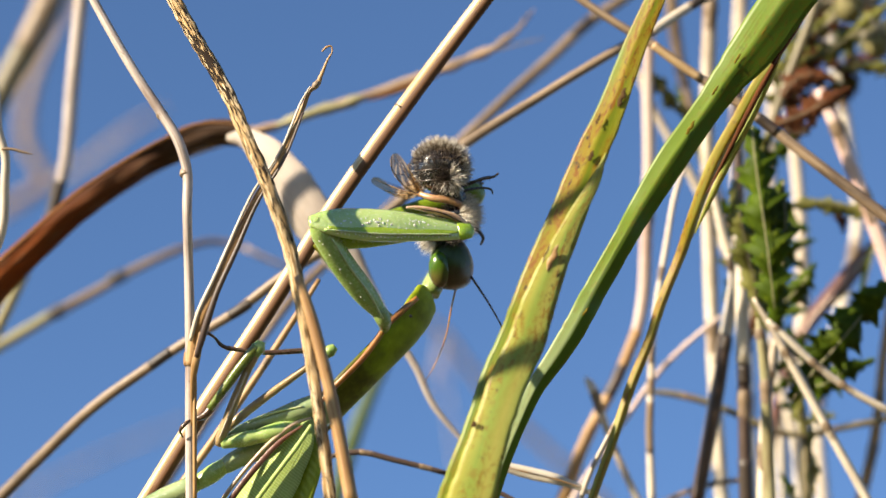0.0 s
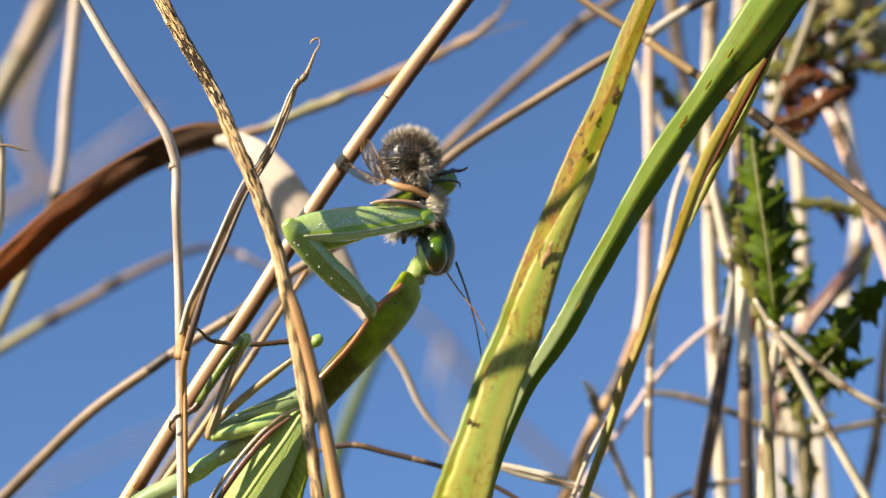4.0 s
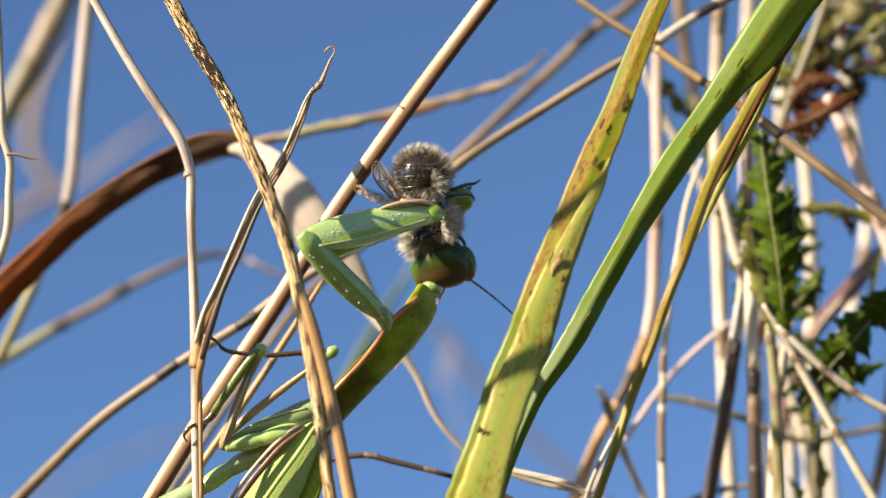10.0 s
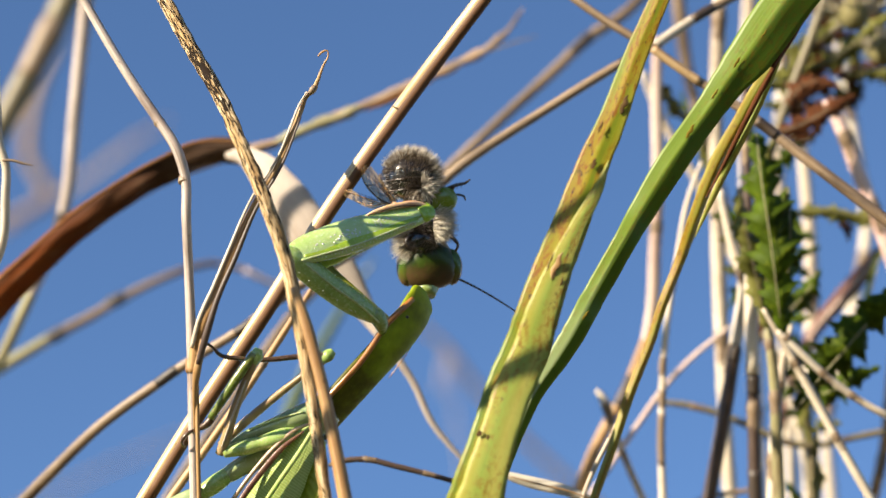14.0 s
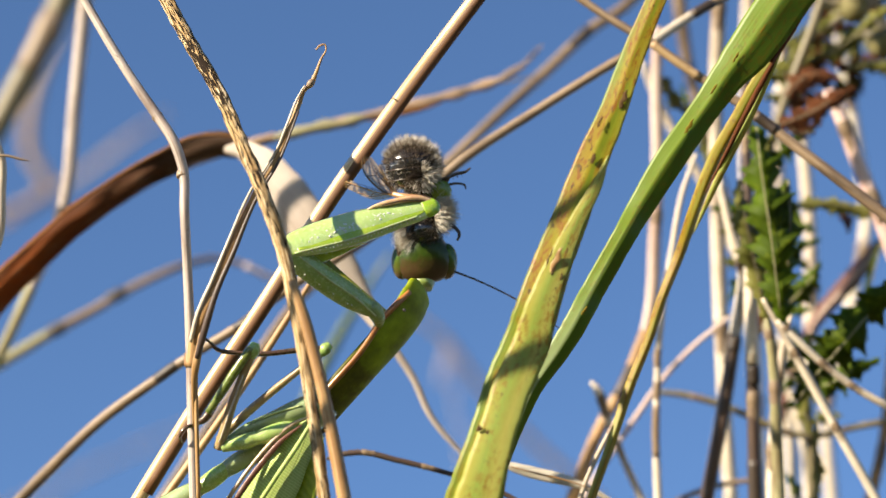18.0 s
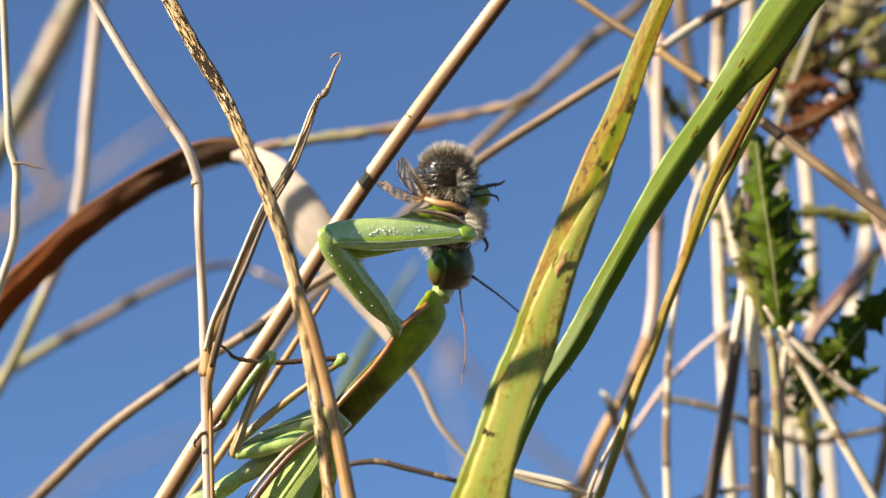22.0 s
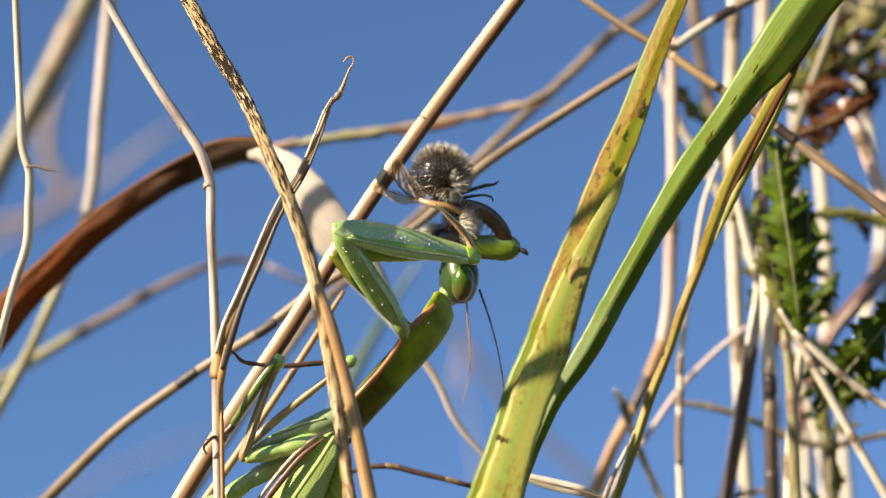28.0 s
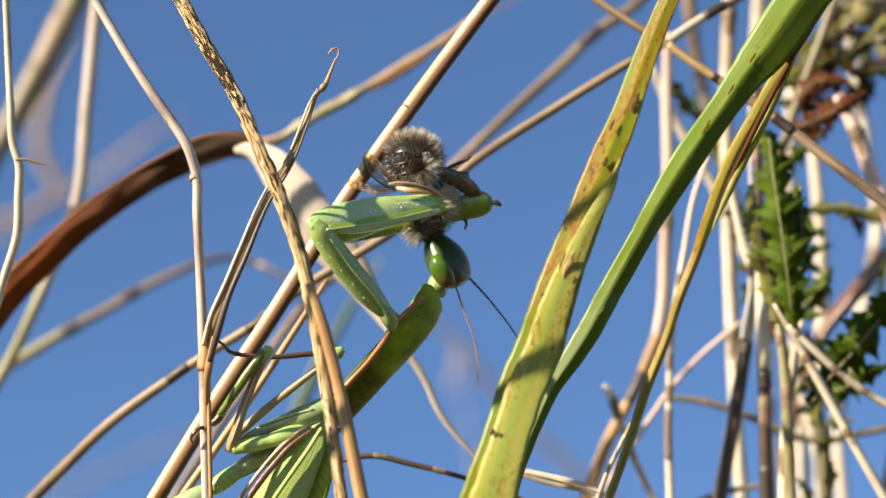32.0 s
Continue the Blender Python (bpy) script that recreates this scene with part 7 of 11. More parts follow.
abd = part("abdomen", grid_mesh("abdomen", ellipsoid_rings((0, 0, 0), 0.00245, 0.00232, 0.00232, 16, 24)), BEE_BLACK, bee, "glossy black abdomen, grey fur at its rim")
for i, (z, k) in enumerate(((-18, 0.90), (-2, 1.0), (14, 0.94))):
    rr = [(0.00248 * k * math.cos(q), 0.00236 * k * math.sin(q), 0.00006 * z + 0.00031 * math.cos(q * 1.0), 0.00007) for q in np.linspace(0, 2 * math.pi, 20)]
    tube("band", rr, DARK_SKIN, abd, sides=6, step=2)
fur("fur", (0, 0, 0), 0.00245, 0.00232, 0.00232, 3600, 0.00092, FUR_SILVER, abd, 1, (0.05, 0, 0.12), lambda d: (d[2] > 0.35 or d[0] > 0.35) and d[1] > -0.62 and d[2] > -0.55, 0.000024, 0.16)
fur("brown_fur", (0, 0, 0), 0.00245, 0.00232, 0.00232, 5200, 0.00058, FUR_BROWN, abd, 10, (0.05, -0.1, 0.2), lambda d: d[2] > 0.12, 0.00002, 0.25)
fur("dark_fur", (0, 0, 0), 0.00245, 0.00232, 0.00232, 4200, 0.0005, FUR_DARK, abd, 2, (0.1, -0.1, 0.1), lambda d: d[0] > -0.3, 0.00002)
fur("fur", (0, 0, 0), 0.00245, 0.00232, 0.00232, 700, 0.00043, FUR_SILVER, abd, 3, (-0.2, 0, -0.2), lambda d: d[0] < 0.2)
fur("fur_tuft", (0.00098, -0.00165, -0.00098), 0.0006, 0.00055, 0.0006, 800, 0.0012, FUR_SILVER, abd, 4, (0.12, -0.05, -0.1), lambda d: d[1] < 0.35 and (d[0] > -0.1 or d[2] < -0.2), 0.00003, 0.07)
fur("dark_fur", (0.00092, -0.0017, -0.00098), 0.00067, 0.00061, 0.00067, 1600, 0.00104, FUR_DARK, abd, 8, (-0.3, -0.1, 0.05), lambda d: d[1] < 0.4 and d[0] < 0.2, 0.00002, 0.15)
for ob in (abd, *abd.children):
    ob.data.transform(Matrix.Scale(1.2, 4))
tho = part("thorax", grid_mesh("thorax", ellipsoid_rings((0.0022, 0.00024, -0.00526), 0.00141, 0.00141, 0.00147, 12, 18)), BEE_BLACK, bee, "thorax with a ruff of cream fur")
fur("fur", (0.00232, 0.00012, -0.00514), 0.00147, 0.00147, 0.00159, 2600, 0.00147, FUR_CREAM, tho, 5, (0.55, -0.15, 0.0), lambda d: d[0] > 0.05, 0.000034, 0.25)
fur("dark_fur", (0.0022, 0.00037, -0.00514), 0.00147, 0.00147, 0.00159, 1200, 0.00086, FUR_DARK, tho, 9, (0, -0.1, -0.2), lambda d: d[0] < 0.3)
tube("waist", [(0.00098, 0.00012, -0.00159, 0.00159), (0.00171, 0.00018, -0.00306, 0.00135), (0.0022, 0.00024, -0.00404, 0.00135)], BEE_BLACK, bee, sides=12)
hd = part("head", grid_mesh("head", ellipsoid_rings((0.00135, 0.00024, -0.00722), 0.00196, 0.00147, 0.00147, 10, 16)), BEE_BLACK, bee, "dark half-eaten head")
fur("fur", (0.00086, 0.00037, -0.00722), 0.00196, 0.00147, 0.00153, 2200, 0.00153, FUR_CREAM, hd, 6, (-0.5, 0, -0.45), lambda d: d[0] < -0.3 and d[1] > -0.55, 0.00003, 0.25)
fur("dark_fur", (0.00135, 0.00024, -0.0071), 0.0019, 0.00147, 0.00147, 1400, 0.0008, FUR_DARK, hd, 7, (-0.2, -0.2, -0.2), lambda d: d[1] < 0.2)
part("amber_flesh", grid_mesh("amber_flesh", tube_rings([(-0.00214, -0.00049, -0.00299, 0.00028), (-0.00061, -0.00118, -0.00338, 0.0004), (0.00123, -0.00118, -0.00356, 0.00043), (0.00274, -0.00096, -0.00407, 0.00032)], 10)), BEE_AMBER, bee, "moist torn amber flesh")


def wing(outline, veins, label):
    """A thin wing: membrane and its dark veins."""
    me = bpy.data.meshes.new("wing")
    bmw = bmesh.new()
    vs = [bmw.verts.new(p) for p in spline(outline + [outline[0]], 4)[:-1]]
    f = bmw.faces.new(vs)
    bmesh.ops.triangulate(bmw, faces=[f])
    for i, v in enumerate(bmw.verts):   # crumpled rim
        v.co.y += 0.00022 * math.sin(i * 1.9) + 0.0001 * math.sin(i * 4.7)
    bmesh.ops.solidify(bmw, geom=bmw.faces[:], thickness=0.00001)
    bmw.to_mesh(me)
    bmw.free()
    w = part("wing", me, MEMBRANE, bee, label)
    w.location = (-0.0009, 0.0002, -0.0004)
    for v in veins:
        tube("vein", broad(v, 0.9), DARK_SKIN if "dark" in label else BEE_AMBER, w, sides=5, step=3)
    hinge = Vector(outline[0])
    for i in range(2, len(outline) - 1):   # fine branches, hinge to rim and across
        rim, mid = Vector(outline[i]), hinge.lerp(Vector(outline[i]), 0.55)
        side = hinge.lerp(Vector(outline[i - 1]), 0.62)
        off = Vector((0, -0.00004, 0))
        tube("vein", [(*(hinge.lerp(rim, 0.3) + off), 0.00003), (*(mid + off * 2), 0.000028), (*(rim + off), 0.000018)], DARK_SKIN, w, sides=4, step=2)
        tube("vein", [(*(mid + off), 0.000022), (*(side + off), 0.000022)], DARK_SKIN, w, sides=4, step=2)
    for ob in (w, *w.children):
        ob.data.transform(Matrix.Translation(hinge) @ Matrix.Scale(0.84, 4) @ Matrix.Translation(-hinge))
    return w


wing([(-0.00073, -0.00073, -0.00275), (-0.00245, -0.00098, -0.00245), (-0.0052, -0.00086, -0.00159), (-0.00746, -0.00061, -0.00061), (-0.00783, -0.00055, -0.00098), (-0.00612, -0.00073, -0.00232), (-0.00336, -0.00086, -0.0033)],
     [[(-0.00073, -0.0008, -0.00281, 0.00011), (-0.00367, -0.00098, -0.0022, 0.00009), (-0.00759, -0.00067, -0.00073, 0.00006)], [(-0.00245, -0.00092, -0.00257, 0.00007), (-0.00428, -0.00092, -0.00281, 0.00006), (-0.006, -0.0008, -0.0022, 0.00005)], [(-0.00367, -0.00092, -0.0022, 0.00006), (-0.00428, -0.00092, -0.00281, 0.00006)]], "smoky folded wing with brown veins")
wing([(-0.00061, -0.00037, -0.00269), (-0.00184, -0.00049, -0.00122), (-0.00318, -0.00037, 0.00122), (-0.00502, -0.00018, 0.00269), (-0.00538, -0.00018, 0.0022), (-0.00514, -0.00031, 0.00024), (-0.00379, -0.00049, -0.00147), (-0.00184, -0.00055, -0.00281)],
     [[(-0.00122, -0.00055, -0.00269, 0.00013), (-0.00275, -0.00055, -0.00208, 0.00012), (-0.0044, -0.00049, -0.00061, 0.00011), (-0.0052, -0.00031, 0.00061, 0.00009), (-0.00532, -0.00018, 0.00232, 0.00006)], [(-0.00147, -0.00049, -0.00184, 0.00007), (-0.00306, -0.00049, -0.00031, 0.00007), (-0.00379, -0.00037, 0.00122, 0.00005)], [(-0.0022, -0.00049, -0.00135, 0.00006), (-0.00367, -0.00049, -0.00159, 0.00006)], [(-0.00343, -0.00049, 0, 0.00006), (-0.00489, -0.00037, -0.00012, 0.00006)]], "clear upright wing with dark veins")
wing([(-0.00122, 0.00012, -0.00269), (-0.00257, 0.00024, -0.00061), (-0.00306, 0.00037, 0.00135), (-0.00171, 0.00049, 0.00159), (-0.00049, 0.00037, 0), (-0.00037, 0.00024, -0.00184)],
     [[(-0.0011, 0.00006, -0.00257, 0.00009), (-0.0022, 0.00018, -0.00049, 0.00007), (-0.00269, 0.00031, 0.00122, 0.00005)], [(-0.00086, 0.00012, -0.0022, 0.00007), (-0.0011, 0.00031, 0, 0.00006), (-0.00171, 0.00043, 0.00147, 0.00005)]], "clear crumpled wing")
for rows in ([(0.00208, 0.00012, -0.00208, 0.00028), (0.00379, 0.00012, -0.00135, 0.00021), (0.00514, 0, -0.00086, 0.00021), (0.006, -0.00012, -0.00067, 0.00016), (0.00655, -0.00012, -0.00024, 0.00009)], [(0.00245, 0.00024, -0.00245, 0.00021), (0.00404, 0.00031, -0.00208, 0.00016), (0.00514, 0.00037, -0.00196, 0.00014), (0.00587, 0.00037, -0.0022, 0.00012), (0.006, 0.00037, -0.00263, 0.00007)],
             [(0.00336, 0, -0.00612, 0.00024), (0.00465, -0.00024, -0.00685, 0.00024), (0.00514, -0.00037, -0.00759, 0.00018), (0.00489, -0.00037, -0.00832, 0.00012)], [(0, -0.00061, -0.00636, 0.00018), (-0.00061, -0.00098, -0.00722, 0.00018), (-0.00037, -0.0011, -0.00783, 0.00012)]):
    tube("leg", rows, DARK_SKIN, bee, "thin dark jointed leg", sides=7)
for x, z in ((66, -20), (74, -17), (82, -14), (90, -12)):
    tube("leg_bristle", [px(x,0,z,1), px(x+3,-2,z-8,0.4)], DARK_SKIN, bee, sides=4, step=2)

# ---- what moves ----
PIVOTS = {   # where each group of stems is held: metres to the right, up the picture plane, away
    "C": (-0.0046, 0.0152, 0.283),
    "K": (-0.0239, 0.0081, 0.272),
    "D": (-0.0195, 0.0113, 0.265),
    "S": (-0.0143, -0.0022, 0.305),
    "W": (-0.0085, -0.0239, 0.288),
    "A": (-0.0274, 0.0147, 0.314),
    "F": (-0.0524, 0.0069, 0.35),
    "X": (-0.0577, -0.0106, 0.385),
    "L": (-0.0483, 0.0107, 0.28),
    "B": (0.0124, 0.0008, 0.255),
    "R": (0.0271, 0.0120, 0.267),
    "T": (0.0465, -0.0157, 0.37),
    "P": (0.0582, 0.0205, 0.37),
    "U": (0.0267, -0.0209, 0.36),
    "G": (-0.0140, -0.0080, 0.42),
}


def swing(ob, key, x, z, turn=0.0):
    """A pose of a swaying stem: millimetres to the right and up, degrees of lean round its group's pivot."""
    right, up, deep = PIVOTS[key]
    c = Vector((right, 0, 0.45)) + RISE * up + VIEW * deep
    d = Vector((x * 0.001, 0, 0)) + RISE * (z * 0.001)
    return Matrix.Translation(c + d) @ Matrix.Rotation(radians(-turn), 4, VIEW) @ Matrix.Translation(HOME[ob.name] - c)


TOSSES = [(0, 5.1), (1, 8.1), (2, 7.4), (3, 12.9), (3.5, 12.3), (5.5, -0.7), (6, 14.7), (7, -3.4), (8, -1), (9, 0), (10, -1.2), (11, 6.6), (12, 8.4), (13, -1.9), (14, 9.2), (14.5, 8.6), (16.5, 11.6), (17, 12), (18, -0.3), (19, -5.8), (20, 5.9), (21, 2.2), (22, -4.8), (23, 3.1), (24, -1.7), (25, -10.6), (25.5, -3.5), (27.5, -2.6), (28, -5), (29, 7.1), (30.5, 18), (32, 16.8)]   # seconds, degrees by which the leaf's end is lifted


def motions():
    for ob in [o for o, key in SWAYING if key == "C"]:
        walk(ob, [
            (0, swing(ob, "C", 0.02, -0.02)),
            (0.5, swing(ob, "C", -0.25, 0.16)),
            (1, swing(ob, "C", -0.54, 0.35)),
            (1.5, swing(ob, "C", -0.75, 0.48)),
            (2, swing(ob, "C", -0.99, 0.64)),
            (2.5, swing(ob, "C", -1.33, 0.87)),
            (3, swing(ob, "C", -1.54, 1.00)),
            (3.5, swing(ob, "C", -1.57, 1.02)),
            (5.5, swing(ob, "C", -1.04, 0.67)),
            (6, swing(ob, "C", -0.85, 0.55)),
            (6.5, swing(ob, "C", -0.52, 0.34)),
            (7, swing(ob, "C", -0.13, 0.08)),
            (7.5, swing(ob, "C", 0.23, -0.15)),
            (8, swing(ob, "C", 0.41, -0.27)),
            (8.5, swing(ob, "C", 0.26, -0.17)),
            (9, swing(ob, "C", 0.04, -0.02)),
            (9.5, swing(ob, "C", -0.16, 0.11)),
            (10, swing(ob, "C", -0.45, 0.29)),
            (10.5, swing(ob, "C", -0.64, 0.42)),
            (11, swing(ob, "C", -0.69, 0.45)),
            (11.5, swing(ob, "C", -0.73, 0.47)),
            (12, swing(ob, "C", -0.77, 0.50)),
            (12.5, swing(ob, "C", -0.81, 0.53)),
            (13, swing(ob, "C", -0.90, 0.58)),
            (13.5, swing(ob, "C", -0.96, 0.63)),
            (14, swing(ob, "C", -1.00, 0.65)),
            (14.5, swing(ob, "C", -1.11, 0.72)),
            (16.5, swing(ob, "C", -1.22, 0.79)),
            (17, swing(ob, "C", -1.19, 0.77)),
            (17.5, swing(ob, "C", -1.14, 0.74)),
            (18, swing(ob, "C", -1.08, 0.70)),
            (18.5, swing(ob, "C", -0.98, 0.64)),
            (19, swing(ob, "C", -0.87, 0.56)),
            (19.5, swing(ob, "C", -0.79, 0.51)),
            (20, swing(ob, "C", -0.66, 0.43)),
            (20.5, swing(ob, "C", -0.46, 0.30)),
            (21, swing(ob, "C", -0.12, 0.08)),
            (21.5, swing(ob, "C", 0.25, -0.16)),
            (22, swing(ob, "C", 0.40, -0.26)),
            (22.5, swing(ob, "C", 0.40, -0.26)),
            (23, swing(ob, "C", 0.32, -0.21)),
            (23.5, swing(ob, "C", 0.25, -0.16)),
            (24, swing(ob, "C", 0.33, -0.21)),
            (24.5, swing(ob, "C", 0.52, -0.34)),
            (25, swing(ob, "C", 0.79, -0.52)),
            (25.5, swing(ob, "C", 1.13, -0.73)),
            (27.5, swing(ob, "C", 1.08, -0.70)),
            (28, swing(ob, "C", 0.56, -0.37)),
            (28.5, swing(ob, "C", 0.12, -0.08)),
            (29, swing(ob, "C", -0.45, 0.29)),
            (29.5, swing(ob, "C", -0.97, 0.63)),
            (30, swing(ob, "C", -1.31, 0.85)),
            (30.5, swing(ob, "C", -1.43, 0.93)),
            (31, swing(ob, "C", -1.33, 0.86)),
            (31.5, swing(ob, "C", -1.13, 0.74)),
            (32, swing(ob, "C", -0.92, 0.60)),
        ])
    for ob in [o for o, key in SWAYING if key == "K"]:
        walk(ob, [
            (0, swing(ob, "K", 0.06, -0.22, -0.35)),
            (0.5, swing(ob, "K", -0.09, 0.16, -0.20)),
            (1, swing(ob, "K", -0.30, 0.35, -0.16)),
            (1.5, swing(ob, "K", -0.46, 0.39, -0.15)),
            (2, swing(ob, "K", -0.66, 0.44, -0.07)),
            (2.5, swing(ob, "K", -1.00, 0.53, 0.04)),
            (3, swing(ob, "K", -1.23, 0.58, 0.07)),
            (3.5, swing(ob, "K", -1.28, 0.55, 0.06)),
            (5.5, swing(ob, "K", -0.80, 0.35, 0.30)),
            (6, swing(ob, "K", -0.60, 0.47, 0.29)),
            (6.5, swing(ob, "K", -0.28, 0.51, 0.25)),
            (7, swing(ob, "K", 0.04, 0.37, 0.16)),
            (7.5, swing(ob, "K", 0.26, 0.18, -0.01)),
            (8, swing(ob, "K", 0.33, 0.00, -0.14)),
            (8.5, swing(ob, "K", 0.21, -0.05, -0.12)),
            (9, swing(ob, "K", 0.02, -0.04, -0.05)),
            (9.5, swing(ob, "K", -0.16, -0.01, 0.01)),
            (10, swing(ob, "K", -0.38, 0.11, 0.11)),
            (10.5, swing(ob, "K", -0.53, 0.21, 0.28)),
            (11, swing(ob, "K", -0.58, 0.19, 0.46)),
            (11.5, swing(ob, "K", -0.60, 0.12, 0.55)),
            (12, swing(ob, "K", -0.59, 0.03, 0.54)),
            (12.5, swing(ob, "K", -0.61, -0.04, 0.56)),
            (13, swing(ob, "K", -0.68, -0.05, 0.63)),
            (13.5, swing(ob, "K", -0.73, -0.05, 0.64)),
            (14, swing(ob, "K", -0.76, -0.05, 0.63)),
            (14.5, swing(ob, "K", -0.87, -0.05, 0.59)),
            (16.5, swing(ob, "K", -1.21, -0.26, 0.65)),
            (17, swing(ob, "K", -1.17, -0.28, 0.75)),
            (17.5, swing(ob, "K", -1.09, -0.27, 0.80)),
            (18, swing(ob, "K", -1.00, -0.24, 0.81)),
            (18.5, swing(ob, "K", -0.90, -0.20, 0.75)),
            (19, swing(ob, "K", -0.78, -0.22, 0.74)),
            (19.5, swing(ob, "K", -0.68, -0.25, 0.76)),
            (20, swing(ob, "K", -0.58, -0.26, 0.79)),
            (20.5, swing(ob, "K", -0.41, -0.25, 0.82)),
            (21, swing(ob, "K", -0.09, -0.28, 0.80)),
            (21.5, swing(ob, "K", 0.31, -0.35, 0.77)),
            (22, swing(ob, "K", 0.54, -0.37, 0.78)),
            (22.5, swing(ob, "K", 0.57, -0.35, 0.78)),
            (23, swing(ob, "K", 0.51, -0.31, 0.74)),
            (23.5, swing(ob, "K", 0.48, -0.27, 0.72)),
            (24, swing(ob, "K", 0.53, -0.26, 0.72)),
            (24.5, swing(ob, "K", 0.64, -0.29, 0.66)),
            (25, swing(ob, "K", 0.82, -0.40, 0.55)),
            (25.5, swing(ob, "K", 1.01, -0.57, 0.41)),
            (27.5, swing(ob, "K", 0.80, -0.67, 0.08)),
            (28, swing(ob, "K", 0.46, -0.55, 0.28)),
            (28.5, swing(ob, "K", 0.14, -0.36, 0.37)),
            (29, swing(ob, "K", -0.27, -0.14, 0.49)),
            (29.5, swing(ob, "K", -0.66, 0.05, 0.55)),
            (30, swing(ob, "K", -0.93, 0.18, 0.53)),
            (30.5, swing(ob, "K", -1.07, 0.24, 0.53)),
            (31, swing(ob, "K", -1.05, 0.25, 0.58)),
            (31.5, swing(ob, "K", -0.88, 0.18, 0.64)),
            (32, swing(ob, "K", -0.64, -0.01, 0.67)),
        ])
    for ob in [o for o, key in SWAYING if key == "D"]:
        walk(ob, [
            (0, swing(ob, "D", 0.32, 0.10)),
            (0.5, swing(ob, "D", -0.24, -0.08)),
            (1, swing(ob, "D", -0.45, -0.14)),
            (1.5, swing(ob, "D", -0.41, -0.13)),
            (2, swing(ob, "D", -0.45, -0.15)),
            (2.5, swing(ob, "D", -0.69, -0.22)),
            (3, swing(ob, "D", -0.93, -0.30)),
            (3.5, swing(ob, "D", -1.06, -0.34)),
            (5.5, swing(ob, "D", -0.68, -0.22)),
            (6, swing(ob, "D", -0.78, -0.25)),
            (6.5, swing(ob, "D", -0.64, -0.21)),
            (7, swing(ob, "D", -0.31, -0.10)),
            (7.5, swing(ob, "D", -0.06, -0.02)),
            (8, swing(ob, "D", 0.04, 0.01)),
            (8.5, swing(ob, "D", 0.03, 0.01)),
            (9, swing(ob, "D", -0.02, -0.01)),
            (9.5, swing(ob, "D", -0.16, -0.05)),
            (10, swing(ob, "D", -0.43, -0.14)),
            (10.5, swing(ob, "D", -0.70, -0.23)),
            (11, swing(ob, "D", -0.76, -0.24)),
            (11.5, swing(ob, "D", -0.68, -0.22)),
            (12, swing(ob, "D", -0.65, -0.21)),
            (12.5, swing(ob, "D", -0.69, -0.22)),
            (13, swing(ob, "D", -0.73, -0.24)),
            (13.5, swing(ob, "D", -0.73, -0.23)),
            (14, swing(ob, "D", -0.70, -0.23)),
            (14.5, swing(ob, "D", -0.72, -0.23)),
            (16.5, swing(ob, "D", -0.95, -0.31)),
            (17, swing(ob, "D", -0.95, -0.31)),
            (17.5, swing(ob, "D", -0.93, -0.30)),
            (18, swing(ob, "D", -0.96, -0.31)),
            (18.5, swing(ob, "D", -0.98, -0.32)),
            (19, swing(ob, "D", -0.92, -0.29)),
            (19.5, swing(ob, "D", -0.80, -0.26)),
            (20, swing(ob, "D", -0.72, -0.23)),
            (20.5, swing(ob, "D", -0.68, -0.22)),
            (21, swing(ob, "D", -0.62, -0.20)),
            (21.5, swing(ob, "D", -0.47, -0.15)),
            (22, swing(ob, "D", -0.36, -0.12)),
            (22.5, swing(ob, "D", -0.34, -0.11)),
            (23, swing(ob, "D", -0.33, -0.11)),
            (23.5, swing(ob, "D", -0.25, -0.08)),
            (24, swing(ob, "D", -0.12, -0.04)),
            (24.5, swing(ob, "D", -0.02, -0.01)),
            (25, swing(ob, "D", 0.05, 0.02)),
            (25.5, swing(ob, "D", 0.15, 0.05)),
            (27.5, swing(ob, "D", 0.66, 0.21)),
            (28, swing(ob, "D", 0.30, 0.10)),
            (28.5, swing(ob, "D", 0.04, 0.01)),
            (29, swing(ob, "D", -0.11, -0.04)),
            (29.5, swing(ob, "D", -0.22, -0.07)),
            (30, swing(ob, "D", -0.33, -0.11)),
            (30.5, swing(ob, "D", -0.43, -0.14)),
            (31, swing(ob, "D", -0.46, -0.15)),
            (31.5, swing(ob, "D", -0.37, -0.12)),
            (32, swing(ob, "D", -0.18, -0.06)),
        ])
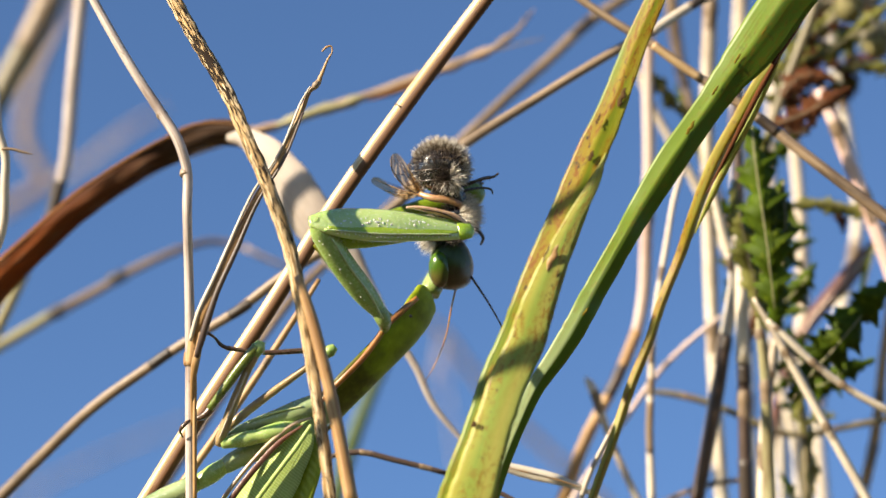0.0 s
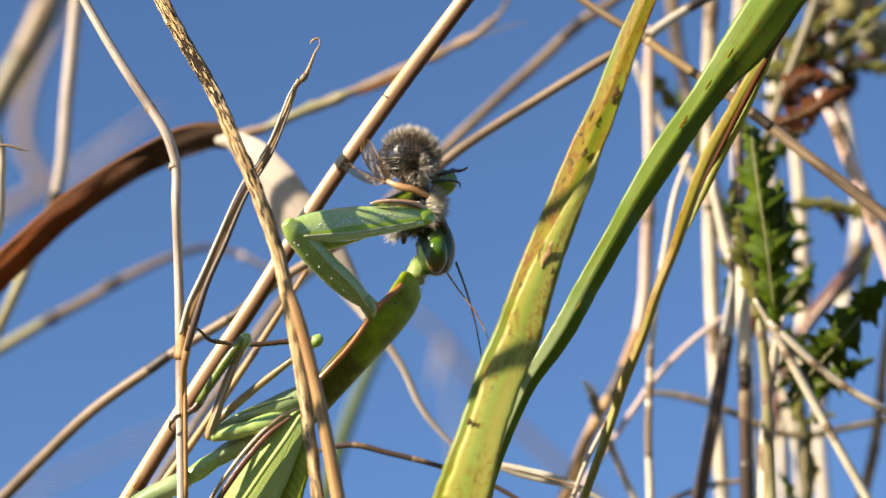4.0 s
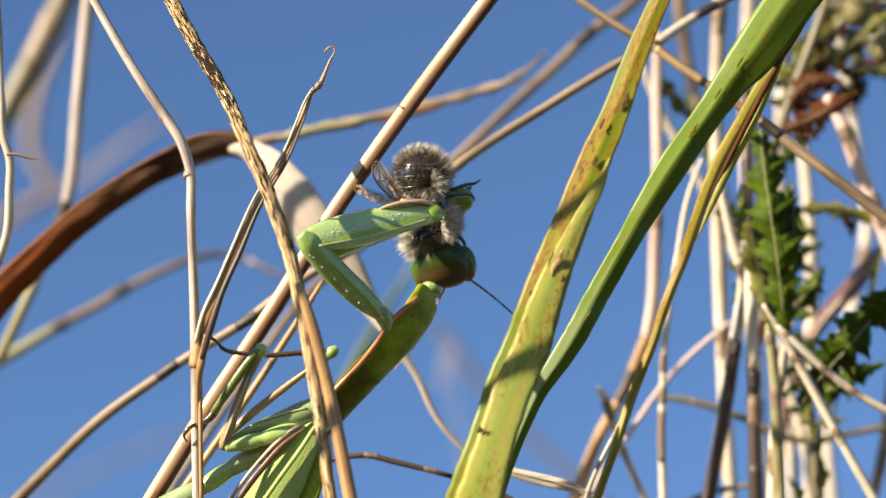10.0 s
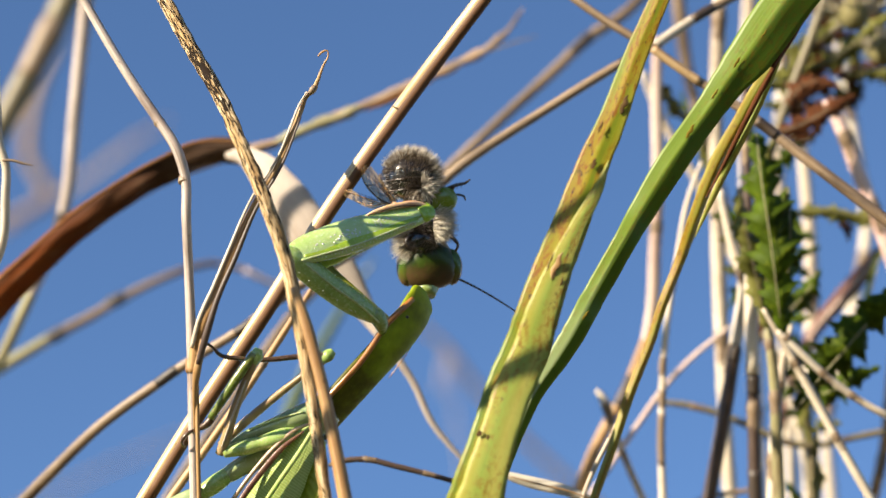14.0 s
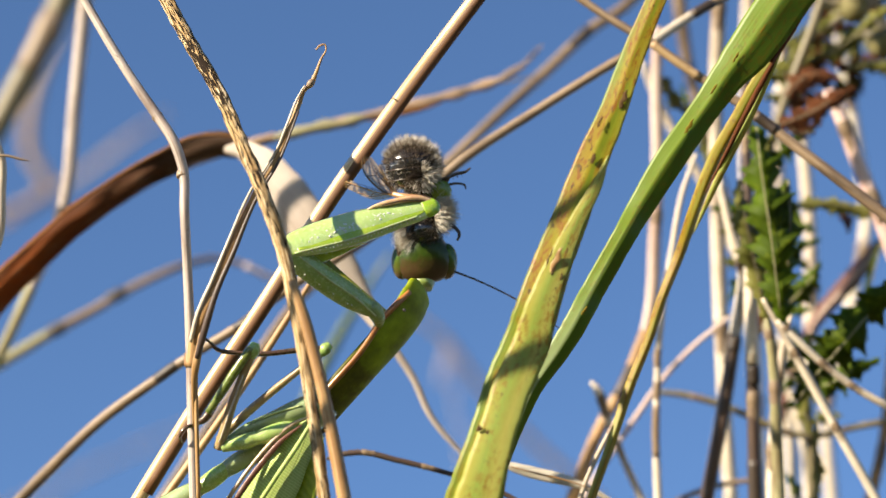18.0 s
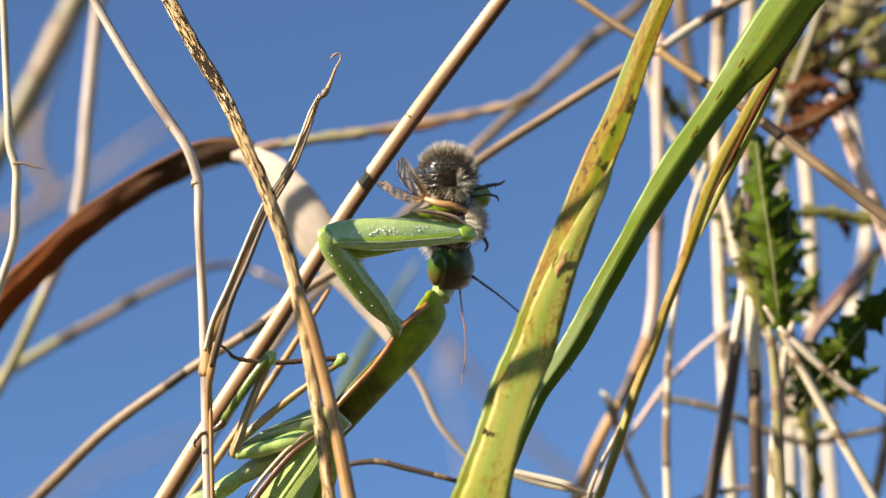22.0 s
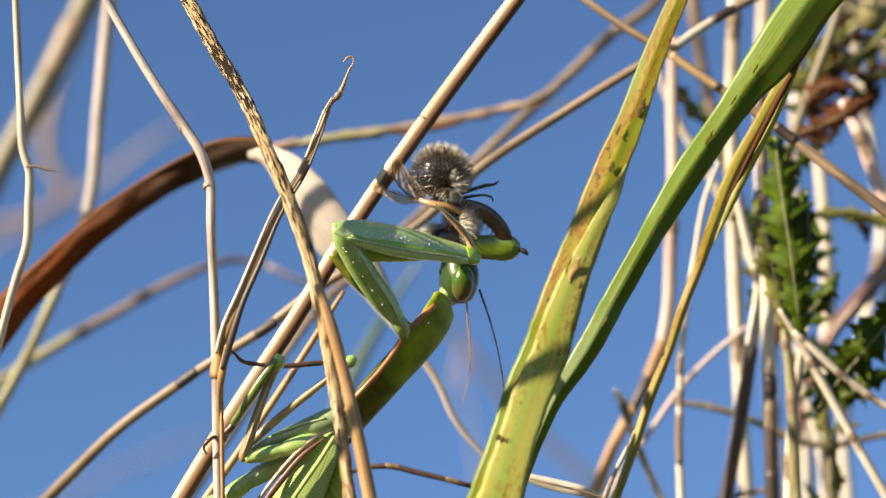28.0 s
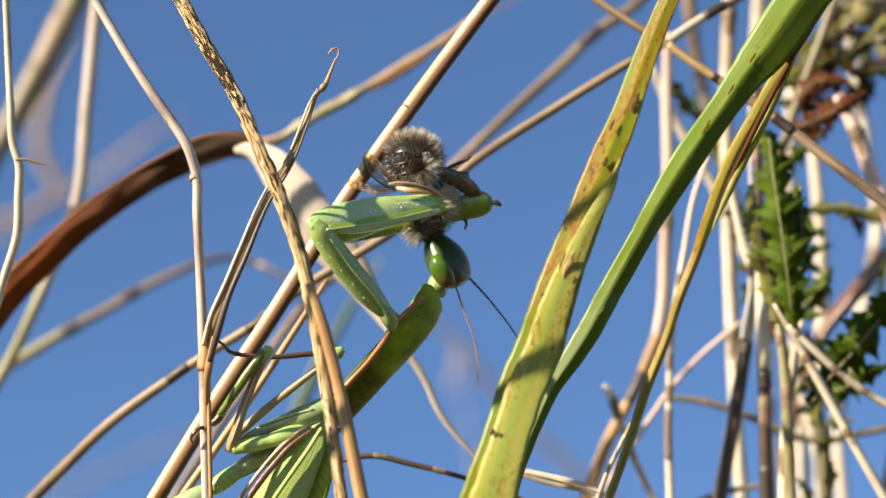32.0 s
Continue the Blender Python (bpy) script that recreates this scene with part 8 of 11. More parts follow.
    for ob in [o for o, key in SWAYING if key == "S"]:
        walk(ob, [
            (0, swing(ob, "S", -0.17, 0.50, 0.02)),
            (0.5, swing(ob, "S", -0.14, 0.12, 0.02)),
            (1, swing(ob, "S", -0.24, 0.06, 0.06)),
            (1.5, swing(ob, "S", -0.38, 0.16, 0.09)),
            (2, swing(ob, "S", -0.51, 0.21, 0.08)),
            (2.5, swing(ob, "S", -0.64, 0.13, 0.08)),
            (3, swing(ob, "S", -0.69, 0.02, 0.08)),
            (3.5, swing(ob, "S", -0.65, 0.03, 0.12)),
            (5.5, swing(ob, "S", -0.44, 0.08, 0.14)),
            (6, swing(ob, "S", -0.23, -0.14, 0.10)),
            (6.5, swing(ob, "S", 0.01, -0.25, 0.07)),
            (7, swing(ob, "S", 0.14, -0.21, 0.08)),
            (7.5, swing(ob, "S", 0.19, -0.14, 0.07)),
            (8, swing(ob, "S", 0.18, -0.09, 0.04)),
            (8.5, swing(ob, "S", 0.09, -0.05, 0.03)),
            (9, swing(ob, "S", -0.01, -0.03, 0.02)),
            (9.5, swing(ob, "S", -0.15, -0.12, 0.02)),
            (10, swing(ob, "S", -0.27, -0.28, 0.10)),
            (10.5, swing(ob, "S", -0.28, -0.33, 0.21)),
            (11, swing(ob, "S", -0.26, -0.34, 0.27)),
            (11.5, swing(ob, "S", -0.27, -0.40, 0.33)),
            (12, swing(ob, "S", -0.25, -0.49, 0.38)),
            (12.5, swing(ob, "S", -0.19, -0.54, 0.39)),
            (13, swing(ob, "S", -0.17, -0.54, 0.42)),
            (13.5, swing(ob, "S", -0.19, -0.54, 0.46)),
            (14, swing(ob, "S", -0.24, -0.52, 0.47)),
            (14.5, swing(ob, "S", -0.32, -0.48, 0.47)),
            (16.5, swing(ob, "S", -0.60, -0.82, 0.46)),
            (17, swing(ob, "S", -0.57, -0.83, 0.47)),
            (17.5, swing(ob, "S", -0.52, -0.88, 0.47)),
            (18, swing(ob, "S", -0.39, -0.93, 0.47)),
            (18.5, swing(ob, "S", -0.24, -0.96, 0.45)),
            (19, swing(ob, "S", -0.17, -0.91, 0.46)),
            (19.5, swing(ob, "S", -0.08, -0.85, 0.48)),
            (20, swing(ob, "S", 0.03, -0.86, 0.46)),
            (20.5, swing(ob, "S", 0.16, -0.93, 0.48)),
            (21, swing(ob, "S", 0.32, -0.95, 0.52)),
            (21.5, swing(ob, "S", 0.55, -0.88, 0.52)),
            (22, swing(ob, "S", 0.73, -0.79, 0.51)),
            (22.5, swing(ob, "S", 0.75, -0.72, 0.49)),
            (23, swing(ob, "S", 0.67, -0.69, 0.49)),
            (23.5, swing(ob, "S", 0.63, -0.64, 0.51)),
            (24, swing(ob, "S", 0.68, -0.60, 0.49)),
            (24.5, swing(ob, "S", 0.74, -0.66, 0.48)),
            (25, swing(ob, "S", 0.78, -0.73, 0.46)),
            (25.5, swing(ob, "S", 0.80, -0.75, 0.36)),
            (27.5, swing(ob, "S", 0.63, -0.74, 0.18)),
            (28, swing(ob, "S", 0.52, -0.64, 0.29)),
            (28.5, swing(ob, "S", 0.39, -0.53, 0.27)),
            (29, swing(ob, "S", 0.16, -0.40, 0.23)),
            (29.5, swing(ob, "S", -0.10, -0.33, 0.21)),
            (30, swing(ob, "S", -0.28, -0.33, 0.19)),
            (30.5, swing(ob, "S", -0.38, -0.41, 0.18)),
            (31, swing(ob, "S", -0.37, -0.48, 0.16)),
            (31.5, swing(ob, "S", -0.26, -0.48, 0.18)),
            (32, swing(ob, "S", -0.10, -0.42, 0.24)),
        ])
    for ob in [o for o, key in SWAYING if key == "W"]:
        walk(ob, [
            (0, swing(ob, "W", 0.00, 0.01)),
            (0.5, swing(ob, "W", -0.22, 0.15)),
            (1, swing(ob, "W", -0.43, 0.32)),
            (1.5, swing(ob, "W", -0.58, 0.46)),
            (2, swing(ob, "W", -0.75, 0.58)),
            (2.5, swing(ob, "W", -0.93, 0.72)),
            (3, swing(ob, "W", -1.00, 0.82)),
            (3.5, swing(ob, "W", -0.96, 0.85)),
            (5.5, swing(ob, "W", -0.66, 0.63)),
            (6, swing(ob, "W", -0.48, 0.56)),
            (6.5, swing(ob, "W", -0.19, 0.49)),
            (7, swing(ob, "W", 0.13, 0.31)),
            (7.5, swing(ob, "W", 0.33, 0.05)),
            (8, swing(ob, "W", 0.36, -0.09)),
            (8.5, swing(ob, "W", 0.21, -0.06)),
            (9, swing(ob, "W", -0.04, -0.01)),
            (9.5, swing(ob, "W", -0.26, 0.04)),
            (10, swing(ob, "W", -0.36, 0.19)),
            (10.5, swing(ob, "W", -0.36, 0.35)),
            (11, swing(ob, "W", -0.31, 0.37)),
            (11.5, swing(ob, "W", -0.26, 0.32)),
            (12, swing(ob, "W", -0.26, 0.25)),
            (12.5, swing(ob, "W", -0.25, 0.20)),
            (13, swing(ob, "W", -0.28, 0.17)),
            (13.5, swing(ob, "W", -0.32, 0.14)),
            (14, swing(ob, "W", -0.31, 0.14)),
            (14.5, swing(ob, "W", -0.40, 0.17)),
            (16.5, swing(ob, "W", -0.76, -0.08)),
            (17, swing(ob, "W", -0.68, -0.02)),
            (17.5, swing(ob, "W", -0.59, 0.03)),
            (18, swing(ob, "W", -0.50, 0.03)),
            (18.5, swing(ob, "W", -0.41, 0.01)),
            (19, swing(ob, "W", -0.31, 0.00)),
            (19.5, swing(ob, "W", -0.22, -0.00)),
            (20, swing(ob, "W", -0.06, -0.04)),
            (20.5, swing(ob, "W", 0.12, -0.10)),
            (21, swing(ob, "W", 0.34, -0.16)),
            (21.5, swing(ob, "W", 0.70, -0.17)),
            (22, swing(ob, "W", 0.94, -0.13)),
            (22.5, swing(ob, "W", 0.97, -0.08)),
            (23, swing(ob, "W", 0.91, -0.02)),
            (23.5, swing(ob, "W", 0.88, 0.00)),
            (24, swing(ob, "W", 0.94, -0.10)),
            (24.5, swing(ob, "W", 1.02, -0.24)),
            (25, swing(ob, "W", 1.10, -0.40)),
            (25.5, swing(ob, "W", 1.23, -0.61)),
            (27.5, swing(ob, "W", 0.97, -0.97)),
            (28, swing(ob, "W", 0.67, -0.58)),
            (28.5, swing(ob, "W", 0.41, -0.23)),
            (29, swing(ob, "W", 0.06, 0.11)),
            (29.5, swing(ob, "W", -0.29, 0.35)),
            (30, swing(ob, "W", -0.51, 0.46)),
            (30.5, swing(ob, "W", -0.62, 0.49)),
            (31, swing(ob, "W", -0.59, 0.44)),
            (31.5, swing(ob, "W", -0.46, 0.36)),
            (32, swing(ob, "W", -0.32, 0.26)),
        ])
    for ob in [o for o, key in SWAYING if key == "A"]:
        walk(ob, [
            (0, swing(ob, "A", 0.17, 0.53)),
            (0.5, swing(ob, "A", -0.31, 0.31)),
            (1, swing(ob, "A", -0.57, 0.26)),
            (1.5, swing(ob, "A", -0.57, 0.32)),
            (2, swing(ob, "A", -0.68, 0.39)),
            (2.5, swing(ob, "A", -1.01, 0.35)),
            (3, swing(ob, "A", -1.28, 0.25)),
            (3.5, swing(ob, "A", -1.41, 0.15)),
            (5.5, swing(ob, "A", -1.28, 0.24)),
            (6, swing(ob, "A", -1.07, 0.11)),
            (6.5, swing(ob, "A", -0.68, 0.01)),
            (7, swing(ob, "A", -0.27, 0.05)),
            (7.5, swing(ob, "A", -0.07, 0.15)),
            (8, swing(ob, "A", 0.03, 0.11)),
            (8.5, swing(ob, "A", 0.06, 0.01)),
            (9, swing(ob, "A", 0.01, -0.09)),
            (9.5, swing(ob, "A", -0.16, -0.25)),
            (10, swing(ob, "A", -0.51, -0.30)),
            (10.5, swing(ob, "A", -0.81, -0.23)),
            (11, swing(ob, "A", -0.81, -0.32)),
            (11.5, swing(ob, "A", -0.74, -0.48)),
            (12, swing(ob, "A", -0.82, -0.53)),
            (12.5, swing(ob, "A", -0.79, -0.56)),
            (13, swing(ob, "A", -0.71, -0.62)),
            (13.5, swing(ob, "A", -0.70, -0.65)),
            (14, swing(ob, "A", -0.72, -0.70)),
            (14.5, swing(ob, "A", -0.97, -0.78)),
            (16.5, swing(ob, "A", -1.15, -1.05)),
            (17, swing(ob, "A", -1.38, -0.98)),
            (17.5, swing(ob, "A", -1.17, -0.93)),
            (18, swing(ob, "A", -0.89, -0.90)),
            (18.5, swing(ob, "A", -0.88, -0.84)),
            (19, swing(ob, "A", -0.88, -0.77)),
            (19.5, swing(ob, "A", -0.74, -0.75)),
            (20, swing(ob, "A", -0.62, -0.73)),
            (20.5, swing(ob, "A", -0.56, -0.72)),
            (21, swing(ob, "A", -0.42, -0.73)),
            (21.5, swing(ob, "A", -0.18, -0.71)),
            (22, swing(ob, "A", -0.03, -0.70)),
            (22.5, swing(ob, "A", -0.11, -0.67)),
            (23, swing(ob, "A", -0.19, -0.63)),
            (23.5, swing(ob, "A", -0.05, -0.61)),
            (24, swing(ob, "A", 0.08, -0.57)),
            (24.5, swing(ob, "A", 0.15, -0.50)),
            (25, swing(ob, "A", 0.30, -0.46)),
            (25.5, swing(ob, "A", 0.42, -0.41)),
            (27.5, swing(ob, "A", 1.08, -0.55)),
            (28, swing(ob, "A", 0.42, -0.47)),
            (28.5, swing(ob, "A", 0.04, -0.40)),
            (29, swing(ob, "A", -0.39, -0.36)),
            (29.5, swing(ob, "A", -0.79, -0.35)),
            (30, swing(ob, "A", -0.96, -0.33)),
            (30.5, swing(ob, "A", -1.05, -0.33)),
            (31, swing(ob, "A", -1.06, -0.32)),
            (31.5, swing(ob, "A", -0.98, -0.25)),
            (32, swing(ob, "A", -0.81, -0.20)),
        ])
    for ob in [o for o, key in SWAYING if key == "F"]:
        walk(ob, [
            (0, swing(ob, "F", -0.02, 1.64)),
            (0.5, swing(ob, "F", 0.13, 0.59)),
            (1, swing(ob, "F", -0.01, 0.34)),
            (1.5, swing(ob, "F", -0.16, 0.62)),
            (2, swing(ob, "F", -0.31, 0.85)),
            (2.5, swing(ob, "F", -0.49, 0.78)),
            (3, swing(ob, "F", -0.67, 0.51)),
            (3.5, swing(ob, "F", -0.82, 0.26)),
            (5.5, swing(ob, "F", -0.69, -0.11)),
            (6, swing(ob, "F", -0.21, -0.42)),
            (6.5, swing(ob, "F", 0.26, -0.62)),
            (7, swing(ob, "F", 0.56, -0.47)),
            (7.5, swing(ob, "F", 0.75, -0.18)),
            (8, swing(ob, "F", 0.67, -0.10)),
            (8.5, swing(ob, "F", 0.31, -0.14)),
            (9, swing(ob, "F", -0.02, -0.16)),
            (9.5, swing(ob, "F", -0.21, -0.25)),
            (10, swing(ob, "F", -0.30, -0.45)),
            (10.5, swing(ob, "F", -0.37, -0.77)),
            (11, swing(ob, "F", -0.43, -1.05)),
            (11.5, swing(ob, "F", -0.40, -1.17)),
            (12, swing(ob, "F", -0.35, -1.28)),
            (12.5, swing(ob, "F", -0.34, -1.44)),
            (13, swing(ob, "F", -0.40, -1.54)),
            (13.5, swing(ob, "F", -0.48, -1.61)),
            (14, swing(ob, "F", -0.59, -1.66)),
            (14.5, swing(ob, "F", -0.84, -1.72)),
            (16.5, swing(ob, "F", -1.17, -2.02)),
            (17, swing(ob, "F", -1.13, -1.94)),
            (17.5, swing(ob, "F", -0.95, -1.88)),
            (18, swing(ob, "F", -0.66, -1.84)),
            (18.5, swing(ob, "F", -0.44, -1.81)),
            (19, swing(ob, "F", -0.41, -1.82)),
            (19.5, swing(ob, "F", -0.41, -1.89)),
            (20, swing(ob, "F", -0.24, -1.87)),
            (20.5, swing(ob, "F", 0.03, -1.89)),
            (21, swing(ob, "F", 0.37, -1.98)),
            (21.5, swing(ob, "F", 0.83, -1.91)),
            (22, swing(ob, "F", 1.12, -1.81)),
            (22.5, swing(ob, "F", 1.02, -1.80)),
            (23, swing(ob, "F", 0.87, -1.81)),
            (23.5, swing(ob, "F", 0.84, -1.82)),
            (24, swing(ob, "F", 0.95, -1.71)),
            (24.5, swing(ob, "F", 1.23, -1.42)),
            (25, swing(ob, "F", 1.52, -1.19)),
            (25.5, swing(ob, "F", 1.53, -1.27)),
            (27.5, swing(ob, "F", 1.38, -1.52)),
            (28, swing(ob, "F", 0.89, -1.32)),
            (28.5, swing(ob, "F", 0.41, -1.12)),
            (29, swing(ob, "F", 0.03, -1.00)),
            (29.5, swing(ob, "F", -0.36, -0.95)),
            (30, swing(ob, "F", -0.69, -0.90)),
            (30.5, swing(ob, "F", -0.79, -0.90)),
            (31, swing(ob, "F", -0.66, -0.83)),
            (31.5, swing(ob, "F", -0.39, -0.66)),
            (32, swing(ob, "F", -0.22, -0.91)),
        ])
    for ob in [o for o, key in SWAYING if key == "X"]:
        walk(ob, [
            (0, swing(ob, "X", 0.26, 0.76)),
            (0.5, swing(ob, "X", 0.29, 0.16)),
            (1, swing(ob, "X", 0.14, -0.07)),
            (1.5, swing(ob, "X", -0.03, -0.00)),
            (2, swing(ob, "X", -0.19, 0.15)),
            (2.5, swing(ob, "X", -0.36, 0.13)),
            (3, swing(ob, "X", -0.49, -0.02)),
            (3.5, swing(ob, "X", -0.76, -0.23)),
            (5.5, swing(ob, "X", -0.35, -0.12)),
            (6, swing(ob, "X", -0.09, -0.52)),
            (6.5, swing(ob, "X", 0.23, -0.71)),
            (7, swing(ob, "X", 0.47, -0.55)),
            (7.5, swing(ob, "X", 0.57, -0.29)),
            (8, swing(ob, "X", 0.44, -0.17)),
            (8.5, swing(ob, "X", 0.18, -0.12)),
            (9, swing(ob, "X", -0.05, -0.08)),
            (9.5, swing(ob, "X", -0.27, -0.17)),
            (10, swing(ob, "X", -0.41, -0.43)),
            (10.5, swing(ob, "X", -0.48, -0.72)),
            (11, swing(ob, "X", -0.57, -0.96)),
            (11.5, swing(ob, "X", -0.58, -1.09)),
            (12, swing(ob, "X", -0.48, -1.18)),
            (12.5, swing(ob, "X", -0.40, -1.25)),
            (13, swing(ob, "X", -0.47, -1.30)),
            (13.5, swing(ob, "X", -0.62, -1.37)),
            (14, swing(ob, "X", -0.75, -1.40)),
            (14.5, swing(ob, "X", -0.93, -1.36)),
            (16.5, swing(ob, "X", -1.42, -1.82)),
            (17, swing(ob, "X", -1.25, -1.77)),
            (17.5, swing(ob, "X", -1.02, -1.77)),
            (18, swing(ob, "X", -0.81, -1.80)),
            (18.5, swing(ob, "X", -0.62, -1.80)),
            (19, swing(ob, "X", -0.55, -1.75)),
            (19.5, swing(ob, "X", -0.49, -1.71)),
            (20, swing(ob, "X", -0.28, -1.69)),
            (20.5, swing(ob, "X", -0.00, -1.71)),
            (21, swing(ob, "X", 0.29, -1.72)),
            (21.5, swing(ob, "X", 0.67, -1.64)),
            (22, swing(ob, "X", 0.86, -1.59)),
            (22.5, swing(ob, "X", 0.79, -1.55)),
            (23, swing(ob, "X", 0.68, -1.53)),
            (23.5, swing(ob, "X", 0.69, -1.47)),
            (24, swing(ob, "X", 0.90, -1.32)),
            (24.5, swing(ob, "X", 1.24, -1.20)),
            (25, swing(ob, "X", 1.41, -1.14)),
            (25.5, swing(ob, "X", 1.25, -1.14)),
            (27.5, swing(ob, "X", 1.06, -0.62)),
            (28, swing(ob, "X", 0.86, -0.66)),
            (28.5, swing(ob, "X", 0.57, -0.69)),
            (29, swing(ob, "X", 0.09, -0.68)),
            (29.5, swing(ob, "X", -0.40, -0.66)),
            (30, swing(ob, "X", -0.70, -0.67)),
            (30.5, swing(ob, "X", -0.78, -0.73)),
            (31, swing(ob, "X", -0.64, -0.79)),
            (31.5, swing(ob, "X", -0.33, -0.77)),
            (32, swing(ob, "X", -0.15, -0.74)),
        ])
    for ob in [o for o, key in SWAYING if key == "L"]:
        walk(ob, [
            (0, swing(ob, "L", 0.08, -0.05)),
            (0.5, swing(ob, "L", -0.11, 0.39)),
            (1, swing(ob, "L", -0.24, 0.51)),
            (1.5, swing(ob, "L", -0.25, 0.48)),
            (2, swing(ob, "L", -0.22, 0.47)),
            (2.5, swing(ob, "L", -0.27, 0.46)),
            (3, swing(ob, "L", -0.37, 0.44)),
            (3.5, swing(ob, "L", -0.46, 0.39)),
            (5.5, swing(ob, "L", -0.46, 0.28)),
            (6, swing(ob, "L", -0.22, 0.28)),
            (6.5, swing(ob, "L", 0.04, 0.27)),
            (7, swing(ob, "L", 0.21, 0.22)),
            (7.5, swing(ob, "L", 0.24, 0.12)),
            (8, swing(ob, "L", 0.22, 0.02)),
            (8.5, swing(ob, "L", 0.15, 0.00)),
            (9, swing(ob, "L", 0.04, -0.03)),
            (9.5, swing(ob, "L", -0.10, -0.10)),
            (10, swing(ob, "L", -0.26, -0.05)),
            (10.5, swing(ob, "L", -0.39, 0.01)),
            (11, swing(ob, "L", -0.41, -0.04)),
            (11.5, swing(ob, "L", -0.37, -0.14)),
            (12, swing(ob, "L", -0.34, -0.23)),
            (12.5, swing(ob, "L", -0.38, -0.28)),
            (13, swing(ob, "L", -0.46, -0.29)),
            (13.5, swing(ob, "L", -0.50, -0.30)),
            (14, swing(ob, "L", -0.54, -0.37)),
            (14.5, swing(ob, "L", -0.67, -0.51)),
            (16.5, swing(ob, "L", -0.92, -0.75)),
            (17, swing(ob, "L", -1.06, -0.71)),
            (17.5, swing(ob, "L", -1.07, -0.71)),
            (18, swing(ob, "L", -1.03, -0.71)),
            (18.5, swing(ob, "L", -0.90, -0.66)),
            (19, swing(ob, "L", -0.63, -0.60)),
            (19.5, swing(ob, "L", -0.47, -0.60)),
            (20, swing(ob, "L", -0.41, -0.68)),
            (20.5, swing(ob, "L", -0.26, -0.71)),
            (21, swing(ob, "L", 0.05, -0.69)),
            (21.5, swing(ob, "L", 0.40, -0.71)),
            (22, swing(ob, "L", 0.58, -0.70)),
            (22.5, swing(ob, "L", 0.63, -0.65)),
            (23, swing(ob, "L", 0.60, -0.63)),
            (23.5, swing(ob, "L", 0.58, -0.65)),
            (24, swing(ob, "L", 0.62, -0.64)),
            (24.5, swing(ob, "L", 0.70, -0.62)),
            (25, swing(ob, "L", 0.81, -0.69)),
            (25.5, swing(ob, "L", 0.84, -0.82)),
            (27.5, swing(ob, "L", 0.83, -1.08)),
            (28, swing(ob, "L", 0.55, -0.85)),
            (28.5, swing(ob, "L", 0.29, -0.68)),
            (29, swing(ob, "L", 0.04, -0.53)),
            (29.5, swing(ob, "L", -0.26, -0.38)),
            (30, swing(ob, "L", -0.52, -0.29)),
            (30.5, swing(ob, "L", -0.65, -0.29)),
            (31, swing(ob, "L", -0.62, -0.31)),
            (31.5, swing(ob, "L", -0.45, -0.34)),
            (32, swing(ob, "L", -0.16, -0.42)),
        ])
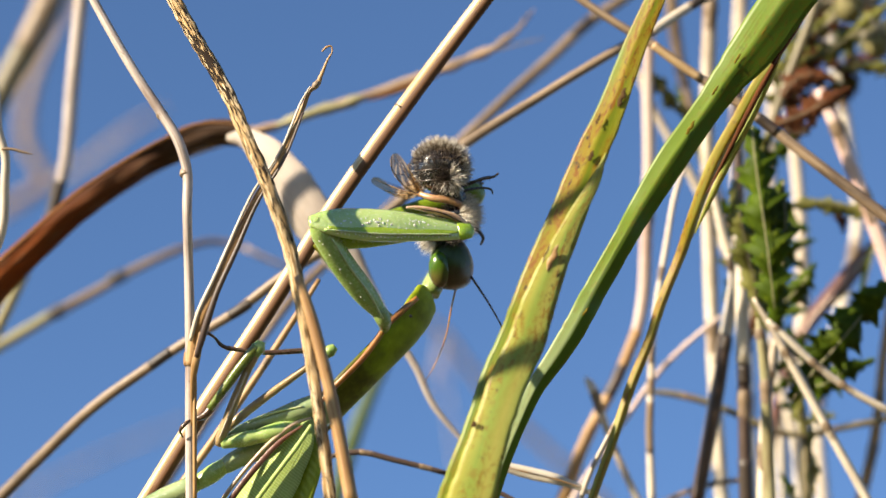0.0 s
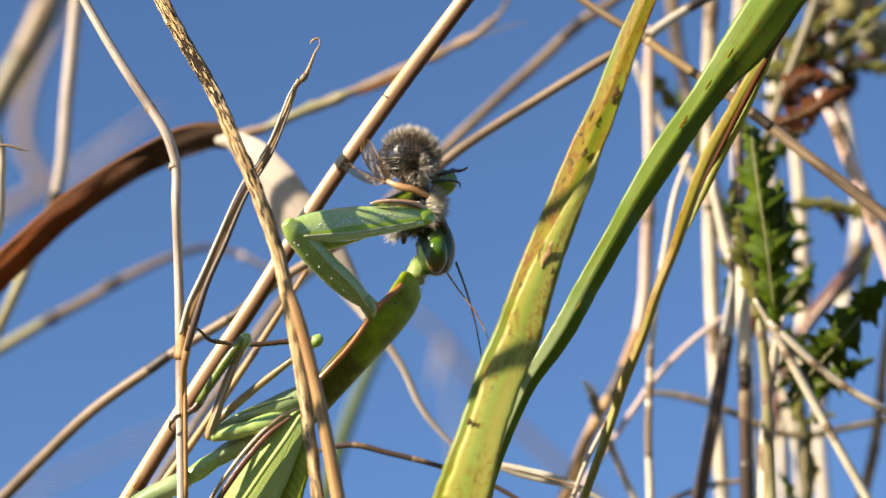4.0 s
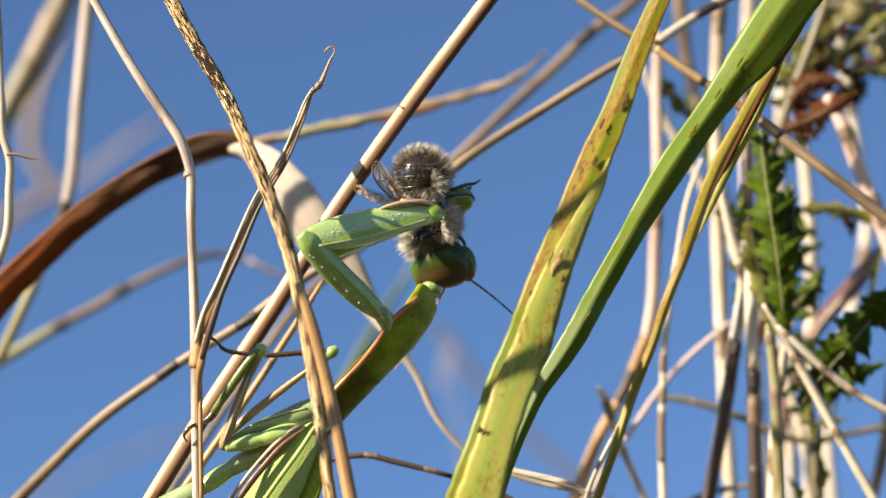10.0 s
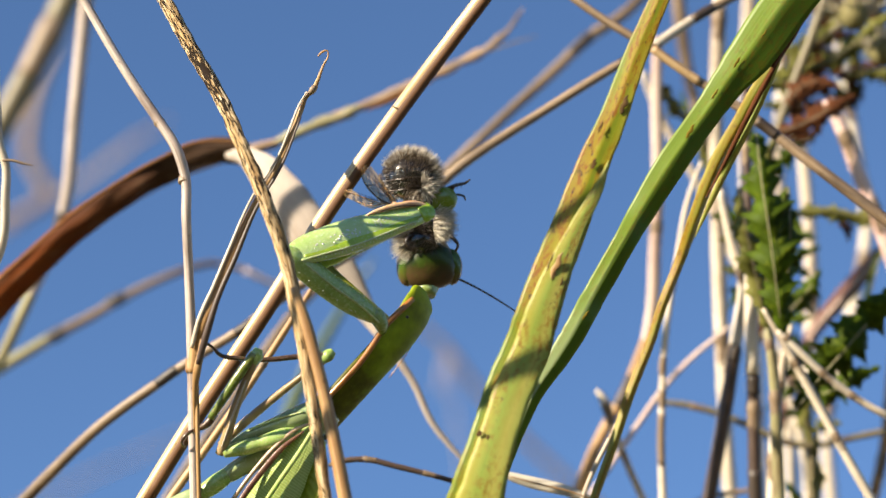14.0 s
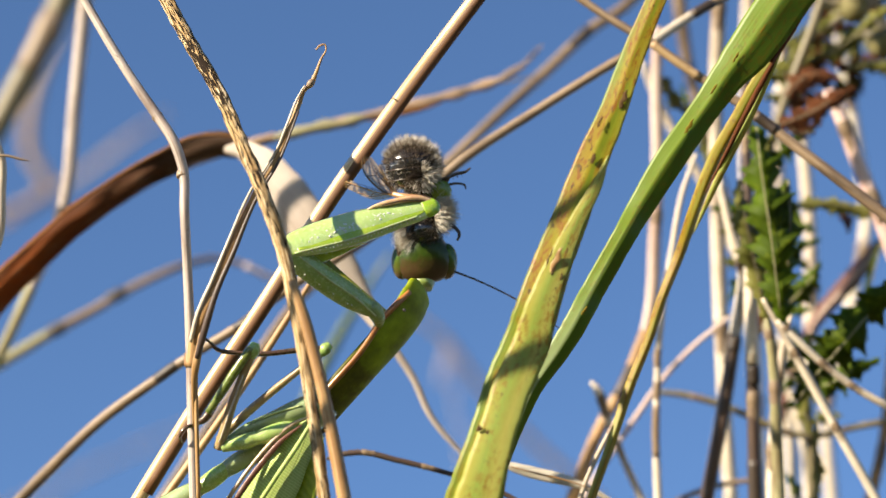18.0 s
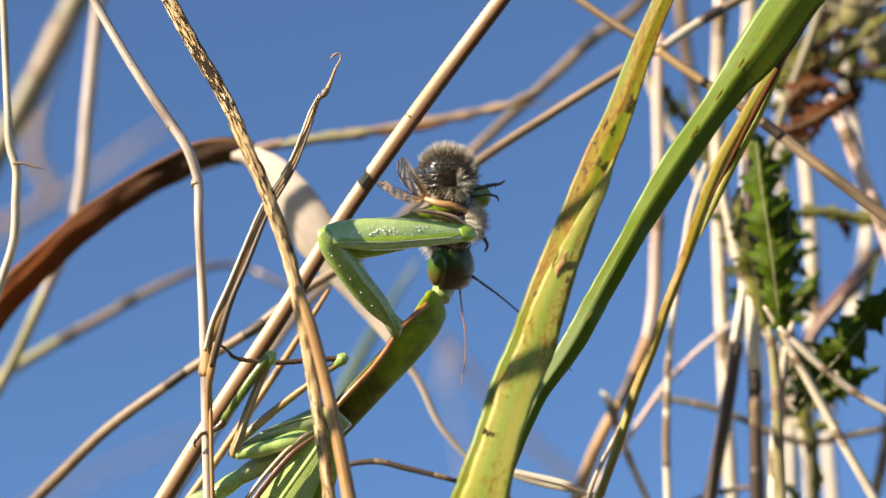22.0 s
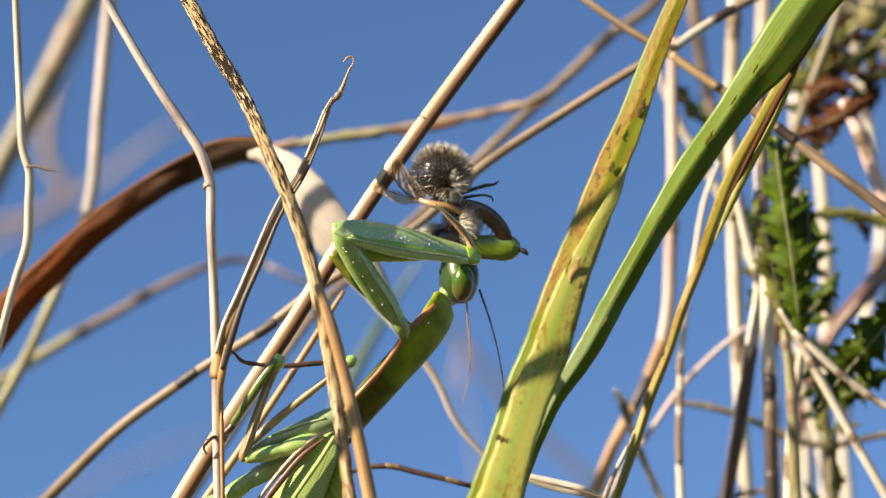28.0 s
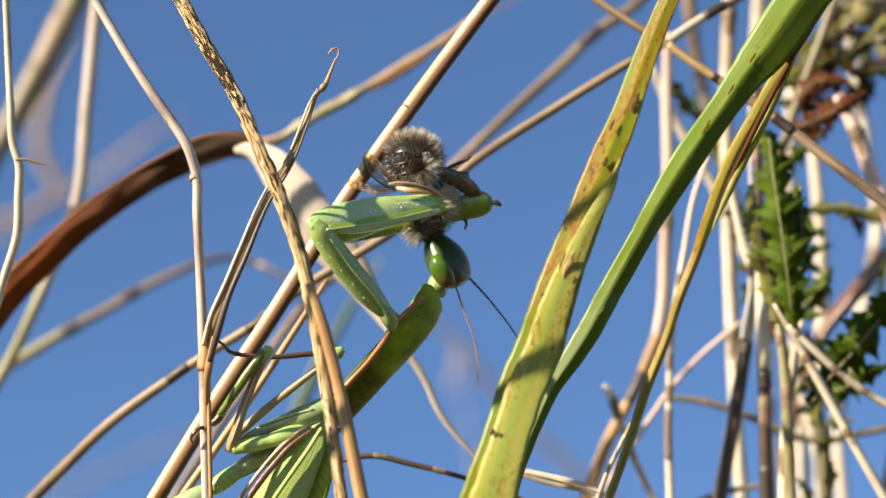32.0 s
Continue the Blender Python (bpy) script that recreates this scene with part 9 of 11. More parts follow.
    for ob in [o for o, key in SWAYING if key == "B"]:
        walk(ob, [
            (0, swing(ob, "B", -0.09, 0.19, -0.05)),
            (0.5, swing(ob, "B", -0.45, 0.31, 0.17)),
            (1, swing(ob, "B", -0.62, 0.43, 0.25)),
            (1.5, swing(ob, "B", -0.68, 0.55, 0.26)),
            (2, swing(ob, "B", -0.73, 0.61, 0.28)),
            (2.5, swing(ob, "B", -0.77, 0.55, 0.32)),
            (3, swing(ob, "B", -0.79, 0.47, 0.36)),
            (3.5, swing(ob, "B", -0.81, 0.47, 0.40)),
            (5.5, swing(ob, "B", -0.60, 0.45, 0.25)),
            (6, swing(ob, "B", -0.59, 0.48, 0.34)),
            (6.5, swing(ob, "B", -0.52, 0.56, 0.37)),
            (7, swing(ob, "B", -0.45, 0.59, 0.35)),
            (7.5, swing(ob, "B", -0.35, 0.48, 0.26)),
            (8, swing(ob, "B", -0.19, 0.29, 0.15)),
            (8.5, swing(ob, "B", -0.06, 0.13, 0.09)),
            (9, swing(ob, "B", 0.01, -0.02, -0.04)),
            (9.5, swing(ob, "B", -0.10, -0.08, -0.03)),
            (10, swing(ob, "B", -0.41, 0.12, 0.28)),
            (10.5, swing(ob, "B", -0.60, 0.36, 0.43)),
            (11, swing(ob, "B", -0.62, 0.36, 0.40)),
            (11.5, swing(ob, "B", -0.56, 0.28, 0.42)),
            (12, swing(ob, "B", -0.46, 0.21, 0.45)),
            (12.5, swing(ob, "B", -0.40, 0.13, 0.42)),
            (13, swing(ob, "B", -0.40, 0.09, 0.45)),
            (13.5, swing(ob, "B", -0.38, 0.11, 0.50)),
            (14, swing(ob, "B", -0.34, 0.13, 0.48)),
            (14.5, swing(ob, "B", -0.35, 0.13, 0.44)),
            (16.5, swing(ob, "B", -0.57, -0.25, 0.59)),
            (17, swing(ob, "B", -0.57, -0.20, 0.63)),
            (17.5, swing(ob, "B", -0.52, -0.17, 0.59)),
            (18, swing(ob, "B", -0.44, -0.13, 0.56)),
            (18.5, swing(ob, "B", -0.37, -0.09, 0.55)),
            (19, swing(ob, "B", -0.29, -0.06, 0.57)),
            (19.5, swing(ob, "B", -0.24, -0.06, 0.60)),
            (20, swing(ob, "B", -0.22, -0.07, 0.67)),
            (20.5, swing(ob, "B", -0.18, -0.05, 0.71)),
            (21, swing(ob, "B", -0.07, 0.05, 0.62)),
            (21.5, swing(ob, "B", 0.07, 0.24, 0.50)),
            (22, swing(ob, "B", 0.13, 0.36, 0.50)),
            (22.5, swing(ob, "B", 0.09, 0.40, 0.55)),
            (23, swing(ob, "B", 0.05, 0.42, 0.58)),
            (23.5, swing(ob, "B", 0.10, 0.37, 0.53)),
            (24, swing(ob, "B", 0.16, 0.30, 0.53)),
            (24.5, swing(ob, "B", 0.08, 0.27, 0.61)),
            (25, swing(ob, "B", 0.02, 0.23, 0.55)),
            (25.5, swing(ob, "B", 0.13, 0.09, 0.39)),
            (27.5, swing(ob, "B", 0.16, -0.29, 0.49)),
            (28, swing(ob, "B", 0.12, -0.23, 0.55)),
            (28.5, swing(ob, "B", 0.17, -0.06, 0.53)),
            (29, swing(ob, "B", 0.14, 0.10, 0.57)),
            (29.5, swing(ob, "B", 0.02, 0.14, 0.61)),
            (30, swing(ob, "B", -0.08, 0.11, 0.65)),
            (30.5, swing(ob, "B", -0.16, 0.06, 0.72)),
            (31, swing(ob, "B", -0.20, 0.02, 0.71)),
            (31.5, swing(ob, "B", -0.18, 0.03, 0.67)),
            (32, swing(ob, "B", -0.11, 0.03, 0.69)),
        ])
    for ob in [o for o, key in SWAYING if key == "R"]:
        walk(ob, [
            (0, swing(ob, "R", 0.05, 0.15)),
            (0.5, swing(ob, "R", -0.38, 0.42)),
            (1, swing(ob, "R", -0.58, 0.60)),
            (1.5, swing(ob, "R", -0.63, 0.69)),
            (2, swing(ob, "R", -0.67, 0.73)),
            (2.5, swing(ob, "R", -0.75, 0.72)),
            (3, swing(ob, "R", -0.81, 0.69)),
            (3.5, swing(ob, "R", -0.83, 0.74)),
            (5.5, swing(ob, "R", -0.64, 0.63)),
            (6, swing(ob, "R", -0.64, 0.61)),
            (6.5, swing(ob, "R", -0.53, 0.68)),
            (7, swing(ob, "R", -0.41, 0.69)),
            (7.5, swing(ob, "R", -0.29, 0.55)),
            (8, swing(ob, "R", -0.11, 0.37)),
            (8.5, swing(ob, "R", -0.02, 0.20)),
            (9, swing(ob, "R", 0.03, 0.06)),
            (9.5, swing(ob, "R", -0.09, 0.02)),
            (10, swing(ob, "R", -0.48, 0.21)),
            (10.5, swing(ob, "R", -0.74, 0.47)),
            (11, swing(ob, "R", -0.76, 0.61)),
            (11.5, swing(ob, "R", -0.72, 0.66)),
            (12, swing(ob, "R", -0.67, 0.69)),
            (12.5, swing(ob, "R", -0.62, 0.71)),
            (13, swing(ob, "R", -0.62, 0.66)),
            (13.5, swing(ob, "R", -0.66, 0.57)),
            (14, swing(ob, "R", -0.63, 0.57)),
            (14.5, swing(ob, "R", -0.64, 0.62)),
            (16.5, swing(ob, "R", -0.89, 0.20)),
            (17, swing(ob, "R", -0.91, 0.20)),
            (17.5, swing(ob, "R", -0.89, 0.18)),
            (18, swing(ob, "R", -0.78, 0.28)),
            (18.5, swing(ob, "R", -0.63, 0.42)),
            (19, swing(ob, "R", -0.54, 0.39)),
            (19.5, swing(ob, "R", -0.54, 0.27)),
            (20, swing(ob, "R", -0.57, 0.20)),
            (20.5, swing(ob, "R", -0.54, 0.26)),
            (21, swing(ob, "R", -0.41, 0.37)),
            (21.5, swing(ob, "R", -0.24, 0.43)),
            (22, swing(ob, "R", -0.18, 0.50)),
            (22.5, swing(ob, "R", -0.22, 0.56)),
            (23, swing(ob, "R", -0.25, 0.62)),
            (23.5, swing(ob, "R", -0.15, 0.67)),
            (24, swing(ob, "R", -0.09, 0.59)),
            (24.5, swing(ob, "R", -0.22, 0.40)),
            (25, swing(ob, "R", -0.32, 0.24)),
            (25.5, swing(ob, "R", -0.19, 0.11)),
            (27.5, swing(ob, "R", 0.09, -0.29)),
            (28, swing(ob, "R", -0.04, -0.17)),
            (28.5, swing(ob, "R", 0.01, 0.10)),
            (29, swing(ob, "R", 0.02, 0.40)),
            (29.5, swing(ob, "R", -0.03, 0.58)),
            (30, swing(ob, "R", -0.08, 0.64)),
            (30.5, swing(ob, "R", -0.16, 0.64)),
            (31, swing(ob, "R", -0.20, 0.62)),
            (31.5, swing(ob, "R", -0.13, 0.64)),
            (32, swing(ob, "R", 0.05, 0.71)),
        ])
    for ob in [o for o, key in SWAYING if key == "T"]:
        walk(ob, [
            (0, swing(ob, "T", -0.08, 0.18)),
            (0.5, swing(ob, "T", -0.12, 0.09)),
            (1, swing(ob, "T", -0.17, 0.04)),
            (1.5, swing(ob, "T", -0.20, 0.10)),
            (2, swing(ob, "T", -0.19, 0.13)),
            (2.5, swing(ob, "T", -0.15, 0.06)),
            (3, swing(ob, "T", -0.10, 0.00)),
            (3.5, swing(ob, "T", -0.08, 0.02)),
            (5.5, swing(ob, "T", -0.08, 0.07)),
            (6, swing(ob, "T", -0.06, 0.07)),
            (6.5, swing(ob, "T", -0.07, 0.05)),
            (7, swing(ob, "T", -0.05, 0.08)),
            (7.5, swing(ob, "T", -0.01, 0.10)),
            (8, swing(ob, "T", -0.02, 0.08)),
            (8.5, swing(ob, "T", -0.02, 0.05)),
            (9, swing(ob, "T", 0.01, -0.01)),
            (9.5, swing(ob, "T", 0.08, -0.06)),
            (10, swing(ob, "T", 0.13, -0.04)),
            (10.5, swing(ob, "T", 0.14, 0.00)),
            (11, swing(ob, "T", 0.16, -0.01)),
            (11.5, swing(ob, "T", 0.19, -0.04)),
            (12, swing(ob, "T", 0.22, -0.10)),
            (12.5, swing(ob, "T", 0.24, -0.15)),
            (13, swing(ob, "T", 0.24, -0.16)),
            (13.5, swing(ob, "T", 0.27, -0.18)),
            (14, swing(ob, "T", 0.30, -0.20)),
            (14.5, swing(ob, "T", 0.30, -0.12)),
            (16.5, swing(ob, "T", 0.13, 0.15)),
            (17, swing(ob, "T", 0.15, 0.12)),
            (17.5, swing(ob, "T", 0.18, 0.08)),
            (18, swing(ob, "T", 0.20, 0.09)),
            (18.5, swing(ob, "T", 0.22, 0.12)),
            (19, swing(ob, "T", 0.23, 0.11)),
            (19.5, swing(ob, "T", 0.24, 0.09)),
            (20, swing(ob, "T", 0.26, 0.10)),
            (20.5, swing(ob, "T", 0.27, 0.10)),
            (21, swing(ob, "T", 0.31, 0.14)),
            (21.5, swing(ob, "T", 0.38, 0.21)),
            (22, swing(ob, "T", 0.42, 0.21)),
            (22.5, swing(ob, "T", 0.44, 0.17)),
            (23, swing(ob, "T", 0.46, 0.15)),
            (23.5, swing(ob, "T", 0.49, 0.09)),
            (24, swing(ob, "T", 0.51, 0.02)),
            (24.5, swing(ob, "T", 0.49, 0.03)),
            (25, swing(ob, "T", 0.45, 0.06)),
            (25.5, swing(ob, "T", 0.39, 0.06)),
            (27.5, swing(ob, "T", 0.63, -0.37)),
            (28, swing(ob, "T", 0.57, -0.32)),
            (28.5, swing(ob, "T", 0.51, -0.28)),
            (29, swing(ob, "T", 0.47, -0.24)),
            (29.5, swing(ob, "T", 0.45, -0.23)),
            (30, swing(ob, "T", 0.47, -0.22)),
            (30.5, swing(ob, "T", 0.51, -0.15)),
            (31, swing(ob, "T", 0.49, -0.04)),
            (31.5, swing(ob, "T", 0.43, 0.02)),
            (32, swing(ob, "T", 0.41, 0.00)),
        ])
    for ob in [o for o, key in SWAYING if key == "P"]:
        walk(ob, [
            (0, swing(ob, "P", -0.05, 0.11)),
            (0.5, swing(ob, "P", -0.12, 0.10)),
            (1, swing(ob, "P", -0.23, 0.10)),
            (1.5, swing(ob, "P", -0.27, 0.16)),
            (2, swing(ob, "P", -0.23, 0.20)),
            (2.5, swing(ob, "P", -0.21, 0.18)),
            (3, swing(ob, "P", -0.23, 0.17)),
            (3.5, swing(ob, "P", -0.27, 0.17)),
            (5.5, swing(ob, "P", -0.24, 0.00)),
            (6, swing(ob, "P", -0.21, 0.01)),
            (6.5, swing(ob, "P", -0.22, 0.02)),
            (7, swing(ob, "P", -0.21, 0.03)),
            (7.5, swing(ob, "P", -0.14, 0.02)),
            (8, swing(ob, "P", -0.06, -0.02)),
            (8.5, swing(ob, "P", -0.03, -0.04)),
            (9, swing(ob, "P", 0.01, -0.01)),
            (9.5, swing(ob, "P", 0.06, -0.00)),
            (10, swing(ob, "P", 0.06, 0.06)),
            (10.5, swing(ob, "P", -0.01, 0.15)),
            (11, swing(ob, "P", -0.10, 0.16)),
            (11.5, swing(ob, "P", -0.17, 0.09)),
            (12, swing(ob, "P", -0.20, 0.03)),
            (12.5, swing(ob, "P", -0.18, 0.03)),
            (13, swing(ob, "P", -0.19, 0.06)),
            (13.5, swing(ob, "P", -0.21, 0.06)),
            (14, swing(ob, "P", -0.18, 0.06)),
            (14.5, swing(ob, "P", -0.13, 0.10)),
            (16.5, swing(ob, "P", -0.21, 0.14)),
            (17, swing(ob, "P", -0.24, 0.16)),
            (17.5, swing(ob, "P", -0.24, 0.09)),
            (18, swing(ob, "P", -0.23, 0.07)),
            (18.5, swing(ob, "P", -0.24, 0.10)),
            (19, swing(ob, "P", -0.31, 0.13)),
            (19.5, swing(ob, "P", -0.31, 0.15)),
            (20, swing(ob, "P", -0.26, 0.16)),
            (20.5, swing(ob, "P", -0.25, 0.10)),
            (21, swing(ob, "P", -0.28, 0.06)),
            (21.5, swing(ob, "P", -0.34, 0.06)),
            (22, swing(ob, "P", -0.35, 0.02)),
            (22.5, swing(ob, "P", -0.28, -0.02)),
            (23, swing(ob, "P", -0.25, -0.01)),
            (23.5, swing(ob, "P", -0.28, -0.00)),
            (24, swing(ob, "P", -0.23, -0.05)),
            (24.5, swing(ob, "P", -0.12, -0.10)),
            (25, swing(ob, "P", -0.07, -0.10)),
            (25.5, swing(ob, "P", -0.03, -0.13)),
            (27.5, swing(ob, "P", 0.48, -0.35)),
            (28, swing(ob, "P", 0.38, -0.27)),
            (28.5, swing(ob, "P", 0.25, -0.18)),
            (29, swing(ob, "P", 0.13, -0.10)),
            (29.5, swing(ob, "P", 0.07, -0.07)),
            (30, swing(ob, "P", 0.10, -0.05)),
            (30.5, swing(ob, "P", 0.18, -0.03)),
            (31, swing(ob, "P", 0.16, 0.01)),
            (31.5, swing(ob, "P", 0.07, 0.04)),
            (32, swing(ob, "P", 0.05, 0.04)),
        ])
    for ob in [o for o, key in SWAYING if key == "U"]:
        walk(ob, [
            (0, swing(ob, "U", -0.43, 0.31)),
            (0.5, swing(ob, "U", -0.51, -0.06)),
            (1, swing(ob, "U", -0.60, -0.12)),
            (1.5, swing(ob, "U", -0.70, 0.02)),
            (2, swing(ob, "U", -0.78, 0.08)),
            (2.5, swing(ob, "U", -0.80, -0.03)),
            (3, swing(ob, "U", -0.77, -0.15)),
            (3.5, swing(ob, "U", -0.76, -0.19)),
            (5.5, swing(ob, "U", -0.44, -0.10)),
            (6, swing(ob, "U", -0.31, -0.42)),
            (6.5, swing(ob, "U", -0.07, -0.49)),
            (7, swing(ob, "U", 0.07, -0.32)),
            (7.5, swing(ob, "U", 0.06, -0.16)),
            (8, swing(ob, "U", 0.00, -0.07)),
            (8.5, swing(ob, "U", -0.02, -0.03)),
            (9, swing(ob, "U", -0.02, -0.04)),
            (9.5, swing(ob, "U", -0.00, -0.14)),
            (10, swing(ob, "U", 0.04, -0.29)),
            (10.5, swing(ob, "U", 0.07, -0.44)),
            (11, swing(ob, "U", 0.08, -0.46)),
            (11.5, swing(ob, "U", 0.10, -0.33)),
            (12, swing(ob, "U", 0.17, -0.26)),
            (12.5, swing(ob, "U", 0.24, -0.28)),
            (13, swing(ob, "U", 0.24, -0.30)),
            (13.5, swing(ob, "U", 0.22, -0.29)),
            (14, swing(ob, "U", 0.21, -0.25)),
            (14.5, swing(ob, "U", 0.19, -0.28)),
            (16.5, swing(ob, "U", -0.64, -0.17)),
            (17, swing(ob, "U", -0.65, -0.14)),
            (17.5, swing(ob, "U", -0.60, -0.15)),
            (18, swing(ob, "U", -0.51, -0.19)),
            (18.5, swing(ob, "U", -0.38, -0.23)),
            (19, swing(ob, "U", -0.29, -0.20)),
            (19.5, swing(ob, "U", -0.25, -0.16)),
            (20, swing(ob, "U", -0.18, -0.20)),
            (20.5, swing(ob, "U", 0.02, -0.30)),
            (21, swing(ob, "U", 0.33, -0.41)),
            (21.5, swing(ob, "U", 0.63, -0.45)),
            (22, swing(ob, "U", 0.79, -0.43)),
            (22.5, swing(ob, "U", 0.83, -0.37)),
            (23, swing(ob, "U", 0.82, -0.25)),
            (23.5, swing(ob, "U", 0.81, -0.13)),
            (24, swing(ob, "U", 0.81, -0.10)),
            (24.5, swing(ob, "U", 0.77, -0.14)),
            (25, swing(ob, "U", 0.67, -0.16)),
            (25.5, swing(ob, "U", 0.55, -0.14)),
            (27.5, swing(ob, "U", 0.74, -0.21)),
            (28, swing(ob, "U", 0.65, -0.21)),
            (28.5, swing(ob, "U", 0.56, -0.20)),
            (29, swing(ob, "U", 0.49, -0.17)),
            (29.5, swing(ob, "U", 0.35, -0.09)),
            (30, swing(ob, "U", 0.15, -0.03)),
            (30.5, swing(ob, "U", -0.08, -0.03)),
            (31, swing(ob, "U", -0.27, -0.01)),
            (31.5, swing(ob, "U", -0.31, 0.05)),
            (32, swing(ob, "U", -0.20, 0.07)),
        ])
    walk(mantis, [
        (0, pose(-0.02346, 0.24652, 0.56702, 30) @ pose(0, 0, 0, 0, 0.36, 0)),
        (0.5, pose(-0.02372, 0.24644, 0.56715, 30) @ pose(0, 0, 0, 0, -0.32, 0)),
        (1, pose(-0.02391, 0.24636, 0.5673, 30) @ pose(0, 0, 0, 0, -0.53, 0)),
        (1.5, pose(-0.02401, 0.24631, 0.56738, 30) @ pose(0, 0, 0, 0, -0.45, 0)),
        (2, pose(-0.02421, 0.24628, 0.56744, 30) @ pose(0, 0, 0, 0, -0.55, 0)),
        (2.5, pose(-0.02445, 0.24622, 0.56754, 30) @ pose(0, 0, 0, 0, -1.17, 0)),
        (3, pose(-0.0246, 0.24618, 0.56761, 30) @ pose(0, 0, 0, 0, -1.69, 0)),
        (3.5, pose(-0.02468, 0.24616, 0.56764, 30) @ pose(0, 0, 0, 0, -1.76, 0)),
        (5.5, pose(-0.02422, 0.24628, 0.56744, 30) @ pose(0, 0, 0, 0, -1.36, 0)),
        (6, pose(-0.02403, 0.24627, 0.56745, 30) @ pose(0, 0, 0, 0, -1.35, 0)),
        (6.5, pose(-0.02368, 0.24628, 0.56744, 30) @ pose(0, 0, 0, 0, -0.69, 0)),
        (7, pose(-0.02335, 0.24636, 0.5673, 30) @ pose(0, 0, 0, 0, -0.15, 0)),
        (7.5, pose(-0.02323, 0.24649, 0.56706, 30) @ pose(0, 0, 0, 0, -0.03, 0)),
        (8, pose(-0.02318, 0.24657, 0.56692, 30) @ pose(0, 0, 0, 0, 0.24, 0)),
        (8.5, pose(-0.0233, 0.24656, 0.56694, 30) @ pose(0, 0, 0, 0, 0.24, 0)),
        (9, pose(-0.02347, 0.24654, 0.56698, 30) @ pose(0, 0, 0, 0, -0.06, 0)),
        (9.5, pose(-0.02368, 0.24652, 0.56702, 30) @ pose(0, 0, 0, 0, -0.52, 0)),
        (10, pose(-0.02387, 0.24646, 0.56712, 30) @ pose(0, 0, 0, 0, -0.88, 0)),
        (10.5, pose(-0.02388, 0.24641, 0.5672, 30) @ pose(0, 0, 0, 0, -1.23, 0)),
        (11, pose(-0.02386, 0.24644, 0.56715, 30) @ pose(0, 0, 0, 0, -1.56, 0)),
        (11.5, pose(-0.02386, 0.24645, 0.56713, 30) @ pose(0, 0, 0, 0, -1.57, 0)),
        (12, pose(-0.02384, 0.24647, 0.5671, 30) @ pose(0, 0, 0, 0, -1.62, 0)),
        (12.5, pose(-0.02385, 0.24651, 0.56704, 30) @ pose(0, 0, 0, 0, -1.7, 0)),
        (13, pose(-0.02388, 0.24653, 0.567, 30) @ pose(0, 0, 0, 0, -1.83, 0)),
        (13.5, pose(-0.02388, 0.24655, 0.56696, 30) @ pose(0, 0, 0, 0, -1.92, 0)),
        (14, pose(-0.02387, 0.24657, 0.56692, 30) @ pose(0, 0, 0, 0, -2.1, 0)),
        (14.5, pose(-0.02399, 0.24656, 0.56694, 30) @ pose(0, 0, 0, 0, -2.19, 0)),
        (16.5, pose(-0.02434, 0.24668, 0.56673, 30) @ pose(0, 0, 0, 0, -2.79, 0)),
        (17, pose(-0.0243, 0.2467, 0.5667, 30) @ pose(0, 0, 0, 0, -2.53, 0)),
        (17.5, pose(-0.02424, 0.2467, 0.56671, 30) @ pose(0, 0, 0, 0, -2.42, 0)),
        (18, pose(-0.02414, 0.24669, 0.56672, 30) @ pose(0, 0, 0, 0, -2.55, 0)),
        (18.5, pose(-0.02408, 0.24669, 0.56672, 30) @ pose(0, 0, 0, 0, -2.54, 0)),
        (19, pose(-0.02395, 0.24668, 0.56674, 30) @ pose(0, 0, 0, 0, -2.12, 0)),
        (19.5, pose(-0.02386, 0.24668, 0.56674, 30) @ pose(0, 0, 0, 0, -2.03, 0)),
        (20, pose(-0.0238, 0.24669, 0.56673, 30) @ pose(0, 0, 0, 0, -2, 0)),
        (20.5, pose(-0.02364, 0.24669, 0.56671, 30) @ pose(0, 0, 0, 0, -2.01, 0)),
        (21, pose(-0.02332, 0.24669, 0.56672, 30) @ pose(0, 0, 0, 0, -1.7, 0)),
        (21.5, pose(-0.02282, 0.24671, 0.56669, 30) @ pose(0, 0, 0, 0, -1.06, 0)),
        (22, pose(-0.02262, 0.2467, 0.56671, 30) @ pose(0, 0, 0, 0, -1.21, 0)),
        (22.5, pose(-0.02262, 0.24667, 0.56675, 30) @ pose(0, 0, 0, 0, -1.36, 0)),
        (23, pose(-0.02268, 0.24665, 0.56679, 30) @ pose(0, 0, 0, 0, -1.3, 0)),
        (23.5, pose(-0.02271, 0.24664, 0.56681, 30) @ pose(0, 0, 0, 0, -1.16, 0)),
        (24, pose(-0.02267, 0.24668, 0.56674, 30) @ pose(0, 0, 0, 0, -0.9, 0)),
        (24.5, pose(-0.02256, 0.24676, 0.5666, 30) @ pose(0, 0, 0, 0, -0.64, 0)),
        (25, pose(-0.02243, 0.24684, 0.56646, 30) @ pose(0, 0, 0, 0, -0.36, 0)),
        (25.5, pose(-0.02241, 0.24692, 0.56633, 30) @ pose(0, 0, 0, 0, -0.04, 0)),
        (27.5, pose(-0.0227, 0.24701, 0.56617, 30) @ pose(0, 0, 0, 0, -1.81, 0)),
        (28, pose(-0.02309, 0.24686, 0.56643, 30) @ pose(0, 0, 0, 0, -1.84, 0)),
        (28.5, pose(-0.02334, 0.24672, 0.56667, 30) @ pose(0, 0, 0, 0, -1.99, 0)),
        (29, pose(-0.02367, 0.24657, 0.56694, 30) @ pose(0, 0, 0, 0, -2.18, 0)),
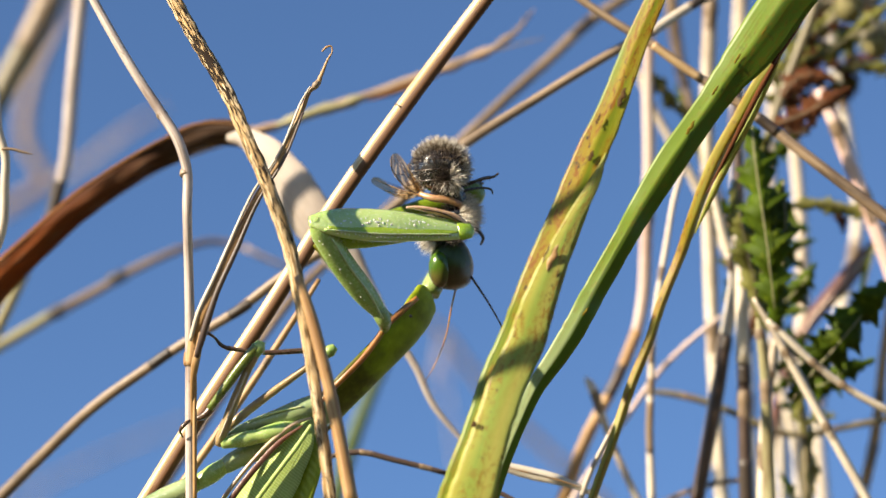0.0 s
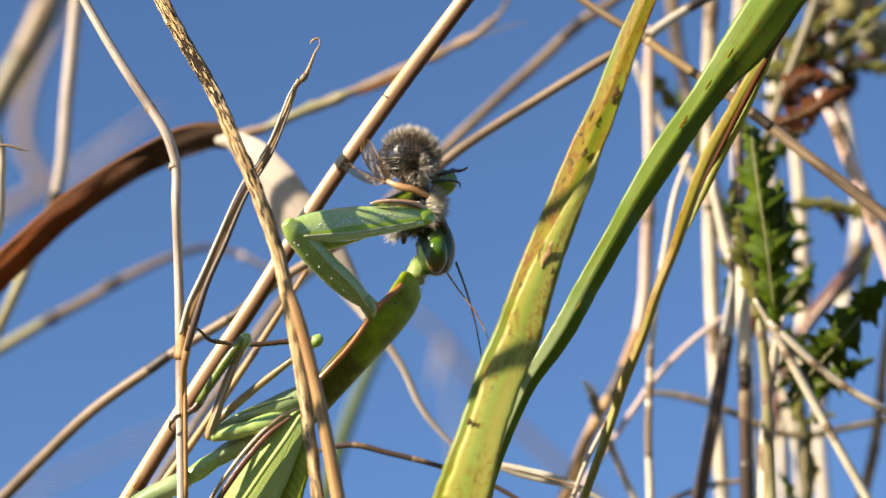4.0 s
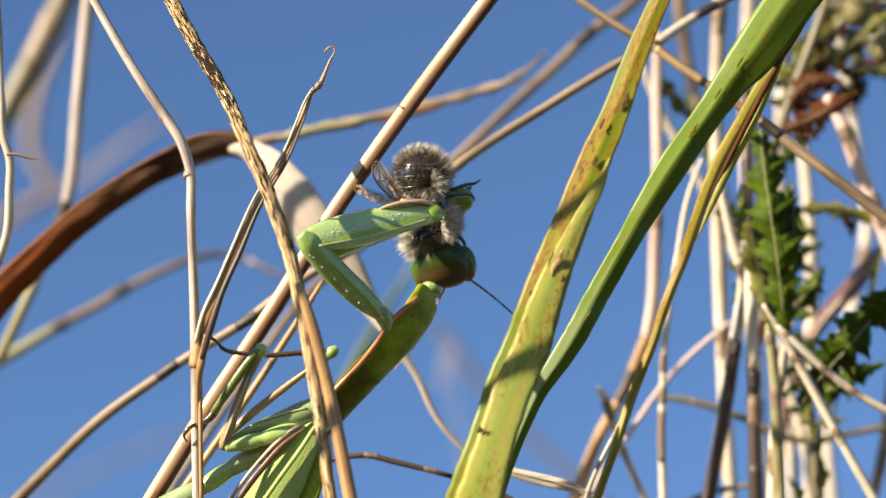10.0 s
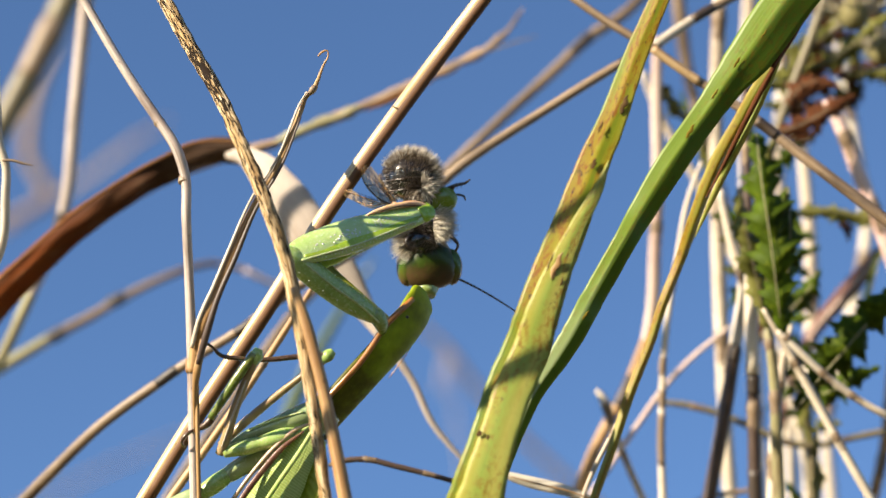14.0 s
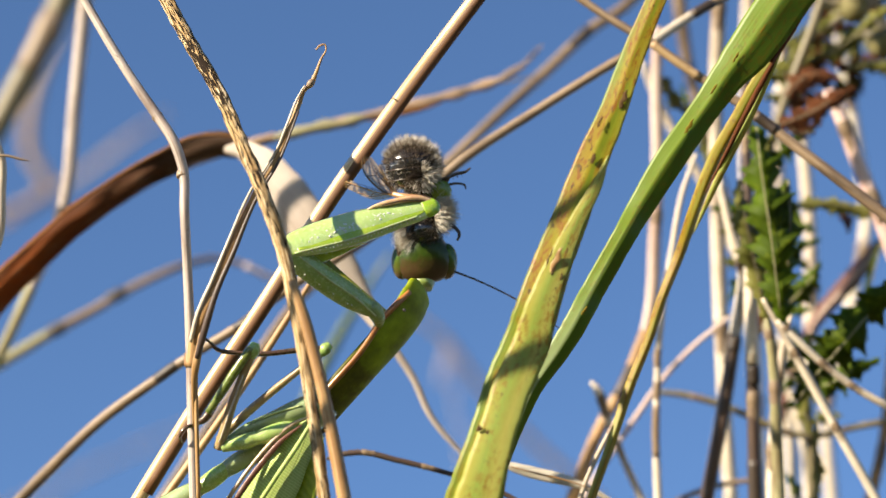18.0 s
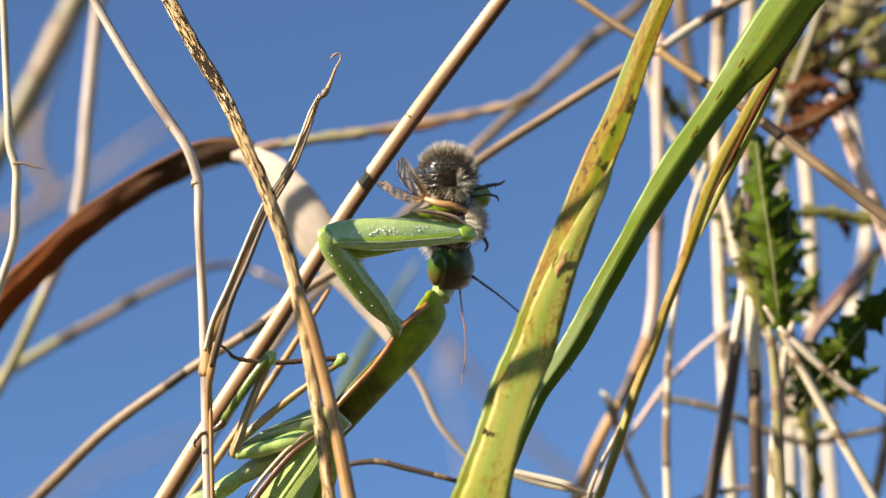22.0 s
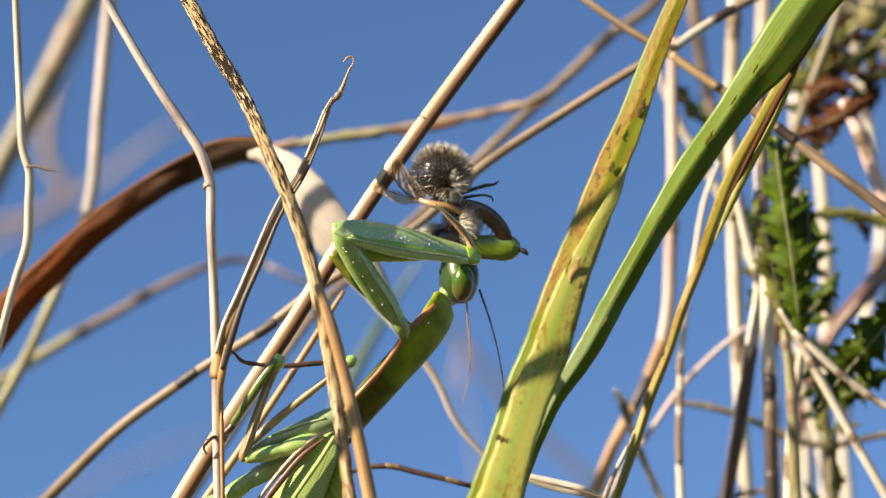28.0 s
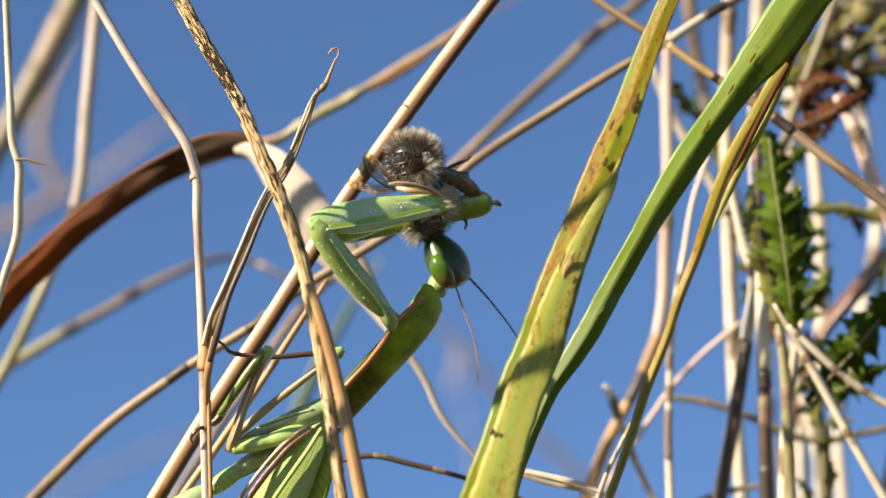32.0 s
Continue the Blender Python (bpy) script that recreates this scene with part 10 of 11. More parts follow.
        (29.5, pose(-0.024, 0.24644, 0.56716, 30) @ pose(0, 0, 0, 0, -2.49, 0)),
        (30, pose(-0.02427, 0.24639, 0.56723, 30) @ pose(0, 0, 0, 0, -2.73, 0)),
        (30.5, pose(-0.02442, 0.2464, 0.56723, 30) @ pose(0, 0, 0, 0, -2.77, 0)),
        (31, pose(-0.02442, 0.24645, 0.56713, 30) @ pose(0, 0, 0, 0, -2.36, 0)),
        (31.5, pose(-0.02425, 0.24649, 0.56707, 30) @ pose(0, 0, 0, 0, -2.03, 0)),
        (32, pose(-0.02403, 0.24651, 0.56703, 30) @ pose(0, 0, 0, 0, -1.5, 0)),
    ])
    walk(coxa, [
        (0, pose(0.01774, 0, 0.01376, 0, 48.8, 33.6)),
        (0.5, pose(0.01774, 0, 0.01376, 0, 47.5, 37.7)),
        (1, pose(0.01774, 0, 0.01376, 0, 44.2, 36.7)),
        (1.5, pose(0.01774, 0, 0.01376, 0, 43.2, 35.7)),
        (2, pose(0.01774, 0, 0.01376, 0, 43.1, 35.5)),
        (2.5, pose(0.01774, 0, 0.01376, 0, 42.7, 35.8)),
        (3, pose(0.01774, 0, 0.01376, 0, 41.8, 35.5)),
        (3.5, pose(0.01774, 0, 0.01376, 0, 41.2, 34.6)),
        (5.5, pose(0.01774, 0, 0.01376, 0, 42.2, 34.3)),
        (6, pose(0.01774, 0, 0.01376, 0, 42.2, 33.7)),
        (6.5, pose(0.01774, 0, 0.01376, 0, 42, 33.6)),
        (7, pose(0.01774, 0, 0.01376, 0, 42.4, 33.9)),
        (7.5, pose(0.01774, 0, 0.01376, 0, 41.6, 33.5)),
        (8, pose(0.01774, 0, 0.01376, 0, 40, 32.6)),
        (8.5, pose(0.01774, 0, 0.01376, 0, 39.6, 32.6)),
        (9, pose(0.01774, 0, 0.01376, 0, 39.9, 32.8)),
        (9.5, pose(0.01774, 0, 0.01376, 0, 41.2, 33.3)),
        (10, pose(0.01774, 0, 0.01376, 0, 40.7, 33.4)),
        (10.5, pose(0.01774, 0, 0.01376, 0, 40.1, 33.4)),
        (11, pose(0.01774, 0, 0.01376, 0, 41, 34.1)),
        (11.5, pose(0.01774, 0, 0.01376, 0, 41.2, 34.3)),
        (12, pose(0.01774, 0, 0.01376, 0, 40.3, 34.2)),
        (12.5, pose(0.01774, 0, 0.01376, 0, 39.2, 33.7)),
        (13, pose(0.01774, 0, 0.01376, 0, 38.2, 32.9)),
        (13.5, pose(0.01774, 0, 0.01376, 0, 36.4, 31.2)),
        (14, pose(0.01774, 0, 0.01376, 0, 34, 30)),
        (14.5, pose(0.01774, 0, 0.01376, 0, 31.5, 29.4)),
        (16.5, pose(0.01774, 0, 0.01376, 0, 32.7, 29.6)),
        (17, pose(0.01774, 0, 0.01376, 0, 34.3, 29.6)),
        (17.5, pose(0.01774, 0, 0.01376, 0, 34.4, 29.6)),
        (18, pose(0.01774, 0, 0.01376, 0, 34, 29.4)),
        (18.5, pose(0.01774, 0, 0.01376, 0, 34.6, 29.8)),
        (19, pose(0.01774, 0, 0.01376, 0, 36.9, 30.4)),
        (19.5, pose(0.01774, 0, 0.01376, 0, 39.8, 31.5)),
        (20, pose(0.01774, 0, 0.01376, 0, 41.8, 32.9)),
        (20.5, pose(0.01774, 0, 0.01376, 0, 42.2, 33.9)),
        (21, pose(0.01774, 0, 0.01376, 0, 41.8, 34.2)),
        (21.5, pose(0.01774, 0, 0.01376, 0, 43, 34.6)),
        (22, pose(0.01774, 0, 0.01376, 0, 46.8, 36.4)),
        (22.5, pose(0.01774, 0, 0.01376, 0, 49.9, 38.6)),
        (23, pose(0.01774, 0, 0.01376, 0, 51.7, 40.5)),
        (23.5, pose(0.01774, 0, 0.01376, 0, 52.4, 40.8)),
        (24, pose(0.01774, 0, 0.01376, 0, 54, 33.5)),
        (24.5, pose(0.01774, 0, 0.01376, 0, 54.3, 28.1)),
        (25, pose(0.01774, 0, 0.01376, 0, 55.5, 26.8)),
        (25.5, pose(0.01774, 0, 0.01376, 0, 58.1, 25.2)),
        (27.5, pose(0.01774, 0, 0.01376, 0, 52.5, 37.1)),
        (28, pose(0.01774, 0, 0.01376, 0, 51.4, 39.8)),
        (28.5, pose(0.01774, 0, 0.01376, 0, 51.4, 40.3)),
        (29, pose(0.01774, 0, 0.01376, 0, 51.2, 39.9)),
        (29.5, pose(0.01774, 0, 0.01376, 0, 52, 37.4)),
        (30, pose(0.01774, 0, 0.01376, 0, 54, 33.3)),
        (30.5, pose(0.01774, 0, 0.01376, 0, 53.6, 33.5)),
        (31, pose(0.01774, 0, 0.01376, 0, 52.3, 31.8)),
        (31.5, pose(0.01774, 0, 0.01376, 0, 51.1, 28.7)),
        (32, pose(0.01774, 0, 0.01376, 0, 49.3, 26.9)),
    ])
    walk(femur, [
        (0, pose(0.01015, -0.00504, 0.02416, 0, 1.8, 21.2)),
        (0.5, pose(0.01063, -0.00551, 0.02358, 0, 7, 27.1)),
        (1, pose(0.01036, -0.00551, 0.02272, 0, 5.4, 30.4)),
        (1.5, pose(0.01008, -0.00551, 0.02262, 0, 1.2, 32.3)),
        (2, pose(0.01002, -0.00551, 0.02264, 0, -2.3, 33.4)),
        (2.5, pose(0.01011, -0.00551, 0.02245, 0, -5.2, 34.8)),
        (3, pose(0.01003, -0.00551, 0.02225, 0, -5.4, 34.7)),
        (3.5, pose(0.00975, -0.00551, 0.02225, 0, -4.6, 34.2)),
        (5.5, pose(0.00966, -0.00551, 0.02262, 0, -5.8, 36.1)),
        (6, pose(0.0095, -0.00551, 0.02275, 0, -7.1, 34.5)),
        (6.5, pose(0.00946, -0.00551, 0.02272, 0, -8, 32.8)),
        (7, pose(0.00955, -0.00551, 0.02279, 0, -8.6, 34.2)),
        (7.5, pose(0.00943, -0.00551, 0.02262, 0, -10.8, 33.9)),
        (8, pose(0.00912, -0.00551, 0.02234, 0, -12.7, 33.4)),
        (8.5, pose(0.00912, -0.00551, 0.02223, 0, -12.7, 34.7)),
        (9, pose(0.00918, -0.00551, 0.02228, 0, -11.6, 35.7)),
        (9.5, pose(0.00935, -0.00551, 0.02254, 0, -10.7, 36.6)),
        (10, pose(0.00938, -0.00551, 0.02237, 0, -10.4, 36.7)),
        (10.5, pose(0.00938, -0.00551, 0.02221, 0, -10.9, 36.3)),
        (11, pose(0.0096, -0.00551, 0.02231, 0, -11.3, 36.6)),
        (11.5, pose(0.00967, -0.00551, 0.02232, 0, -12.3, 36.9)),
        (12, pose(0.00962, -0.00551, 0.02208, 0, -13, 38)),
        (12.5, pose(0.00948, -0.00551, 0.02187, 0, -12.3, 39.2)),
        (13, pose(0.00921, -0.00551, 0.02174, 0, -12.1, 37.5)),
        (13.5, pose(0.00865, -0.00551, 0.02161, 0, -13.6, 34)),
        (14, pose(0.00822, -0.00551, 0.02119, 0, -14.8, 29.1)),
        (14.5, pose(0.00796, -0.00551, 0.02065, 0, -16.4, 23.3)),
        (16.5, pose(0.00805, -0.00551, 0.02092, 0, -14.5, 18)),
        (17, pose(0.00804, -0.00551, 0.02137, 0, -13.2, 19.8)),
        (17.5, pose(0.00803, -0.00551, 0.02141, 0, -13.2, 20.9)),
        (18, pose(0.00797, -0.00551, 0.02132, 0, -13.3, 20.3)),
        (18.5, pose(0.00814, -0.00551, 0.02141, 0, -13.2, 22.4)),
        (19, pose(0.00836, -0.00551, 0.02194, 0, -12, 26.6)),
        (19.5, pose(0.00877, -0.00551, 0.02254, 0, -9, 30.1)),
        (20, pose(0.00923, -0.00551, 0.02284, 0, -5.4, 30.4)),
        (20.5, pose(0.00955, -0.00551, 0.02273, 0, -2.6, 28.3)),
        (21, pose(0.00965, -0.00551, 0.02252, 0, -2.6, 26.8)),
        (21.5, pose(0.00975, -0.00551, 0.02283, 0, -2.9, 26.1)),
        (22, pose(0.01027, -0.00551, 0.02366, 0, -0.9, 28.3)),
        (22.5, pose(0.01085, -0.00551, 0.02423, 0, 1.6, 30.5)),
        (23, pose(0.01129, -0.00551, 0.02449, 0, 5, 30.4)),
        (23.5, pose(0.01136, -0.00551, 0.02471, 0, 6.5, 27.7)),
        (24, pose(0.01097, -0.00448, 0.02496, 0, 7.2, 20.3)),
        (24.5, pose(0.01063, -0.00379, 0.025, 0, 6.7, 13.8)),
        (25, pose(0.01074, -0.00353, 0.02515, 0, 7.6, 13.2)),
        (25.5, pose(0.01113, -0.00311, 0.0255, 0, 9.9, 11.4)),
        (27.5, pose(0.01103, -0.00507, 0.02474, 0, 10.6, 33.5)),
        (28, pose(0.01113, -0.00551, 0.02455, 0, 10.5, 32.6)),
        (28.5, pose(0.01125, -0.00551, 0.02444, 0, 10.4, 33.6)),
        (29, pose(0.01115, -0.00551, 0.02443, 0, 8.7, 35.4)),
        (29.5, pose(0.01097, -0.00517, 0.02465, 0, 9.2, 36.1)),
        (30, pose(0.01095, -0.00446, 0.02495, 0, 9.9, 36.9)),
        (30.5, pose(0.0109, -0.00452, 0.0249, 0, 8.3, 37.8)),
        (31, pose(0.01055, -0.00446, 0.0247, 0, 3.6, 38)),
        (31.5, pose(0.01012, -0.00416, 0.02453, 0, -2.6, 37)),
        (32, pose(0.0097, -0.00408, 0.02424, 0, -7.5, 36.7)),
    ])
    walk(far, [
        (0, pose(0.01162, 0.0075, 0.0227, 0, -16.9, 14.6)),
        (0.5, pose(0.0121, 0.0075, 0.02212, 0, -16.8, 15.4)),
        (1, pose(0.01183, 0.0075, 0.02125, 0, -19.4, 15.7)),
        (1.5, pose(0.01155, 0.0075, 0.02115, 0, -20.1, 15.6)),
        (2, pose(0.01149, 0.0075, 0.02117, 0, -20.5, 15.1)),
        (2.5, pose(0.01158, 0.0075, 0.02098, 0, -21.7, 15)),
        (3, pose(0.0115, 0.0075, 0.02078, 0, -22.4, 15.4)),
        (3.5, pose(0.01122, 0.0075, 0.02078, 0, -23.1, 15.3)),
        (5.5, pose(0.01113, 0.0075, 0.02115, 0, -20.9, 13.6)),
        (6, pose(0.01097, 0.0075, 0.02128, 0, -22.3, 9.8)),
        (6.5, pose(0.01092, 0.0075, 0.02125, 0, -22.8, 0)),
        (7, pose(0.01102, 0.0075, 0.02132, 0, -23.2, 6.4)),
        (7.5, pose(0.01089, 0.0075, 0.02115, 0, -24, 13.4)),
        (8, pose(0.01059, 0.0075, 0.02087, 0, -24.4, 15.1)),
        (8.5, pose(0.01058, 0.0075, 0.02076, 0, -23.9, 15.3)),
        (9, pose(0.01065, 0.0075, 0.02082, 0, -22.6, 15.4)),
        (9.5, pose(0.01082, 0.0075, 0.02107, 0, -20.9, 15.4)),
        (10, pose(0.01085, 0.0075, 0.0209, 0, -20.3, 15)),
        (10.5, pose(0.01084, 0.0075, 0.02074, 0, -20.9, 14.8)),
        (11, pose(0.01107, 0.0075, 0.02084, 0, -22.1, 14.9)),
        (11.5, pose(0.01114, 0.0075, 0.02085, 0, -23.1, 15)),
        (12, pose(0.01109, 0.0075, 0.02062, 0, -23.9, 15.2)),
        (12.5, pose(0.01095, 0.0075, 0.0204, 0, -24.8, 15.6)),
        (13, pose(0.01068, 0.0075, 0.02027, 0, -24.5, 15.4)),
        (13.5, pose(0.01012, 0.0075, 0.02014, 0, -24.1, 11.3)),
        (14, pose(0.00969, 0.0075, 0.01972, 0, -25, 0)),
        (14.5, pose(0.00943, 0.0075, 0.01919, 0, -25.7, 0)),
        (16.5, pose(0.00952, 0.0075, 0.01945, 0, -24.1, 0)),
        (17, pose(0.00951, 0.0075, 0.0199, 0, -23.8, 0)),
        (17.5, pose(0.0095, 0.0075, 0.01994, 0, -24.2, 0)),
        (18, pose(0.00944, 0.0075, 0.01986, 0, -24.6, 0)),
        (18.5, pose(0.00961, 0.0075, 0.01994, 0, -24.4, 0)),
        (19, pose(0.00983, 0.0075, 0.02048, 0, -23, 7.5)),
        (19.5, pose(0.01024, 0.0075, 0.02107, 0, -21.1, 14.8)),
        (20, pose(0.0107, 0.0075, 0.02137, 0, -19.9, 15.1)),
        (20.5, pose(0.01101, 0.0075, 0.02126, 0, -19.8, 15)),
        (21, pose(0.01112, 0.0075, 0.02105, 0, -20.9, 14.8)),
        (21.5, pose(0.01121, 0.0075, 0.02136, 0, -21.3, 14.8)),
        (22, pose(0.01174, 0.0075, 0.02219, 0, -19.3, 14.8)),
        (22.5, pose(0.01232, 0.0075, 0.02276, 0, -16.9, 14.5)),
        (23, pose(0.01276, 0.0075, 0.02302, 0, -13.4, 14)),
        (23.5, pose(0.01283, 0.0075, 0.02325, 0, -11, 5.3)),
        (24, pose(0.01244, 0.0075, 0.02349, 0, -10.5, 0)),
        (24.5, pose(0.0121, 0.0075, 0.02353, 0, -11.2, 0)),
        (25, pose(0.01221, 0.0075, 0.02369, 0, -12, 0)),
        (25.5, pose(0.0126, 0.0075, 0.02404, 0, -12.3, 0)),
        (27.5, pose(0.0125, 0.0075, 0.02327, 0, 5.5, 0)),
        (28, pose(0.0126, 0.0075, 0.02308, 0, 3.6, 0)),
        (28.5, pose(0.01272, 0.0075, 0.02297, 0, 4.1, 0)),
        (29, pose(0.01262, 0.0075, 0.02296, 0, 4.3, 0)),
        (29.5, pose(0.01244, 0.0075, 0.02319, 0, 5.3, 0)),
        (30, pose(0.01241, 0.0075, 0.02348, 0, 2.9, 0)),
        (30.5, pose(0.01237, 0.0075, 0.02343, 0, 0.1, 0)),
        (31, pose(0.01202, 0.0075, 0.02323, 0, -4, 0)),
        (31.5, pose(0.01159, 0.0075, 0.02306, 0, -7.9, 0)),
        (32, pose(0.01117, 0.0075, 0.02278, 0, -11.5, 0)),
    ])
    folded, spread = pose(*(0.01688, 0.00086, -0.00049), 0, -62, 0), pose(*(0.01707, -0.00037, 0.00024))
    walk(dull, [(t, swing(dull, "G", x, 0)) for t, x in ((0, 6.9), (1, 7.4), (2, 4.4), (3.5, 4.9), (5.5, 4.2), (6, 5.6), (7, 6.0), (8, 5.0), (9, -0.2), (10, 0.4), (12, -6.0), (14, -7.1), (17, -7.6), (19, -1.0), (21, -1.2), (22, 0.5), (23, 0.4), (25, 2.8), (29, -4.1), (31, -7.8), (32, -7.3))])
    walk(bow_tip, [(t, Matrix.Translation(BOW_PIVOT) @ Matrix.Rotation(radians(-a), 4, VIEW)) for t, a in TOSSES])
    walk(near_shin, [(t, Matrix.Translation(KNEE) @ Matrix.Rotation(radians(a), 4, "Y")) for t, a in ((0, 5), (3.5, 4), (6, 0), (20, 0), (21, 5), (24, 9), (25.5, 11), (27.5, 28), (30, 30), (31, 20), (32, 12))])
    walk(far_shin, [(0, folded), (25.4, folded), (27.3, spread), (32, spread)])
    walk(head, [
        (0, pose(0.02492, 0.009, 0.01997, 0, -4, 0) @ pose(0, 0, 0, 0, 0, 60)),
        (0.5, pose(0.02539, 0.009, 0.01951, 0, -1, 0) @ pose(0, 0, 0, 0, 0, 68)),
        (1, pose(0.02589, 0.009, 0.01949, 0, 2, 0) @ pose(0, 0, 0, 0, 0, 60)),
        (1.5, pose(0.02573, 0.009, 0.01976, 0, 5, 0) @ pose(0, 0, 0, 0, 0, 65)),
        (2, pose(0.02509, 0.009, 0.0197, 0, -1.5, 0) @ pose(0, 0, 0, 0, 0, 88)),
        (2.5, pose(0.02498, 0.009, 0.01945, 0, -8, 0) @ pose(0, 0, 0, 0, 0, 95)),
        (3, pose(0.02531, 0.009, 0.01954, 0, 1, 0) @ pose(0, 0, 0, 0, 0, 104)),
        (3.5, pose(0.02498, 0.009, 0.01995, 0, 10, 0) @ pose(0, 0, 0, 0, 0, 100)),
        (5.5, pose(0.02495, 0.009, 0.01981, 0, -20, 0) @ pose(0, 0, 0, 0, 0, 85)),
        (6, pose(0.02467, 0.009, 0.01986, 0, -22.5, 0) @ pose(0, 0, 0, 0, 0, 80)),
        (6.5, pose(0.0245, 0.009, 0.02008, 0, -25, 0) @ pose(0, 0, 0, 0, 0, 95)),
        (7, pose(0.02405, 0.009, 0.02016, 0, -17.5, 0) @ pose(0, 0, 0, 0, 0, 106)),
        (7.5, pose(0.024, 0.009, 0.02005, 0, -10, 0) @ pose(0, 0, 0, 0, 0, 95)),
        (8, pose(0.02438, 0.009, 0.02005, 0, -25, 0) @ pose(0, 0, 0, 0, 0, 65)),
        (8.5, pose(0.0243, 0.009, 0.02017, 0, -15, 0) @ pose(0, 0, 0, 0, 0, 15)),
        (9, pose(0.02405, 0.009, 0.02013, 0, -5, 0) @ pose(0, 0, 0, 0, 0, 0)),
        (9.5, pose(0.02388, 0.009, 0.02003, 0, -6, 0) @ pose(0, 0, 0, 0, 0, 0)),
        (10, pose(0.02395, 0.009, 0.02, 0, -7, 0) @ pose(0, 0, 0, 0, 0, 0)),
        (10.5, pose(0.02419, 0.009, 0.0201, 0, -8, 0) @ pose(0, 0, 0, 0, 0, 10)),
        (11, pose(0.02427, 0.009, 0.02018, 0, -16.5, 0) @ pose(0, 0, 0, 0, 0, 50)),
        (11.5, pose(0.02433, 0.009, 0.02009, 0, -25, 0) @ pose(0, 0, 0, 0, 0, 52)),
        (12, pose(0.02452, 0.009, 0.02005, 0, -20, 0) @ pose(0, 0, 0, 0, 0, 60)),
        (12.5, pose(0.02463, 0.009, 0.02011, 0, -15, 0) @ pose(0, 0, 0, 0, 0, 70)),
        (13, pose(0.0243, 0.009, 0.02025, 0, -7.5, 0) @ pose(0, 0, 0, 0, 0, 40)),
        (13.5, pose(0.02351, 0.009, 0.02027, 0, 0, 0) @ pose(0, 0, 0, 0, 0, 5)),
        (14, pose(0.02306, 0.009, 0.02008, 0, 0.3, 0) @ pose(0, 0, 0, 0, 0, 5)),
        (14.5, pose(0.02268, 0.009, 0.01985, 0, 0.5, 0) @ pose(0, 0, 0, 0, 0, 0)),
        (16.5, pose(0.02276, 0.009, 0.01983, 0, 1.6, 0) @ pose(0, 0, 0, 0, 0, 0)),
        (17, pose(0.02295, 0.009, 0.02001, 0, 1.9, 0) @ pose(0, 0, 0, 0, 0, 0)),
        (17.5, pose(0.02291, 0.009, 0.02004, 0, 2.2, 0) @ pose(0, 0, 0, 0, 0, 0)),
        (18, pose(0.02289, 0.009, 0.01999, 0, 2.5, 0) @ pose(0, 0, 0, 0, 0, 0)),
        (18.5, pose(0.02309, 0.009, 0.02005, 0, 2.7, 0) @ pose(0, 0, 0, 0, 0, 0)),
        (19, pose(0.02334, 0.009, 0.02031, 0, 3, 0) @ pose(0, 0, 0, 0, 0, 0)),
        (19.5, pose(0.0239, 0.009, 0.02022, 0, -3.5, 0) @ pose(0, 0, 0, 0, 0, 15)),
        (20, pose(0.02451, 0.009, 0.01998, 0, -10, 0) @ pose(0, 0, 0, 0, 0, 30)),
        (20.5, pose(0.02453, 0.009, 0.01985, 0, -5, 0) @ pose(0, 0, 0, 0, 0, 72)),
        (21, pose(0.02433, 0.009, 0.02008, 0, 0, 0) @ pose(0, 0, 0, 0, 0, 78)),
        (21.5, pose(0.02413, 0.009, 0.02055, 0, 5, 0) @ pose(0, 0, 0, 0, 0, 75)),
        (22, pose(0.024, 0.009, 0.0205, 0, 6, 0) @ pose(0, 0, 0, 0, 0, 56)),
        (22.5, pose(0.02436, 0.009, 0.02008, 0, 7, 0) @ pose(0, 0, 0, 0, 0, 58)),
        (23, pose(0.02481, 0.009, 0.01952, 0, 8, 0) @ pose(0, 0, 0, 0, 0, 78)),
        (23.5, pose(0.02472, 0.009, 0.01945, 0, 6.8, 0) @ pose(0, 0, 0, 0, 0, 60)),
        (24, pose(0.02413, 0.009, 0.01978, 0, 5.6, 0) @ pose(0, 0, 0, 0, 0, 15)),
        (24.5, pose(0.0235, 0.009, 0.02011, 0, 4.4, 0) @ pose(0, 0, 0, 0, 0, 5)),
        (25, pose(0.02323, 0.009, 0.02019, 0, 3.2, 0) @ pose(0, 0, 0, 0, 0, 0)),
        (25.5, pose(0.023, 0.009, 0.02036, 0, 2, 0) @ pose(0, 0, 0, 0, 0, 5)),
        (27.5, pose(0.02377, 0.009, 0.01919, 0, 6.8, 0) @ pose(0, 0, 0, 0, 0, 95)),
        (28, pose(0.02394, 0.009, 0.0191, 0, 8, 0) @ pose(0, 0, 0, 0, 0, 104)),
        (28.5, pose(0.02424, 0.009, 0.01903, 0, 5.8, 0) @ pose(0, 0, 0, 0, 0, 102)),
        (29, pose(0.02444, 0.009, 0.01906, 0, 3.6, 0) @ pose(0, 0, 0, 0, 0, 114)),
        (29.5, pose(0.02433, 0.009, 0.01899, 0, 1.4, 0) @ pose(0, 0, 0, 0, 0, 112)),
        (30, pose(0.02426, 0.009, 0.01912, 0, -0.8, 0) @ pose(0, 0, 0, 0, 0, 116)),
        (30.5, pose(0.02411, 0.009, 0.01926, 0, -3, 0) @ pose(0, 0, 0, 0, 0, 104)),
        (31, pose(0.02388, 0.009, 0.01955, 0, -5, 0) @ pose(0, 0, 0, 0, 0, 112)),
        (31.5, pose(0.02384, 0.009, 0.01988, 0, -22, 0) @ pose(0, 0, 0, 0, 0, 82)),
